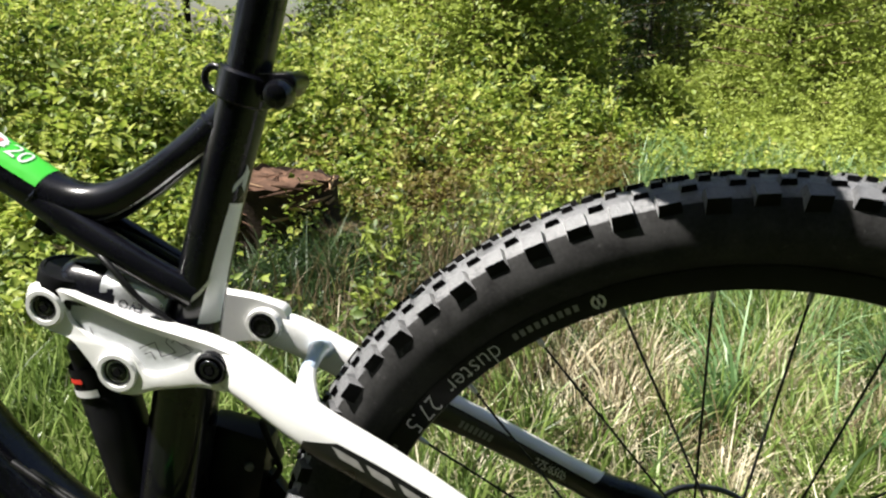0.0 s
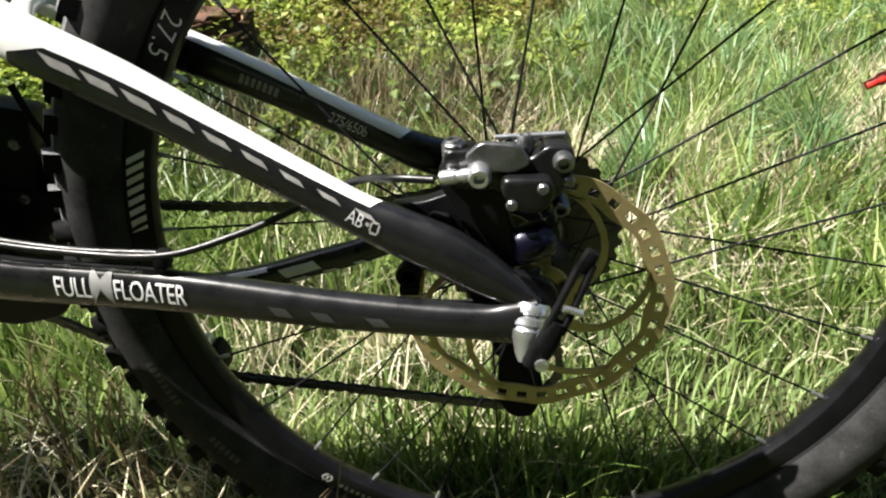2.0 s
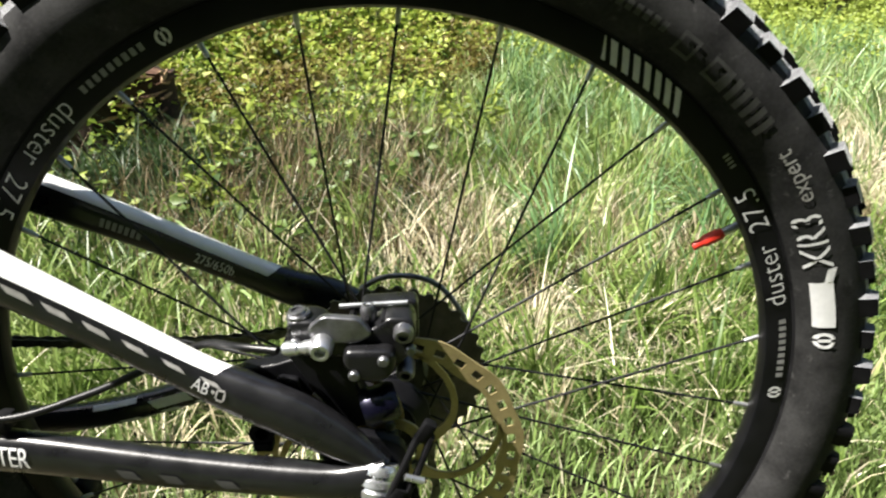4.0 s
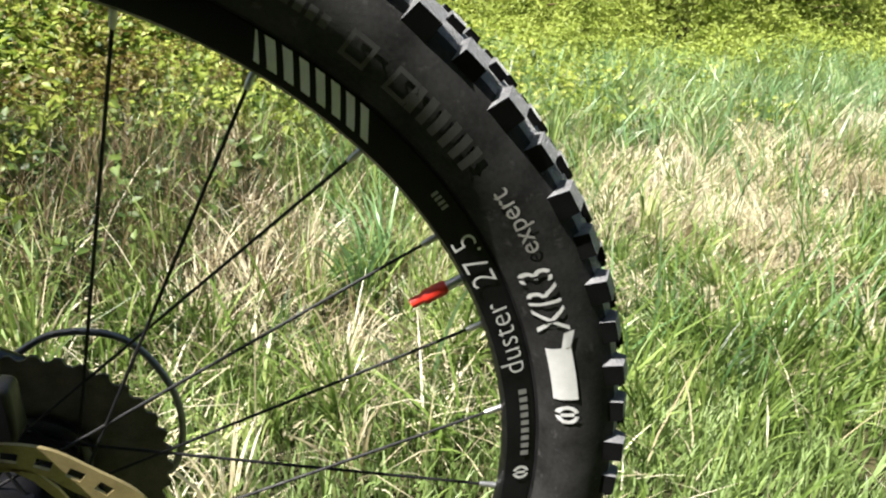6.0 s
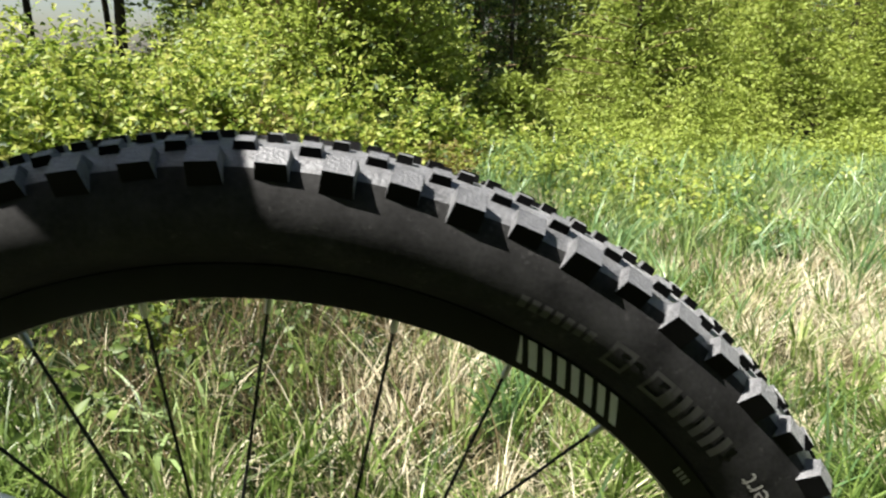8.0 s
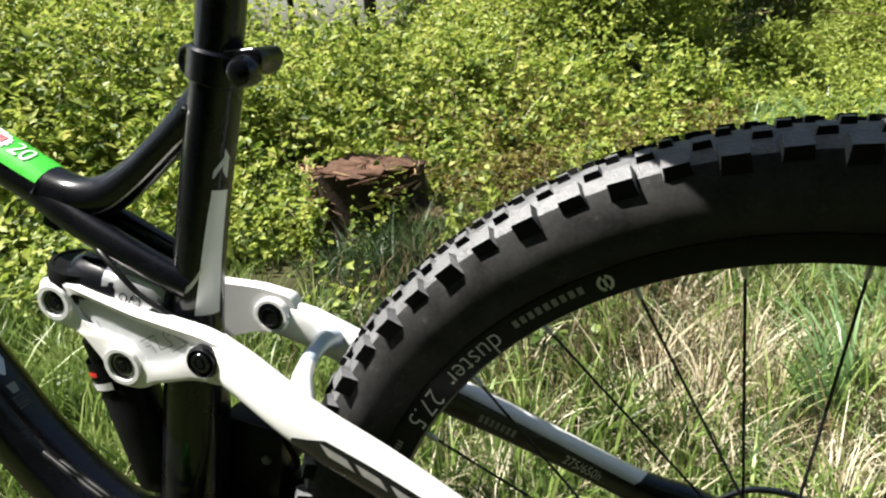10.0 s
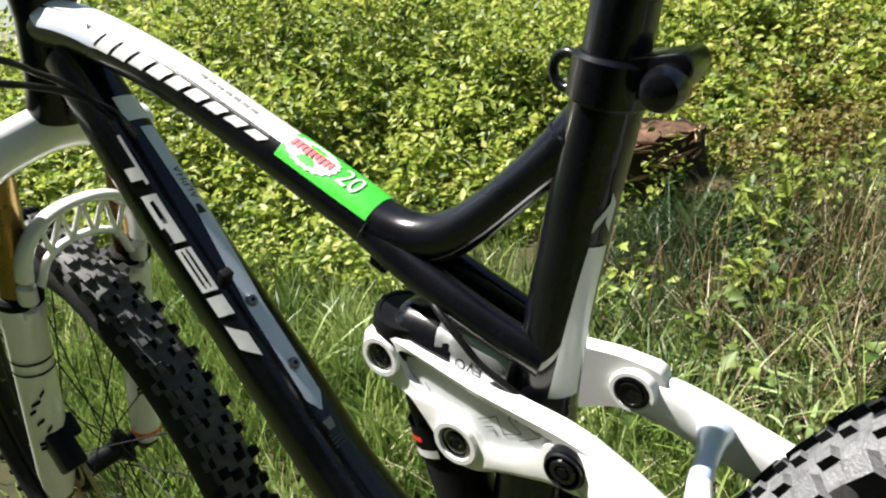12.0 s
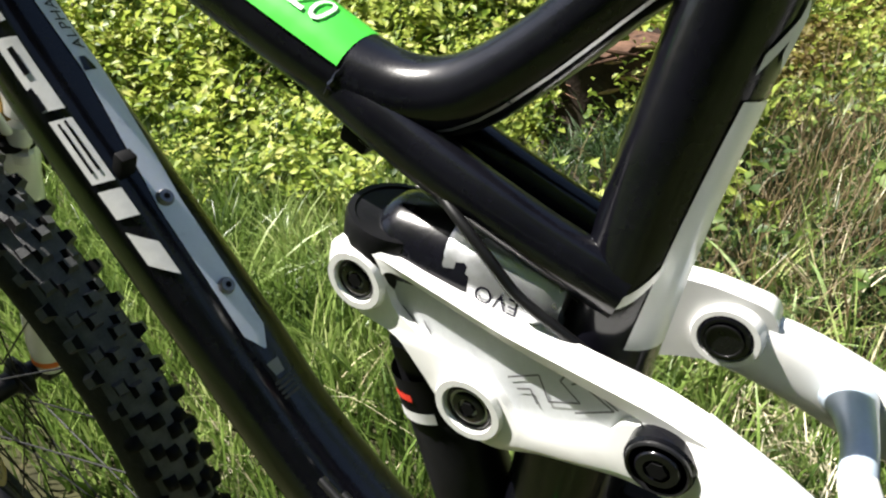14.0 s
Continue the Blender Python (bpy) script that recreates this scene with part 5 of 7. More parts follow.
def chain_run(points, step=0.0127):
    """Links along a line: rollers with two side plates, turned from link to link."""
    p = smooth_path(points, 12)
    d = np.r_[0, np.cumsum(np.linalg.norm(np.diff(p, axis=0), axis=1))]
    out = None
    for k in range(int(d[-1] / step)):
        a, b = [Vector([np.interp(step * (k + e), d, p[:, j]) for j in range(3)]) for e in (0, 1)]
        w = 0.0030 if k % 2 else 0.0022
        x = (b - a).normalized()
        for sy in (-w, w):
            bm = bmesh.new()
            up = Vector((-x.z, 0, x.x))
            c = [a + x * (e * step - 0.0035 * (1 if e == 0 else -1)) for e in (0, 1)]
            loop = [a - x * 0.0040, a + up * 0.0042, a.lerp(b, 0.5) + up * 0.0028, b + up * 0.0042, b + x * 0.0040, b - up * 0.0042, a.lerp(b, 0.5) - up * 0.0028, a - up * 0.0042]
            vs = [bm.verts.new(v + Vector((0, sy, 0))) for v in loop]
            ws = [bm.verts.new(v + Vector((0, sy + 0.0009, 0))) for v in loop]
            bm.faces.new(vs), bm.faces.new(ws[::-1])
            for i in range(8):
                bm.faces.new((vs[i], vs[(i + 1) % 8], ws[(i + 1) % 8], ws[i]))
            out = bm if out is None else merged(out, bm)
    return out


for pts in ([(-0.470, 0.047, 0.391), (-0.380, 0.0475, 0.370), (-0.250, 0.048, 0.361), (-0.120, 0.0485, 0.363), (-0.010, 0.049, 0.386)],
            [(-0.460, 0.047, 0.262), (-0.318, 0.0475, 0.194), (-0.160, 0.048, 0.170), (-0.004, 0.0485, 0.150)],
            [(0.010, 0.049, 0.158), (0.034, 0.049, 0.190), (0.030, 0.049, 0.240), (0.038, 0.049, 0.300), (0.020, 0.049, 0.312)]):
    part("chain_run", chain_run(pts), M_CHAIN, bike, "oily dark chain", smooth=False)
mech = part("rear_derailleur", merged(plate(rounded([(-0.030, 0.290), (0.010, 0.300), (0.030, 0.268), (0.006, 0.225), (-0.026, 0.250)], 0.008), 0.056, 0.076, 0.004),
                                      plate(rounded([(-0.016, 0.240), (0.008, 0.246), (0.022, 0.165), (0.012, 0.147), (-0.010, 0.147), (-0.020, 0.170)], 0.010), 0.054, 0.058, 0.001)), M_SATIN, bike, "black rear derailleur")
part("cage_plate", plate(rounded([(-0.020, 0.236), (0.004, 0.242), (0.018, 0.165), (0.010, 0.147), (-0.010, 0.147), (-0.022, 0.170)], 0.010), 0.038, 0.0405, 0.0008), M_KNOBSIDE, mech, "black cage plate")
for cx, cz in ((-0.001, 0.164), (-0.006, 0.222)):
    part("jockey_wheel", lathe([(0.004, 0.043), (0.018, 0.044), (0.020, 0.047), (0.018, 0.050), (0.004, 0.051)], (cx, 0.001, cz), 22), M_KNOBSIDE, mech)
roller = part("guide_roller", plate(rounded([(-0.306, 0.196), (-0.312, 0.212), (-0.300, 0.230), (-0.287, 0.233), (-0.283, 0.215), (-0.288, 0.197)], 0.004), 0.036, 0.052, 0.003), M_NIPPLE, bike, "scuffed silver chain guide")
part("guide_block", plate(rounded([(-0.290, 0.195), (-0.289, 0.222), (-0.280, 0.226), (-0.273, 0.214), (-0.274, 0.196)], 0.004), 0.033, 0.056, 0.003), M_KNOBSIDE, roller, "black rubber block")
part("shift_loop", pipe([(-0.110, 0.086, 0.322), (-0.040, 0.100, 0.372), (-0.005, 0.104, 0.390), (0.038, 0.102, 0.382), (0.066, 0.096, 0.338), (0.064, 0.088, 0.290), (0.035, 0.080, 0.262)], 0.0026), M_STEEL, bike, "looped gear cable housing")

# fork and front end
fork_crown = part("fork_crown", Tube([(-0.908, -0.080, 0.706, 0.024, 0.022), (-0.904, -0.050, 0.716, 0.021, 0.020), (-0.902, 0, 0.726, 0.022, 0.020), (-0.904, 0.050, 0.716, 0.021, 0.020), (-0.908, 0.080, 0.706, 0.024, 0.022)]).mesh(24), M_WHITE, bike, "white fork crown")
for sgn in (-1, 1):
    p0 = Vector((-0.910, sgn * 0.061, 0.720))
    ax = FRONT + Vector((0.017, sgn * 0.061, 0.010))
    d = ax - p0
    seal = p0 + d * 0.36
    part("stanchion", turned([(0.0168, 0), (0.0168, 1)], p0, seal + d * 0.05, 28), M_GOLD, bike, "bronze fork stanchion")
    leg = part("fork_leg", turned([(0.0212, 0), (0.0222, 0.02), (0.0222, 0.06), (0.0205, 0.10), (0.0205, 0.85), (0.0180, 0.95), (0.0150, 1)], seal, ax + d * 0.02, 28), M_WHITE, bike, "white fork lower leg")
    part("seal", turned([(0.0225, 0), (0.0225, 0.7), (0.0190, 1)], seal, seal - d * 0.022, 28), M_KNOBSIDE, leg, "black wiper seal")
    if sgn > 0:
        part("orange_band", turned([(0.0190, 0), (0.0190, 1)], ax - d * 0.030, ax - d * 0.012, 24), M_ORANGE, leg, "small orange band")
    lt = Tube([(*(seal + d * 0.08), 0.0208, 0.0208), (*(ax - d * 0.1), 0.0208, 0.0208)], 10)
    for u in (0.034, 0.050):
        part("leg_mark", lt.patch(u, u + 0.003, -95, 100, 0.0008, 2, 12), M_KNOBSIDE, leg)
    for u, a0, a1 in ((0.072, 10, 24), (0.086, 24, 50), (0.100, 40, 60), (0.116, 24, 46), (0.130, 8, 24), (0.150, 10, 50), (0.158, 10, 50)):
        part("leg_mark", lt.patch(u, u + 0.006, a0, a1, 0.0008, 3, 4, skew=0.008), M_KNOBSIDE, leg)
    part("axle_lug", lathe([(0.016, -0.010), (0.018, -0.008), (0.018, 0.008), (0.016, 0.010)], FRONT + Vector((0.006, sgn * 0.060, 0.0)), 24), M_SATIN, leg)
arch_hi = [(-0.966, -0.060, 0.548, 0.010, 0.011), (-0.934, -0.058, 0.612, 0.0075, 0.011), (-0.914, -0.036, 0.645, 0.0060, 0.012), (-0.909, 0, 0.654, 0.0055, 0.012), (-0.914, 0.036, 0.645, 0.0060, 0.012), (-0.934, 0.058, 0.612, 0.0075, 0.011), (-0.966, 0.060, 0.548, 0.010, 0.011)]
arch = part("fork_arch", Tube(arch_hi).mesh(20), M_WHITE, bike, "white fork arch pierced by triangles")
arch_lo = [(-0.946, -0.048, 0.578, 0.004, 0.006), (-0.935, -0.034, 0.606, 0.004, 0.006), (-0.931, 0, 0.616, 0.004, 0.006), (-0.935, 0.034, 0.606, 0.004, 0.006), (-0.946, 0.048, 0.578, 0.004, 0.006)]
part("arch_rib", Tube(arch_lo).mesh(14), M_WHITE, arch)
for k in range(8):
    ya, yb = -0.044 + 0.011 * k, -0.033 + 0.011 * k
    za, zb = 0.650 - 4.5 * ya * ya, 0.614 - 7.0 * yb * yb
    p, q = (-0.911, ya if k % 2 == 0 else yb, za), (-0.932, yb if k % 2 == 0 else ya, zb)
    part("arch_strut", pipe([p, q], 0.0028, 3, 8), M_WHITE, arch)
part("front_caliper", merged(block((-1.030, -0.060, 0.360), (0.050, 0.026, 0.030), (0, 60, 0), 0.005), block((-1.040, -0.044, 0.380), (0.030, 0.016, 0.024), (0, 60, 0), 0.004)), M_SATIN, bike, "black front brake caliper")
part("stem", Tube([(-0.850, 0, 0.868, 0.019, 0.019), (-0.880, 0, 0.885, 0.017, 0.018), (-0.915, 0, 0.900, 0.018, 0.024)]).mesh(24), M_BLACK, bike, "black stem")
part("spacer_stack", turned([(0.0175, 0), (0.0175, 1)], (-0.8485, 0, 0.840), (-0.836, 0, 0.878), 28), M_SATIN, bike, "black headset spacers")
part("handlebar", Tube([(-0.870, -0.37, 0.930, 0.011, 0.011), (-0.885, -0.22, 0.925, 0.011, 0.011), (-0.912, -0.08, 0.905, 0.0155, 0.0155), (-0.917, 0, 0.901, 0.0159, 0.0159), (-0.912, 0.08, 0.905, 0.0155, 0.0155), (-0.885, 0.22, 0.925, 0.011, 0.011), (-0.870, 0.37, 0.930, 0.011, 0.011)]).mesh(20), M_BLACK, bike, "black handlebar")
for sy in (-1, 1):
    part("grip", Tube([(-0.882, sy * 0.245, 0.9262, 0.0155, 0.0155), (-0.870, sy * 0.372, 0.9302, 0.0160, 0.0160)]).mesh(20), M_SADDLE, bike, "black rubber grip")
for way in ([(-0.895, -0.200, 0.915), (-0.840, -0.185, 0.850), (-0.770, -0.140, 0.790), (-0.734, -0.100, 0.774), (-0.747, -0.075, 0.768), (-0.757, -0.050, 0.759), (-0.744, -0.028, 0.741), (-0.728, -0.024, 0.720)],
            [(-0.897, -0.190, 0.915), (-0.835, -0.170, 0.870), (-0.755, -0.135, 0.806), (-0.721, -0.100, 0.788), (-0.751, -0.070, 0.777), (-0.756, -0.045, 0.762), (-0.742, -0.030, 0.735)],
            [(-0.905, 0.090, 0.915), (-0.960, 0.063, 0.860), (-0.930, 0.029, 0.810), (-0.870, 0.020, 0.745), (-0.812, 0.018, 0.738)]):
    part("front_cable", pipe(way, 0.0025), M_HOSE, bike, "black control cable")

# ---- ground ----
rng = np.random.default_rng(7)


def waves(x, y, seed, n=9, size=1.0):
    """Smooth uneven heights from -1 to 1, made of a few waves."""
    r = np.random.default_rng(seed)
    out = 0 * x
    for _ in range(n):
        a, f, p = r.uniform(0, 6.28), r.uniform(0.6, 3.2) / size, r.uniform(0, 6.28)
        out = out + np.sin((x * np.cos(a) + y * np.sin(a)) * f + p)
    return out / n * 1.6


def ground_z(x, y):
    near = np.exp(-(x * x + y * y) / 1.5)
    dip = 0.070 * np.exp(-((x + 1.112) ** 2 + y * y) / 0.12)
    return (0.045 * waves(x, y, 3) - 0.01) * (1 - 0.8 * near) - 0.012 - dip


g = np.concatenate([-np.geomspace(400, 6.2, 26), np.linspace(-6, 6, 81), np.geomspace(6.2, 400, 26)])
gx, gy = np.meshgrid(g, g)
n = len(g)
idx = np.arange(n * n).reshape(n, n)
faces = np.stack([idx[:-1, :-1], idx[:-1, 1:], idx[1:, 1:], idx[1:, :-1]], -1).reshape(-1, 4)
ground = arrays("ground", np.stack([gx, gy, ground_z(gx, gy)], -1).reshape(-1, 3), faces, M_SOIL, smooth=True)
tagged(ground, "grassy soil of a forest clearing", "ground", kind="structure")


def blades(name, base, height, width, lean, droop, material, label, category="grass", segs=3):
    """Tapered blades: base (n, 3), heights and widths; lean (n, 2) is how far the tip goes sideways, droop bends it down."""
    k = len(base)
    d = lean / (np.linalg.norm(lean, axis=1)[:, None] + 1e-9)
    a = rng.uniform(0, 2 * np.pi, k)
    side = np.stack([np.cos(a), np.sin(a)], 1)
    vs = []
    for i in range(segs):
        t = i / segs
        c = base + np.concatenate([lean * (t ** 1.8)[None] if np.ndim(t) else lean * t ** 1.8, (height * (t - droop * t * t * 0.5))[:, None]], 1)
        w = (width * (1 - 0.75 * t ** 1.5) / 2)[:, None] * side
        w = np.concatenate([w, np.zeros((k, 1))], 1)
        vs += [c - w, c + w]
    vs.append(base + np.concatenate([lean, (height * (1 - droop * 0.5))[:, None]], 1))
    v = np.stack(vs, 1).reshape(-1, 3)
    m = 2 * segs + 1
    o = (np.arange(k) * m)[:, None]
    f = []
    for i in range(segs - 1):
        f += [[2 * i, 2 * i + 1, 2 * i + 3], [2 * i, 2 * i + 3, 2 * i + 2]]
    f.append([2 * segs - 2, 2 * segs - 1, 2 * segs])
    faces = (o[:, :, None] + np.array(f)[None]).reshape(-1, 3)
    ob = arrays(name, v, faces, material)
    return tagged(ob, label, category, kind="stuff")


def leaves(name, at, size, material, label="", parent=None, up=0.7, ratio=0.62):
    """Pointed leaves folded along the midrib, turned at random but facing more up than down."""
    k = len(at)
    nrm = rng.normal(size=(k, 3))
    nrm[:, 2] = np.abs(nrm[:, 2]) + up
    nrm /= np.linalg.norm(nrm, axis=1)[:, None]
    ax = np.cross(nrm, rng.normal(size=(k, 3)))
    ax /= np.linalg.norm(ax, axis=1)[:, None] + 1e-9
    sd = np.cross(nrm, ax)
    s = size[:, None]
    tip = at + ax * s - nrm * s * 0.12
    l = at + ax * s * 0.42 + sd * s * ratio / 2 + nrm * s * 0.10
    r = at + ax * s * 0.42 - sd * s * ratio / 2 + nrm * s * 0.10
    v = np.stack([at, l, tip, r], 1).reshape(-1, 3)
    o = (np.arange(k) * 4)[:, None, None]
    faces = (o + np.array([[0, 1, 2], [0, 2, 3]])[None]).reshape(-1, 3)
    ob = arrays(name, v, faces, material, parent, label)
    return ob


# the front line of the thicket
EDGE_X = np.array([-9, -5, -3, -1.9, -1.25, -0.8, -0.2, 0.5, 1.5, 3.0, 6.0, 12.0])
EDGE_Y = np.array([0.4, 0.6, 0.85, 1.30, 1.85, 2.45, 3.15, 3.50, 3.50, 3.8, 4.8, 6.4])


def behind(x, y):
    """How far behind the thicket's front line."""
    return (y - np.interp(x, EDGE_X, EDGE_Y)) * 0.85


def scatter(k, x0, x1, y0, y1):
    return rng.uniform(x0, x1, k), rng.uniform(y0, y1, k)


STUMP = (-1.11, 1.95)


def off_stump(x, y, r=0.17):
    return np.hypot(x - STUMP[0], y - STUMP[1]) > r


def hollow(x, y):
    """The bare hollow beside the stump, its shade painted as dark soil and blades."""
    return np.hypot((x + 0.80) / 0.40, (y - 1.62) / 0.37) < 1


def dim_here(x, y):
    """Where the grass gives way to weeds whose dark colour stands for shade."""
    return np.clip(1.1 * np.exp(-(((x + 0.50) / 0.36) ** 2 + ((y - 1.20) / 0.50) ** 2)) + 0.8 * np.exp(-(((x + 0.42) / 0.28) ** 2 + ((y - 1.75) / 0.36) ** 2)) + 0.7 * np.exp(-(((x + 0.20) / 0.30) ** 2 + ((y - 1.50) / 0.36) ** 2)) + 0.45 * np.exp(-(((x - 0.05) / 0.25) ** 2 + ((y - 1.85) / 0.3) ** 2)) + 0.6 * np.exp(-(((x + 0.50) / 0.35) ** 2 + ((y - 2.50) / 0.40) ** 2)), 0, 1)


def spot(x, y, cx, cy, r):
    return np.exp(-((x - cx) ** 2 + (y - cy) ** 2) / (r * r))


def sward(name, k, box, h0, h1, material, label, wid=0.0036, lean=0.45, limit=0.35, clump=0.5, thin=None):
    x, y = scatter(k, *box)
    d = behind(x, y)
    front = (np.abs(x + 0.88) < 0.42) & (y > 1.18) & (y < 1.92)
    ok = (d < limit) & off_stump(x, y) & ~(front & (rng.uniform(size=k) < 0.93)) & (rng.uniform(size=k) < 1 - clump * (waves(x, y, 11, size=0.16) > 0.15))
    if thin is not None:
        ok &= rng.uniform(size=k) < thin(x, y)
    ok &= rng.uniform(size=k) > 0.78 * dim_here(x, y)
    if material is not M_STRAW:
        ok &= rng.uniform(size=k) > dry_front(x, y)
    x, y = x[ok], y[ok]
    k = len(x)
    tuft = 0.5 + 0.5 * waves(x, y, 21, size=0.3)
    h = rng.uniform(h0, h1, k) * (0.65 + 0.6 * np.clip(tuft, 0, 1))
    a = rng.uniform(0, 2 * np.pi, k)
    ln = (h * rng.uniform(0.1, lean, k))[:, None] * np.stack([np.cos(a), np.sin(a)], 1)
    return blades(name, np.stack([x, y, ground_z(x, y) - 0.01], 1), h, wid * rng.uniform(0.6, 1.4, k), ln, rng.uniform(0, 0.8, k), material, label)


right_more = lambda x, y: np.clip(0.25 + 0.45 * (x + 0.3), 0.12, 1) * (1 - 0.8 * straw_here(x, y))
short_near = lambda x, y: np.where((np.abs(y) < 0.35) & (np.abs(x) < 0.6), 0.75, 1.0)
dry_front = lambda x, y: 0.75 * spot(x, y, -0.58, 0.02, 0.24) + 0.5 * spot(x, y, -0.38, -0.02, 0.15)


def straw_here(x, y):
    """Where last year's grass lies bleached on the ground."""
    p = (1.4 * spot(x, y, 0.08, 1.12, 0.32) + 0.7 * spot(x, y, 0.18, 0.72, 0.26) + 1.2 * spot(x, y, 1.40, 1.70, 0.50) + 1.2 * spot(x, y, 1.05, 1.20, 0.42) + 0.8 * spot(x, y, 2.0, 1.6, 0.55) + 0.8 * spot(x, y, 2.4, 2.4, 0.6)
         + 0.4 * spot(x, y, -0.55, 0.9, 0.2) + 0.45 * spot(x, y, 0.0, 0.25, 0.25) + 0.4 * spot(x, y, -0.30, 0.45, 0.25) + 0.25 * spot(x, y, 0.40, 0.35, 0.25) - 0.4 * spot(x, y, 0.90, 0.50, 0.30) - 0.5 * spot(x, y, 0.62, 1.75, 0.40))
    return np.clip(0.22 + p * (0.66 + 0.6 * waves(x, y, 61, size=0.2)), 0.05, 1)


def green_here(x, y):
    return 1 - 0.8 * straw_here(x, y)


sward("near_grass", 27000, (-1.1, 1.3, -0.35, 1.5), 0.03, 0.10, M_GRASS, "dense fresh green grass round the wheels", 0.0044, thin=lambda x, y: short_near(x, y) * green_here(x, y), clump=0.45)
sward("verge_grass", 21000, (-0.75, 0.95, 0.02, 0.62), 0.03, 0.09, M_GRASS, "bright grass along the wheels", 0.0044, 0.5, clump=0.3, thin=green_here)
sward("near_straw", 24000, (-1.1, 1.6, -0.3, 1.6), 0.04, 0.14, M_STRAW, "dry straw among the fresh grass", 0.0028, 1.5, clump=0.7, thin=straw_here)
sward("lawn_grass", 30000, (-2.4, 2.2, -0.55, 2.4), 0.05, 0.14, M_RICH, "fresh green grass under and behind the bicycle", 0.0044, thin=green_here, clump=0.6)
sward("long_grass", 13000, (-3.2, 2.4, 0.45, 2.9), 0.12, 0.27, M_RICH, "longer green grass in loose tufts", 0.0056, 0.8, clump=0.8, thin=green_here)
sward("meadow_grass", 17000, (-0.4, 7.0, 1.0, 6.0), 0.10, 0.26, M_GRASS, "tall green meadow grass", 0.0060, 0.7, limit=0.8, thin=right_more)
sward("blue_grass", 12000, (0.3, 5.0, 0.5, 5.0), 0.14, 0.34, M_BLUEGRASS, "blue-green tussock grass", 0.0062, 0.7, limit=0.6, clump=0.9, thin=right_more)
sward("straw_mat", 52000, (-0.6, 3.6, 0.45, 3.6), 0.03, 0.10, M_STRAW, "flattened bleached straw between the tussocks", 0.0036, 2.6, limit=0.3, clump=0.6, thin=straw_here)
sward("dry_grass", 24000, (-1.0, 6.5, -0.2, 5.6), 0.06, 0.26, M_STRAW, "dry straw-coloured grass stalks", 0.0030, 1.3, limit=0.6, clump=0.75, thin=lambda x, y: straw_here(x, y) * 0.8 + 0.15 * (x > 0.8))
sward("side_grass", 16000, (-6.0, -2.0, -2.0, 1.6), 0.08, 0.25, M_RICH, "green grass beside the thicket", 0.0060)
sward("wheel_grass", 9000, (-2.2, -0.50, 0.08, 0.95), 0.07, 0.20, M_RICH, "green grass between the wheels", 0.0060, 0.6, clump=0.4)
sward("rear_grass", 60000, (-4.5, 5.0, -3.5, -0.4), 0.05, 0.13, M_GRASS, "short green grass", 0.0090, clump=0.2)

def tufts(name, k, per, box, h0, h1, material, label, wid=0.0055, limit=0.45, thin=None):
    """Clumps of arching blades that spread from common roots."""
    x, y = scatter(k, *box)
    front = (np.abs(x + 0.88) < 0.42) & (y > 1.18) & (y < 1.92)
    ok = (behind(x, y) < limit) & off_stump(x, y, 0.25) & (~front | (material is M_SHADESEDGE)) & ((np.abs(y) > 0.10) | (x > 0.45))
    if thin is not None:
        ok &= rng.uniform(size=k) < thin(x, y)
    if material is not M_SHADESEDGE:
        ok &= rng.uniform(size=k) > 0.70 * dim_here(x, y)
    x, y = x[ok], y[ok]
    n = len(x) * per
    ht = np.repeat(rng.uniform(h0, h1, len(x)), per) * rng.uniform(0.45, 1.0, n)
    sway = np.repeat(rng.normal(size=(len(x), 2)) * 0.25, per, 0)
    a = rng.uniform(0, 2 * np.pi, n)
    out = np.stack([np.cos(a), np.sin(a)], 1)
    bx, by = np.repeat(x, per) + out[:, 0] * rng.uniform(0, 0.035, n), np.repeat(y, per) + out[:, 1] * rng.uniform(0, 0.035, n)
    lean = ht[:, None] * (out * rng.uniform(0.05, 0.55, n)[:, None] + sway)
    return blades(name, np.stack([bx, by, ground_z(bx, by) - 0.01], 1), ht, wid * rng.uniform(0.6, 1.35, n), lean, rng.uniform(0.2, 1.3, n), material, label, segs=4)


tufts("lawn_tufts", 1150, 24, (-1.3, 1.6, 0.40, 1.8), 0.10, 0.24, M_RICH, "fresh tufts of grass behind the bicycle", 0.0054, thin=green_here)
tufts("green_tussocks", 700, 34, (-2.6, 2.6, 0.5, 3.0), 0.14, 0.28, M_RICH, "bright green grass tussocks in the clearing", 0.0058, thin=green_here)
tufts("far_tussocks", 560, 28, (0.2, 7.0, 1.4, 6.2), 0.12, 0.44, M_GRASS, "tall green tussocks of the meadow", 0.0070, 0.7, thin=green_here)
tufts("blue_tussocks", 340, 38, (0.25, 5.5, 0.7, 5.2), 0.20, 0.42, M_BLUEGRASS, "blue-green tussocks", 0.0068, 0.5, thin=green_here)
tufts("straw_tussocks", 1500, 28, (-0.8, 4.0, 0.3, 3.8), 0.07, 0.26, M_STRAW, "clumps of bleached straw", 0.0042, 0.6, thin=straw_here)
tufts("shade_tufts", 1050, 24, (-1.15, 0.45, 0.75, 2.75), 0.07, 0.20, M_SHADESEDGE, "grass tufts among the weeds, blades coloured dark for shade", 0.0060, thin=lambda x, y: np.maximum(dim_here(x, y), 0.9 * hollow(x, y)))
# brown dead stems among the dark weeds
x, y = scatter(11000, -1.0, 0.5, 0.6, 2.8)
ok = (rng.uniform(size=11000) < 0.30 * dim_here(x, y)) & off_stump(x, y, 0.3)
x, y = x[ok], y[ok]
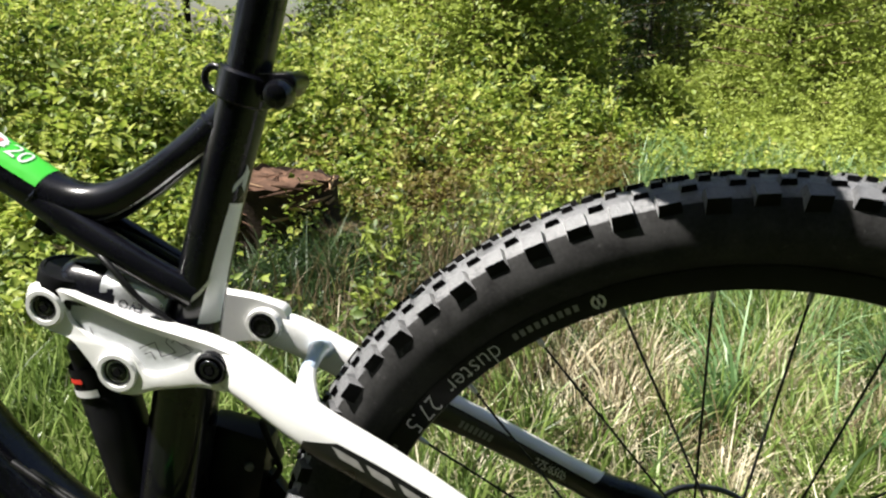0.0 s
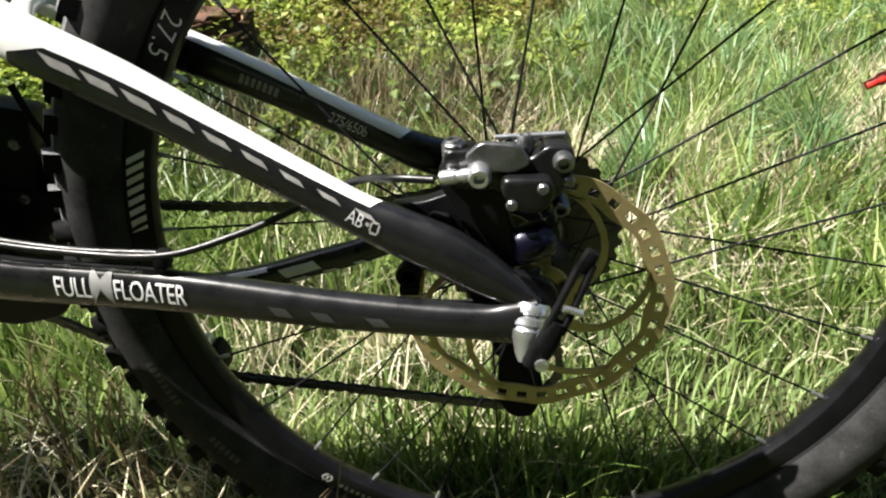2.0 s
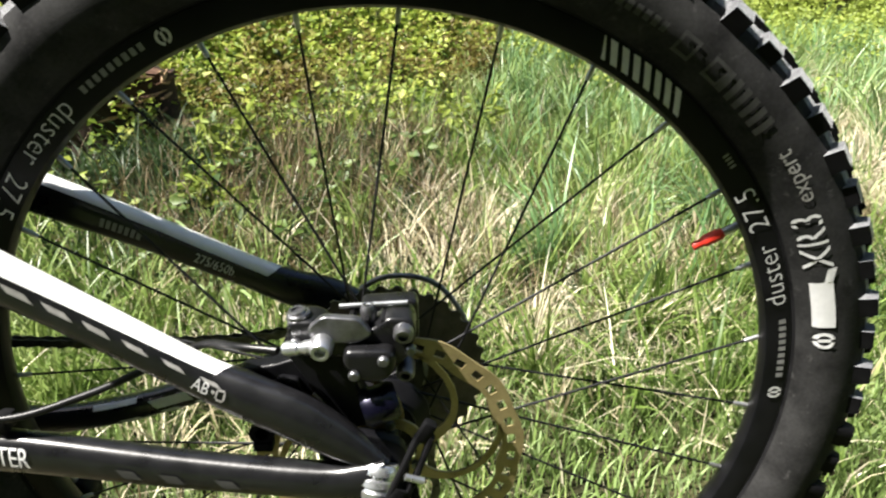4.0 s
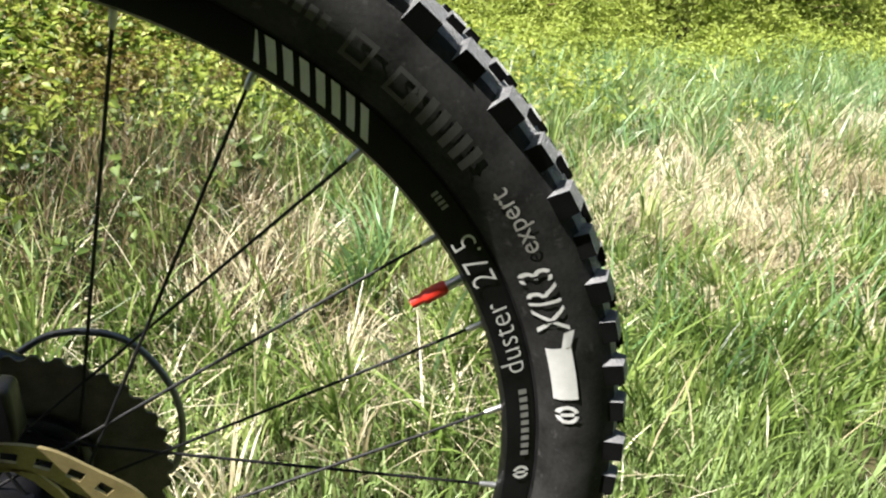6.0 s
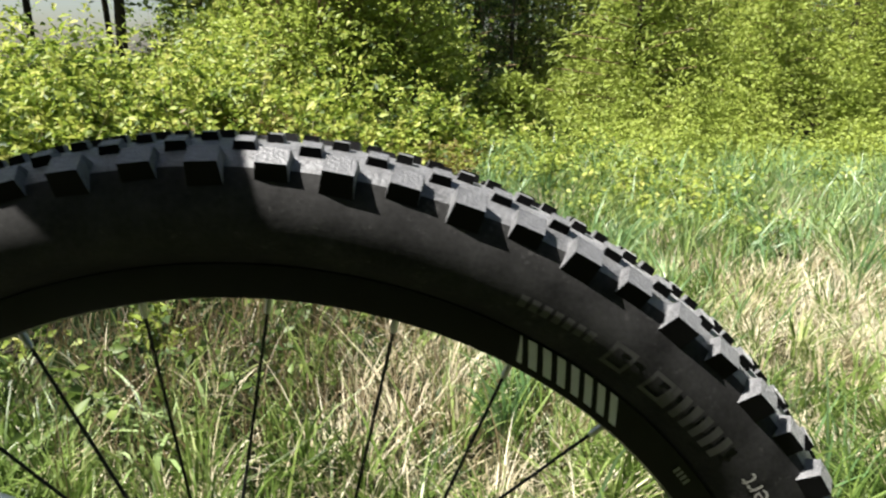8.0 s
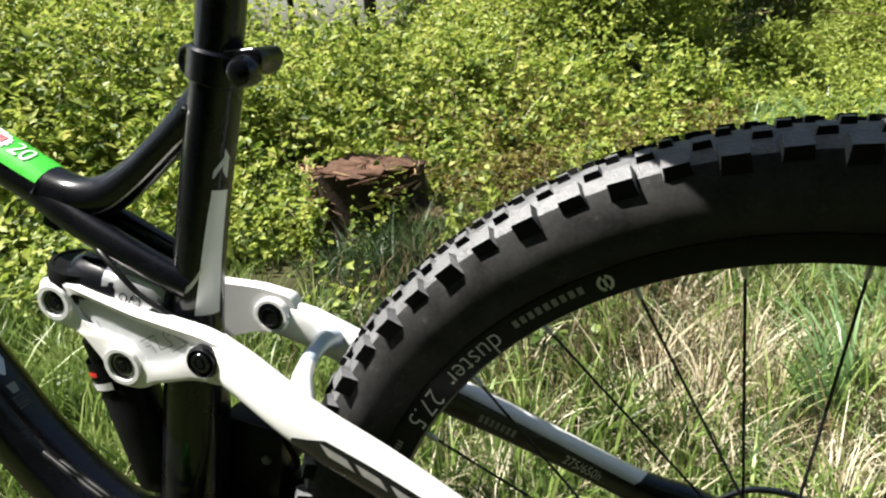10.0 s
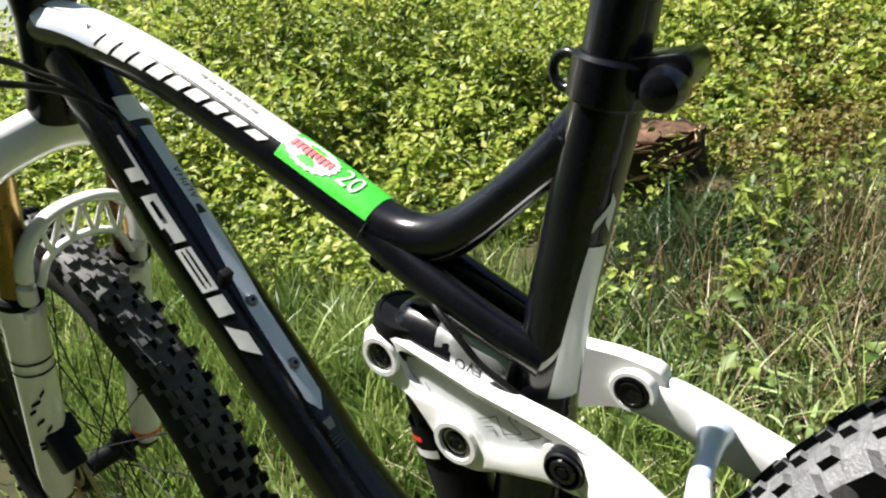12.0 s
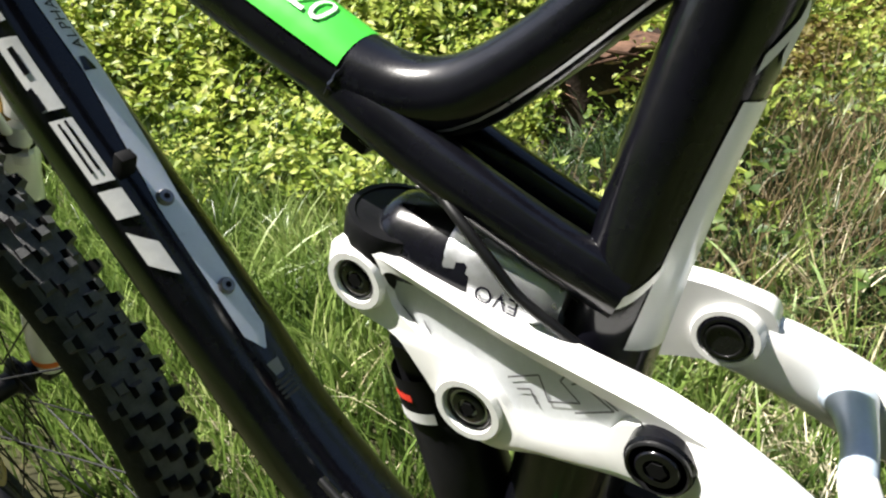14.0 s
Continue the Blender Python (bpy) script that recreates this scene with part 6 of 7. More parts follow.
h = rng.uniform(0.10, 0.34, len(x))
blades("dead_stems", np.stack([x, y, ground_z(x, y)], 1), h, np.full(len(x), 0.0030), rng.normal(size=(len(x), 2)) * 0.07, rng.uniform(0, 0.9, len(x)), M_DEADSTEM, "brown dead stems among dark green weeds", "weeds", 4)

# brown stems standing in the open grass
x, y = scatter(2600, -0.55, 0.75, 0.75, 2.1)
ok = (rng.uniform(size=2600) < np.clip(0.75 - 0.5 * (x - 0.1), 0.2, 1)) & off_stump(x, y, 0.3)
x, y = x[ok], y[ok]
h = rng.uniform(0.07, 0.22, len(x))
blades("brown_stems", np.stack([x, y, ground_z(x, y)], 1), h, np.full(len(x), 0.0034), rng.normal(size=(len(x), 2)) * 0.06, rng.uniform(0, 1.0, len(x)), M_DEADSTEM, "brown dry stems among the grass", "grass", 4)
# blades that hide the foot of the rear wheel
k = 1700
bx, by = rng.uniform(-0.34, 0.34, k), rng.choice([-1.0, 1.0], k, p=[0.45, 0.55]) * rng.uniform(0.042, 0.17, k)
h = rng.uniform(0.07, 0.19, k) * (1 - 0.45 * np.abs(bx) / 0.34)
blades("foot_grass", np.stack([bx, by, ground_z(bx, by) - 0.01], 1), h, np.full(k, 0.0042), rng.normal(size=(k, 2)) * 0.03, rng.uniform(0, 0.7, k), M_RICH, "green grass at the foot of the rear wheel", "grass", 4)
# dry weeds in front of the rear wheel
k = 1300
bx, by = rng.uniform(-0.85, -0.12, k), rng.uniform(-0.26, 0.24, k)
ok = (np.abs(by) > 0.045) & ((by < 0) | (rng.uniform(size=k) < dry_front(bx, by)))
bx, by = bx[ok], by[ok]
k = len(bx)
h = rng.uniform(0.05, 0.22, k)
ln = rng.normal(size=(k, 2)) * 0.05
blades("dry_weeds", np.stack([bx, by, ground_z(bx, by)], 1), h, np.full(k, 0.0030), ln, rng.uniform(0, 0.5, k), M_DEADSTEM, "brown dry weeds beside the rear tyre", "weeds", 4)

k = 1200
bx, by = rng.uniform(-0.85, 0.05, k), rng.uniform(-0.24, 0.10, k)
ok = rng.uniform(size=k) < np.clip(-bx * 1.6, 0.05, 1)
bx, by = bx[ok], by[ok]
h = rng.uniform(0.03, 0.13, len(bx))
blades("dry_litter", np.stack([bx, by, ground_z(bx, by)], 1), h, np.full(len(bx), 0.0034), rng.normal(size=(len(bx), 2)) * 0.07, rng.uniform(0, 1.2, len(bx)), M_STRAW, "straw-coloured dry grass in front of the tyre", "grass", 4)

def sprig(x, y, h):
    """A dead stalk with a few curled seed heads."""
    th = tagged(new("dry_sprig"), "pale dead stalk with curled pinkish seed heads", "plant")
    th.location = (x, y, float(ground_z(np.array(x), np.array(y))))
    part("stalk", pipe([(0, 0, -0.01), (0.003, -0.002, h * 0.45), (-0.002, 0, h * 0.75), (0.008, 0.002, h)], 0.0011, 5, 6), M_STRAW, th)
    r = random.Random(12)
    for dx, z in ((-0.006, 0.50), (0.005, 0.57), (-0.010, 0.62), (0.008, 0.66), (0.001, 0.44), (-0.013, 0.54)):
        p = Vector((0.001, 0, h * (z - 0.08)))
        q = Vector((dx, r.uniform(-0.005, 0.005), h * z))
        part("side_stalk", pipe([p, p.lerp(q, 0.5) + Vector((dx * 0.3, 0, 0)), q], 0.0008, 3, 5), M_STRAW, th)
        part("seed_head", turned([(0.0006, 0), (0.0030, 0.3), (0.0036, 0.55), (0.0022, 0.85), (0.0004, 1)], q, q + Vector((dx * 0.5, r.uniform(-0.004, 0.004), 0.011)), 8), M_SEED, th)
    return th


sprig(-0.318, -0.125, 0.20)

# ---- thicket of brambles ----
def sprays(centres, radius, per, flat=0.25):
    """Leaf places in small flat fans round each centre."""
    n = len(centres)
    a = rng.uniform(0, 2 * np.pi, (n, 1)) + rng.normal(size=(n, per)) * 1.0
    q = np.sqrt(rng.uniform(0.02, 1, (n, per))) * np.asarray(radius).reshape(-1, 1)
    tilt = rng.normal(size=(n, 2)) * 0.35
    dx, dy = np.cos(a) * q, np.sin(a) * q
    dz = dx * tilt[:, :1] + dy * tilt[:, 1:] - 0.3 * q + rng.normal(size=(n, per)) * flat * np.asarray(radius).reshape(-1, 1) * 0.5
    return (centres[:, None] + np.stack([dx, dy, dz], -1)).reshape(-1, 3)


def shrubs(name, k, box, tall, leaf, material, label, near=0.0, far=3.2, twigs=5, per=11, seed=31, bushy=0.26, gap=-0.10, fans=3, wide=0.055):
    """Bushes of arching twigs with flat fans of leaves; they gather in clumps and leave gaps. Returns roots and heights."""
    x, y = scatter(k, *box)
    d = behind(x, y)
    w = waves(x, y, seed, size=0.11)
    ok = (d > near) & (d < far) & off_stump(x, y, 0.24) & ~hollow(x, y) & (rng.uniform(size=len(x)) > 0.8 * dim_here(x, y)) & (w > gap)
    x, y, d, w = x[ok], y[ok], d[ok], w[ok]
    h = tall(x, y, d) * (0.72 + 0.30 * waves(x, y, seed + 1, size=0.3) + 0.70 * np.clip(w, -0.5, 0.6)) * rng.uniform(0.6, 1.2, len(x))
    h = np.maximum(h, 0.06)
    n = len(x)
    a = rng.uniform(0, 2 * np.pi, (n, twigs))
    out = rng.uniform(0.25, 1.0, (n, twigs)) * (bushy * np.minimum(h, 0.9) + 0.03)[:, None]
    top = h[:, None] * rng.uniform(0.5, 1.0, (n, twigs))
    t = np.clip(np.linspace(0.45, 1.0, fans)[None, None] + rng.normal(size=(n, twigs, fans)) * 0.06, 0.1, 1.05)
    px = x[:, None, None] + (np.cos(a) * out)[..., None] * t ** 1.5
    py = y[:, None, None] + (np.sin(a) * out)[..., None] * t ** 1.5
    pz = ground_z(x, y)[:, None, None] + top[..., None] * t
    c = np.stack([px, py, pz], -1).reshape(-1, 3)
    at = sprays(c, wide * rng.uniform(0.6, 1.3, len(c)), per)
    size = rng.uniform(*leaf, len(at)) * np.repeat(0.75 + 0.5 * rng.uniform(size=n), twigs * fans * per)
    tagged(leaves(name, at, size, material, up=0.70, ratio=0.50), label, "shrubs", kind="stuff")
    return np.stack([x, y, h], 1)


def tall_left(x, y, d):
    rise = 0.26 + 0.74 * np.clip(d / 1.1, 0, 1) ** 0.9
    ht = np.interp(x, [-6, -3.2, -2.2, -1.5, -0.7, 0.0, 0.5, 1.2], [1.35, 1.15, 0.80, 0.70, 0.78, 0.72, 0.44, 0.28])
    return ht * rise


def tall_right(x, y, d):
    hollow = 1 - 0.85 * spot(x, y, 0.75, 6.0, 1.0)
    return (0.16 + 0.16 * np.clip(d, 0, 1.4) + 1.15 * np.clip(d - 1.1, 0, 2.2) * np.clip((x - 1.25) / 1.5, 0.0, 1.3)) * hollow


c1 = shrubs("bramble_thicket", 5600, (-5.5, 1.4, 0.7, 5.4), tall_left, (0.024, 0.066), M_LEAF, "yellow-green bramble thicket in sunlight", 0.0, 3.0, 6, 8, gap=0.05, wide=0.085)
shrubs("thicket_front", 1500, (-3.0, 1.6, 0.9, 3.6), lambda x, y, d: 0.13 + 0.10 * d, (0.016, 0.032), M_LEAF, "low shoots in front of the brambles", -0.28, 0.5, 4, 6, 71, 0.5, fans=2, wide=0.04)
shrubs("low_brush", 7000, (0.7, 9.0, 2.8, 9.5), tall_right, (0.026, 0.052), M_NEEDLE, "light-green brush rising along the clearing", 0.0, 4.6, 5, 6, 81, 0.25, -0.3, wide=0.075)
shrubs("back_brush", 3600, (-9.0, 0.5, 2.5, 9.0), lambda x, y, d: np.interp(np.degrees(np.arctan2(-x, y)), [2, 8, 13, 20, 24, 33, 38, 60], [1.1, 1.25, 1.2, 0.90, 0.55, 0.55, 1.5, 1.8]), (0.035, 0.070), M_LEAF, "bushes behind the thicket", 2.4, 7.0, 6, 7, 91, 0.3, -0.05, 4, 0.10)
shrubs("rusty_shrubs", 230, (-0.95, 0.35, 2.1, 3.5), lambda x, y, d: 0.20 + 0.22 * np.clip(d + 0.5, 0, 1), (0.018, 0.036), M_REDLEAF, "reddish brown shoots before the brambles", -0.5, 0.8, 5, 7, 77, 0.4, -0.4, fans=3, wide=0.05)
# weeds before the brambles, with the shade there put into their leaf colour
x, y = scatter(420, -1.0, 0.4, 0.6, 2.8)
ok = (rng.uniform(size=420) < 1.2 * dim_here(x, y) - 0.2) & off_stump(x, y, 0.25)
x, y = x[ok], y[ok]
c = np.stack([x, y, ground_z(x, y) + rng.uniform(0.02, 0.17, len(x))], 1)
tagged(leaves("shade_weeds", sprays(c, rng.uniform(0.035, 0.065, len(c)), 8), rng.uniform(0.018, 0.045, len(c) * 8), M_SHADELEAF, up=0.9), "leafy weeds before the brambles, leaves coloured dark for shade", "weeds", kind="stuff")
# low creeping leaves in the grass before the thicket
x, y = scatter(5200, -2.2, 2.4, 0.9, 3.4)
d = behind(x, y)
ok = (d > -1.1) & (d < 0.15) & (waves(x, y, 51, size=0.28) + 0.5 * d > -0.25) & off_stump(x, y, 0.2) & ~hollow(x, y) & (rng.uniform(size=len(x)) > 0.70 * dim_here(x, y)) & ~((x > 0.7) & (y < 1.6))
x, y, d = x[ok], y[ok], d[ok]
cc = np.stack([x, y, ground_z(x, y) + rng.uniform(0.03, 0.20, len(x)) * (1.1 + 0.6 * d)], 1)
at = np.repeat(cc, 9, 0) + rng.normal(size=(len(cc) * 9, 3)) * np.array([0.045, 0.045, 0.03])
at[:, 2] = np.maximum(at[:, 2], ground_z(at[:, 0], at[:, 1]) + 0.01)
tagged(leaves("creeping_leaves", at, rng.uniform(0.018, 0.045, len(at)), M_LEAF), "low leafy weeds among the grass", "weeds", kind="stuff")
# shoots that stand out of the thicket
pick = c1[rng.choice(len(c1), 520, replace=False)]
sh, per = [], 18
for q in pick:
    hgt, ax, ay = q[2] * rng.uniform(1.0, 1.45), rng.normal() * 0.16, rng.normal() * 0.16
    for t in np.linspace(0.35, 1, per):
        sh.append((q[0] + ax * t * t + rng.normal() * 0.020, q[1] + ay * t * t + rng.normal() * 0.020, hgt * t))
sh = np.array(sh)
tagged(leaves("bramble_shoots", sh, rng.uniform(0.020, 0.050, len(sh)), M_LEAF, up=0.3), "upright leafy shoots of the thicket", "shrubs", kind="stuff")


def stems(name, k, lo, hi, width, sway, droop, material, label):
    q = c1[rng.choice(len(c1), k, replace=False)]
    blades(name, np.stack([q[:, 0], q[:, 1], ground_z(q[:, 0], q[:, 1])], 1), np.maximum(q[:, 2], 0.2) * rng.uniform(lo, hi, k), np.full(k, width), rng.normal(size=(k, 2)) * sway, rng.uniform(0, droop, k), material, label, "stems", 4)


stems("bramble_stems", 1500, 0.6, 1.15, 0.006, 0.20, 0.7, M_TWIG, "thin brown bramble stems")
stems("dry_stalks", 1500, 0.7, 1.25, 0.0045, 0.16, 0.9, M_STRAW, "pale dry stalks among the brambles")
q = c1[(c1[:, 0] > -1.2) & (c1[:, 1] < 3.0)]
at = np.repeat(q[:200], 12, 0) * np.array([1, 1, 0.75]) + rng.normal(size=(len(q[:200]) * 12, 3)) * np.array([0.05, 0.05, 0.05])
tagged(leaves("red_leaves", at, rng.uniform(0.018, 0.038, len(at)), M_REDLEAF), "reddish and yellowed bramble leaves", "leaves", kind="stuff")

# ---- tree stump ----
def stump():
    st = tagged(new("tree_stump"), "low rotten tree stump with reddish splintered top", "stump")
    st.location = (*STUMP, float(ground_z(np.array(STUMP[0]), np.array(STUMP[1]))))
    r = random.Random(4)
    bm = bmesh.new()
    n, rings = 40, []
    rad = [0.205 + 0.028 * math.sin(3 * 2 * math.pi * i / n + 1) + r.uniform(-0.010, 0.010) for i in range(n)]
    for z, k in ((-0.05, 1.35), (0.03, 1.15), (0.10, 1.03), (0.18, 0.98), (0.25, 0.97), (0.285, 1.0)):
        rings.append([bm.verts.new((rad[i] * k * math.cos(2 * math.pi * i / n), rad[i] * k * math.sin(2 * math.pi * i / n), z + (r.uniform(-0.012, 0.020) if z > 0.27 else 0))) for i in range(n)])
    for a, b in zip(rings, rings[1:]):
        for i in range(n):
            bm.faces.new((a[i], a[(i + 1) % n], b[(i + 1) % n], b[i]))
    part("bark", bm, M_BARK, st, "dark crumbling bark")
    bm = bmesh.new()
    prev = None
    for k, z in ((0.96, 0.270), (0.8, 0.282), (0.55, 0.292), (0.25, 0.286), (0.05, 0.290)):
        ring = [bm.verts.new((rad[i] * k * math.cos(2 * math.pi * i / n), rad[i] * k * math.sin(2 * math.pi * i / n), z + r.uniform(-0.010, 0.012))) for i in range(n)]
        if prev:
            for i in range(n):
                bm.faces.new((prev[i], prev[(i + 1) % n], ring[(i + 1) % n], ring[i]))
        prev = ring
    bm.faces.new(prev)
    part("cut_face", bm, M_CUT, st, "weathered reddish wood")
    for i in range(52):
        a = r.uniform(-3.0, 0.4)
        q = r.uniform(0.185, 0.228)
        z = r.uniform(0.255, 0.305) if i % 3 else r.uniform(0.17, 0.24)
        t = Vector((math.cos(a + 1.57 + r.uniform(-0.4, 0.4)), math.sin(a + 1.57), r.uniform(-0.25, 0.25)))
        c = Vector((q * math.cos(a), q * math.sin(a), z))
        ln = r.uniform(0.03, 0.10)
        part("splinter", turned([(0.002, 0), (r.uniform(0.005, 0.011), 0.4), (0.001, 1)], c - t * ln, c + t * ln, 6), M_TAN if i % 2 else M_CUT, st)
    return st


stump()
# dark soil sheet that stands in for the shade beside the stump
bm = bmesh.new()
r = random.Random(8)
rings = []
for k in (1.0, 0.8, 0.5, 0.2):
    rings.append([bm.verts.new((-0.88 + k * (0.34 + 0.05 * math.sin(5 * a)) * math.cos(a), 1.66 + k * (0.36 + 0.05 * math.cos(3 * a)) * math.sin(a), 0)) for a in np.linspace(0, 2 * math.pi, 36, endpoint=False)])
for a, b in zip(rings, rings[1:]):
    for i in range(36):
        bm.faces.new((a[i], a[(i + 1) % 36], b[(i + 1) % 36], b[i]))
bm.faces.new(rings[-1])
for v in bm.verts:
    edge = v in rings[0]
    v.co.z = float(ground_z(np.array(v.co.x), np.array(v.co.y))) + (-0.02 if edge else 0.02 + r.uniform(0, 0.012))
tagged(part("shade_sheet", bm, M_SHADESOIL), "soil sheet coloured dark for the shade beside the rotten stump", "soil", kind="structure")
# drooping dead grass, and a tuft darkened for the hollow's shade beside the stump
k = 850
a = rng.uniform(0, 2 * np.pi, k)
bx, by = -0.80 + rng.normal(size=k) * 0.10, 1.62 + rng.normal(size=k) * 0.11
h = rng.uniform(0.10, 0.30, k)
blades("sedge_tuft", np.stack([bx, by, ground_z(bx, by)], 1), h, np.full(k, 0.0045), (h * rng.uniform(0.2, 0.9, k))[:, None] * np.stack([np.cos(a), np.sin(a)], 1), rng.uniform(0.3, 1.3, k), M_SHADESEDGE, "sedge tuft beside the stump, coloured dark for the shade there", "grass", 4)
k = 120
a = rng.normal(size=k) * 0.7 + 0.2
bx, by = -0.90 + rng.normal(size=k) * 0.03, 1.86 + rng.normal(size=k) * 0.05
h = rng.uniform(0.12, 0.26, k)
blades("dead_grass", np.stack([bx, by, ground_z(bx, by) + 0.12], 1), h * 0.4, np.full(k, 0.003), h[:, None] * np.stack([np.cos(a), np.sin(a) * 0.6], 1), np.full(k, 2.0), M_DEADSTEM, "brown dead grass hanging from the stump", "grass", 4)


k = 1100
a, q = rng.uniform(-3.0, -0.5, k), rng.uniform(0.21, 0.29, k)
at = np.stack([STUMP[0] + q * np.cos(a), STUMP[1] + q * np.sin(a), rng.uniform(0.02, 0.28, k) * (1.15 - 1.4 * (q - 0.21) / 0.1)], 1)
at = at[waves(at[:, 0], at[:, 1], 17, size=0.05) > -0.1]
tagged(leaves("stump_ivy", at, rng.uniform(0.018, 0.04, len(at)), M_LEAF), "bramble leaves climbing over the stump", "leaves", kind="stuff")


def weed(x, y, n, size, height, name, label, material):
    """A broad-leaved plant: a few stems with leaves in whorls."""
    th = tagged(new(name), label, "plant")
    th.location = (x, y, float(ground_z(np.array(x), np.array(y))))
    pts = []
    for i in range(n):
        a, hgt = rng.uniform(0, 6.28), rng.uniform(0.5, 1) * height
        tipx, tipy = 0.35 * height * math.cos(a), 0.35 * height * math.sin(a)
        part("stalk", pipe([(0, 0, -0.01), (tipx * 0.4, tipy * 0.4, hgt * 0.6), (tipx, tipy, hgt)], 0.0016, 4, 6), M_NEEDLE, th)
        for j in range(9):
            t = 0.25 + 0.75 * j / 8
            pts += [(tipx * t + rng.normal() * 0.012, tipy * t + rng.normal() * 0.012, hgt * t) for _ in range(3)]
    pts = np.array(pts)
    leaves("leaves", pts, rng.uniform(0.6, 1.2, len(pts)) * size, material, "", th, 0.3, 0.36)


for x, y, n, s, h in ((-0.62, 1.66, 6, 0.055, 0.24), (-0.56, 1.24, 4, 0.052, 0.18), (0.15, 1.9, 5, 0.05, 0.24), (-1.5, 1.25, 5, 0.05, 0.2)):
    weed(x, y, n, s, h, "leafy_weed", "bright green leafy weed in the grass", M_NEEDLE)
# arching broad grass beside the path of the rear wheel
k = 46
a = rng.uniform(0, 2 * np.pi, k)
bx, by = -0.445 + rng.normal(size=k) * 0.05, 0.84 + rng.normal(size=k) * 0.06
h = rng.uniform(0.12, 0.22, k)
blades("broad_grass", np.stack([bx, by, ground_z(bx, by)], 1), h, np.full(k, 0.013), (h * rng.uniform(0.3, 0.9, k))[:, None] * np.stack([np.cos(a), np.sin(a)], 1), rng.uniform(0.6, 1.4, k), M_GRASS, "arching broad-bladed grass", "grass", 5)

# ---- trees ----
def trunk_mesh(h, r0, r, lean, limbs):
    t = Tube([(0, 0, -0.3, r0 * 1.25, r0 * 1.25), (lean * 0.1, 0, h * 0.15, r0, r0), (lean * 0.5, 0.05, h * 0.55, r0 * 0.75, r0 * 0.75), (lean, 0, h, r0 * 0.25, r0 * 0.25)], 5)
    bms = [t.mesh(12)]
    tips = []
    for i in range(limbs):
        z = h * r.uniform(0.18, 0.92)
        a = r.uniform(0, 6.28)
        ln = r.uniform(0.12, 0.24) * h * (1.15 - z / h)
        b0 = Vector((lean * (z / h) ** 1.3, 0, z))
        e = b0 + Vector((math.cos(a) * ln, math.sin(a) * ln, ln * r.uniform(0.1, 0.6)))
        bms.append(pipe([b0, b0.lerp(e, 0.5) + Vector((0, 0, ln * 0.06)), e], r0 * 0.18, 3, 6))
        tips += [b0.lerp(e, 0.45), b0.lerp(e, 0.75), e]
    return merged(*bms), tips


def broadleaf(seed, h, r0, bark, lean, crown_from):
    r = random.Random(seed)
    tr = tagged(new("forest_tree"), "slender forest tree with light green leaves", "tree", "trees at the edge of the clearing")
    bm, tips = trunk_mesh(h, r0, r, lean, 26)
    part("trunk", bm, bark, tr)
    tips = [t for t in tips if t.z > crown_from]
    at = np.repeat(np.array([tuple(t) for t in tips]), 100, 0)
    at = at + rng.normal(size=at.shape) * np.array([0.45, 0.45, 0.30])
    leaves("crown", at, rng.uniform(0.06, 0.13, len(at)), M_TREELEAF, "", tr)
    return tr


def conifer(seed, h, name="young_conifer", label="young bright green conifer at the clearing's edge", needles=None, wide=0.42):
    r = random.Random(seed)
    tr = tagged(new(name), label, "tree", "young conifers")
    t = Tube([(0, 0, -0.1, 0.03, 0.03), (0, 0, h * 0.5, 0.02, 0.02), (0, 0, h, 0.004, 0.004)], 4)
    part("trunk", t.mesh(8), M_TRUNK, tr)
    pts = []
    for i in range(46):
        z = h * (0.06 + 0.92 * i / 46)
        ln = wide * h * (1 - z / h) ** 0.8 + 0.06
        a = i * 2.4 + r.uniform(-0.3, 0.3)
        e = np.array([math.cos(a) * ln, math.sin(a) * ln, z + 0.12 * ln])
        for u in np.linspace(0.15, 1, 9):
            q = np.array([0, 0, z]) * (1 - u) + e * u
            pts += [q + rng.normal(size=3) * np.array([0.05, 0.05, 0.03]) * (1.1 + ln) for _ in range(9)]
        part("bough", pipe([(0, 0, z), tuple(e * 0.5 + np.array([0, 0, z]) * 0.5), tuple(e)], 0.004, 2, 4), M_TWIG, tr)
    pts = np.array(pts)
    leaves("needles", pts, rng.uniform(0.035, 0.075, len(pts)), needles or M_NEEDLE, "", tr, 0.4, 0.25)
    return tr


trees = [broadleaf(1, 9.5, 0.055, M_TRUNK, 0.5, 1.6), broadleaf(2, 11.0, 0.075, M_TRUNK, -0.3, 2.0), broadleaf(3, 8.5, 0.042, M_PALETRUNK, 0.2, 1.4)]
spots = [(-3.3, 7.6, 0), (-6.4, 8.4, 1), (-1.9, 9.8, 0), (-8.6, 6.6, 1), (-4.9, 11.5, 2), (-0.6, 10.6, 2), (0.9, 9.9, 2), (1.9, 12.2, 2), (3.2, 11.2, 2), (6.0, 13.2, 0), (8.8, 12.6, 2), (-10.6, 9.6, 0), (-2.6, 14.2, 1), (0.6, 15.0, 0), (3.6, 15.2, 1), (6.8, 16.4, 2), (10.6, 14.8, 0), (-13.5, 12.4, 1), (-11.0, 3.4, 0), (13.2, 10.2, 1), (-5.4, 18.6, 2), (2.0, 19.6, 1), (9.0, 20.4, 0)]
used = [False] * 3
for i, (x, y, k) in enumerate(spots):
    m = pose(x, y, 0, 0, 0, 67 * i)
    if used[k]:
        copy_thing(trees[k], m)
    else:
        trees[k].matrix_basis, used[k] = m, True
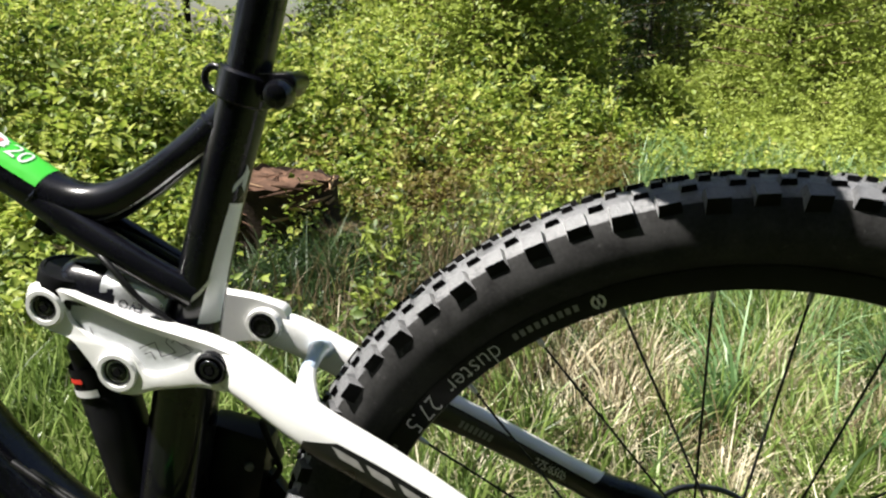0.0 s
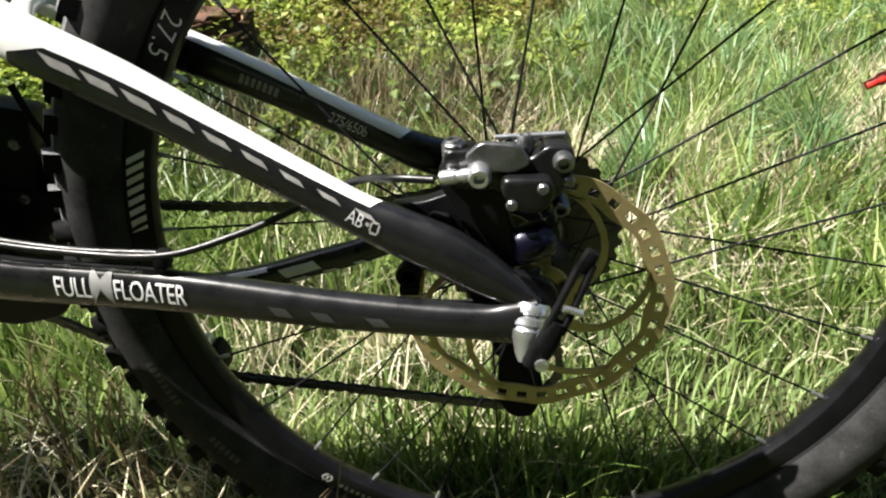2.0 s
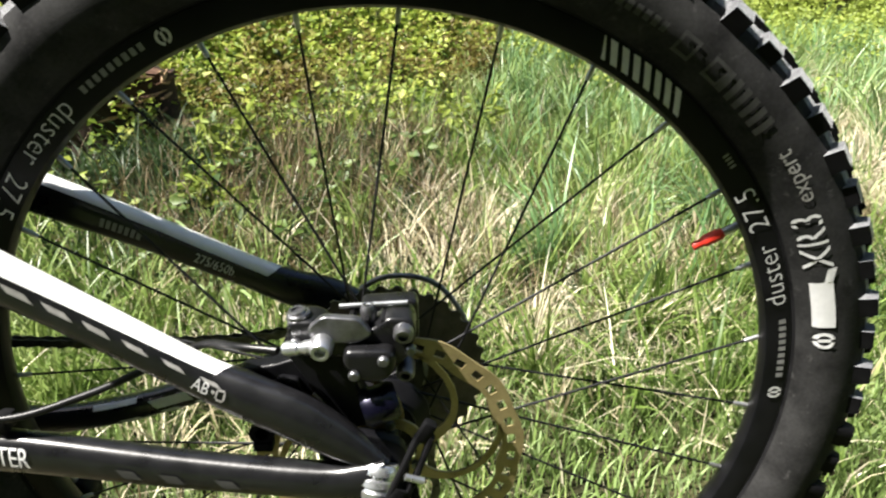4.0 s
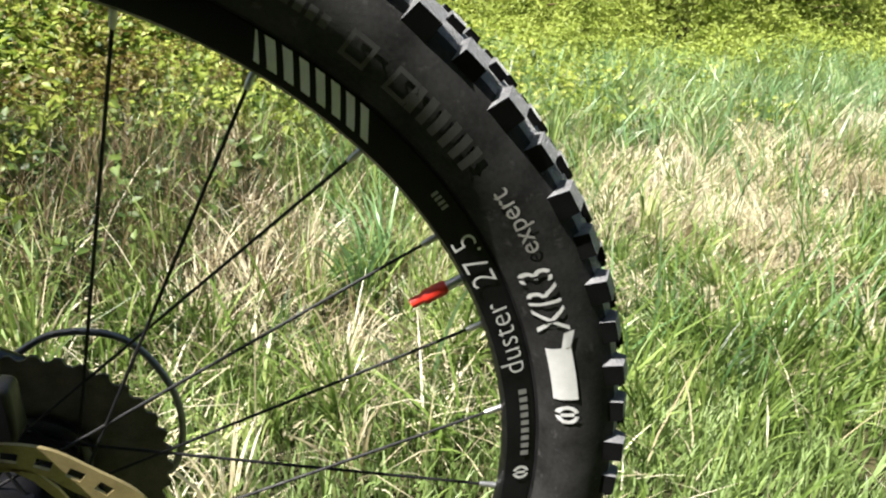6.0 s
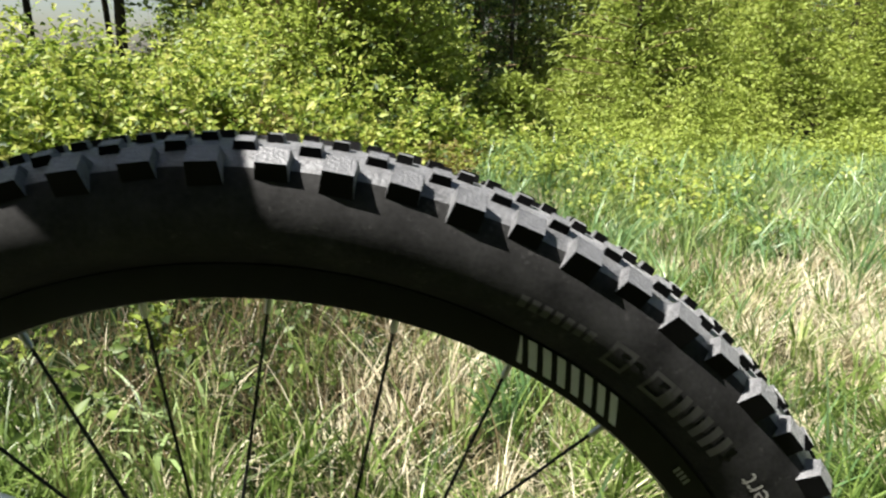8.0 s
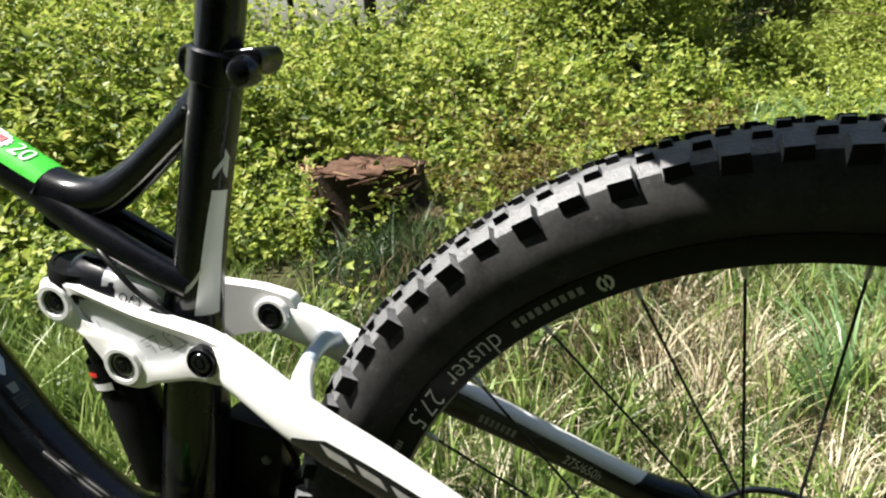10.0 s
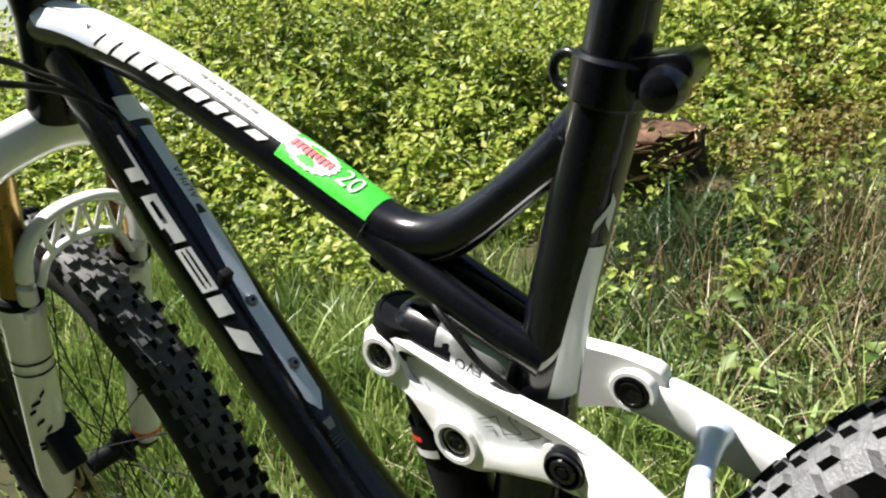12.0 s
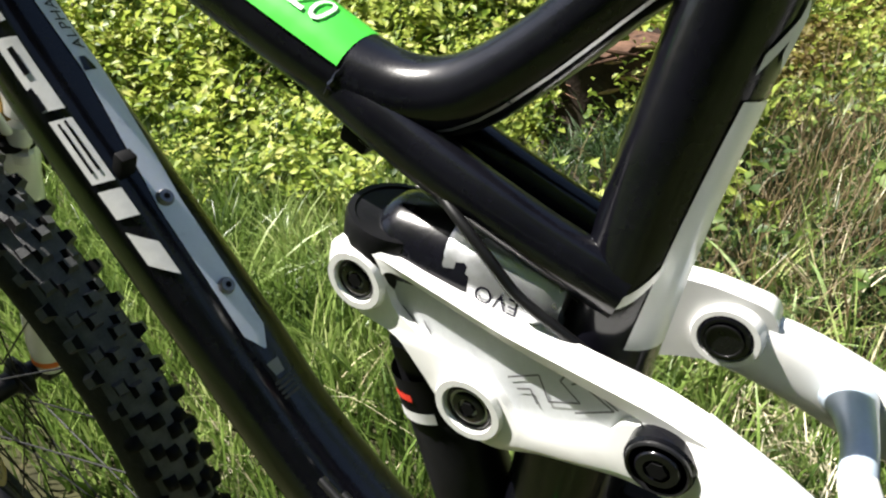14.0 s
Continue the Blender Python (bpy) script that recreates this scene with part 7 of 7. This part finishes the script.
for i, (az, dist, k) in enumerate(((33.3, 14.0, 1), (28.8, 13.0, 0), (23.6, 15.0, 0), (15.5, 14.0, 0), (9.5, 11.5, 1), (-0.6, 12.0, 2), (-4.6, 14.0, 0), (-8.0, 13.0, 1), (-12.9, 11.5, 2), (38.5, 12.0, 0), (44.0, 13.0, 1))):
    copy_thing(trees[k], pose(0.07 - dist * math.sin(radians(az)), -0.32 + dist * math.cos(radians(az)), 0, 0, 0, 97 * i))
pines = [conifer(11, 2.3), conifer(12, 1.4), conifer(14, 0.5)]
spots = [(3.3, 7.6, 0), (4.6, 7.0, 0), (5.8, 7.7, 0), (2.4, 8.4, 0), (7.4, 7.6, 0), (4.0, 9.0, 0), (0.75, 4.9, 2), (2.2, 6.6, 1), (6.6, 8.8, 0), (5.2, 6.3, 1), (3.4, 6.2, 1), (8.6, 8.8, 0), (7.0, 6.6, 1), (1.7, 9.4, 0)]
used = [False] * 3
for i, (x, y, k) in enumerate(spots):
    s = 1.0 + 0.6 * ((i * 7) % 10) / 10
    m = pose(x, y, 0, 0, 0, 51 * i) @ Matrix.Scale(s, 4)
    if used[k]:
        o = copy_thing(pines[k], pose(x, y, 0, 0, 0, 51 * i))
        o.scale = (s, s, s)
    else:
        pines[k].matrix_basis, used[k] = m, True
def sapling(seed, h):
    r = random.Random(seed)
    tr = tagged(new("sapling"), "young broadleaf tree with bright green leaves", "tree", "saplings behind the thicket")
    bm, tips = trunk_mesh(h, 0.018, r, 0.15, 34)
    part("trunk", bm, M_TWIG, tr)
    c = np.repeat(np.array([tuple(t) for t in tips]), 5, 0)
    at = sprays(c + rng.normal(size=c.shape) * np.array([0.12, 0.12, 0.08]), np.full(len(c), 0.10), 8)
    leaves("crown", at, rng.uniform(0.030, 0.062, len(at)), M_NEEDLE, "", tr, 0.9)
    return tr


young = [sapling(21, 2.6), sapling(22, 1.9)]
for i, (x, y, k) in enumerate([(-0.7, 4.7, 0), (-1.5, 6.2, 1), (-0.1, 5.0, 0), (-1.2, 7.6, 0), (-2.0, 7.2, 1), (-0.4, 4.9, 1), (-2.6, 8.4, 0), (-0.6, 8.0, 0), (1.9, 8.9, 0), (2.6, 8.2, 0), (-5.2, 6.4, 0), (-6.6, 6.8, 1), (-5.8, 7.8, 0), (-7.6, 6.0, 0), (3.4, 9.8, 0), (1.5, 11.5, 0), (-1.6, 10.5, 0), (0.2, 11.0, 0), (-5.0, 5.2, 1), (-6.2, 5.0, 1), (-0.55, 5.4, 1), (-1.0, 5.3, 0), (-1.35, 5.8, 1), (0.05, 6.0, 1)]):
    if i in (0, 1):
        young[k].matrix_basis = pose(x, y, 0, 0, 0, 40 * i)
    else:
        copy_thing(young[k], pose(x, y, 0, 0, 0, 40 * i))
# spruces of the wood, whose shade is put into the needle colour
spruce = conifer(13, 3.4, "dark_spruce", "spruce of the wood, needles coloured dark for shade", M_SPRUCE, 0.26)
for i, (x, y) in enumerate(((0.45, 7.6), (1.15, 8.2), (-0.2, 8.8), (1.7, 10.2), (0.8, 9.6), (7.3, 9.6), (9.0, 10.4))):
    if i == 0:
        spruce.matrix_basis = pose(x, y, 0)
    else:
        copy_thing(spruce, pose(x, y, 0, 0, 0, 77 * i))
# undergrowth inside the wood
x, y = scatter(15000, -18, 18, 8.2, 26)
ok = (waves(x, y, 41, size=0.7) > -0.45) & ~((np.degrees(np.arctan2(x, y)) < -20) & (np.degrees(np.arctan2(x, y)) > -33) & (rng.uniform(size=len(x)) < 0.95))
x, y = x[ok], y[ok]
c = np.stack([x, y, rng.uniform(0.1, 3.6, len(x)) * (0.5 + 0.05 * y)], 1)
at = sprays(c, rng.uniform(0.22, 0.45, len(c)), 12)
at[:, 2] = np.maximum(at[:, 2], 0.02)
tagged(leaves("undergrowth", at, rng.uniform(0.07, 0.15, len(at)), M_TREELEAF, up=0.9), "shaded undergrowth inside the wood", "shrubs", kind="stuff")

# unseen wood added on the camera's side to block sky and darken reflections
spots = [(-7.5, -7.0, 1), (-3.9, -5.2, 0), (-2.4, -4.6, 2), (-0.9, -4.4, 2), (0.4, -4.9, 0), (1.5, -4.3, 2), (2.7, -4.7, 2), (4.0, -4.8, 1), (5.2, -6.2, 1), (7.6, -5.4, 0), (9.5, -2.0, 1), (10.5, 2.0, 0), (-3.6, -9.5, 1), (0.4, -9.8, 0), (4.4, -10.0, 1), (8.2, -8.6, 2), (-10.5, -8.5, 0)]
# four more unseen trees that shade the grass on that side
spots += [(-4.4, -4.0, 1), (-6.0, -4.3, 0), (-2.8, -4.1, 0), (-5.2, -5.4, 1)]
for i, (x, y, k) in enumerate(spots):
    copy_thing(trees[k], pose(x, y, 0, 0, 0, 83 * i + 20))
x, y = scatter(6500, -12, 12, -12, -3.4)
c = np.stack([x, y, rng.uniform(0.05, 4.2, len(x)) * np.clip((-y - 2.6) / 2.0, 0.3, 1)], 1)
at = np.repeat(c, 8, 0) + rng.normal(size=(len(c) * 8, 3)) * np.array([0.3, 0.3, 0.2])
at[:, 2] = np.maximum(at[:, 2], 0.02)
tagged(leaves("unseen_undergrowth", at, rng.uniform(0.12, 0.24, len(at)), M_TREELEAF), "unseen undergrowth added behind the camera to block sky", "shrubs", kind="stuff")
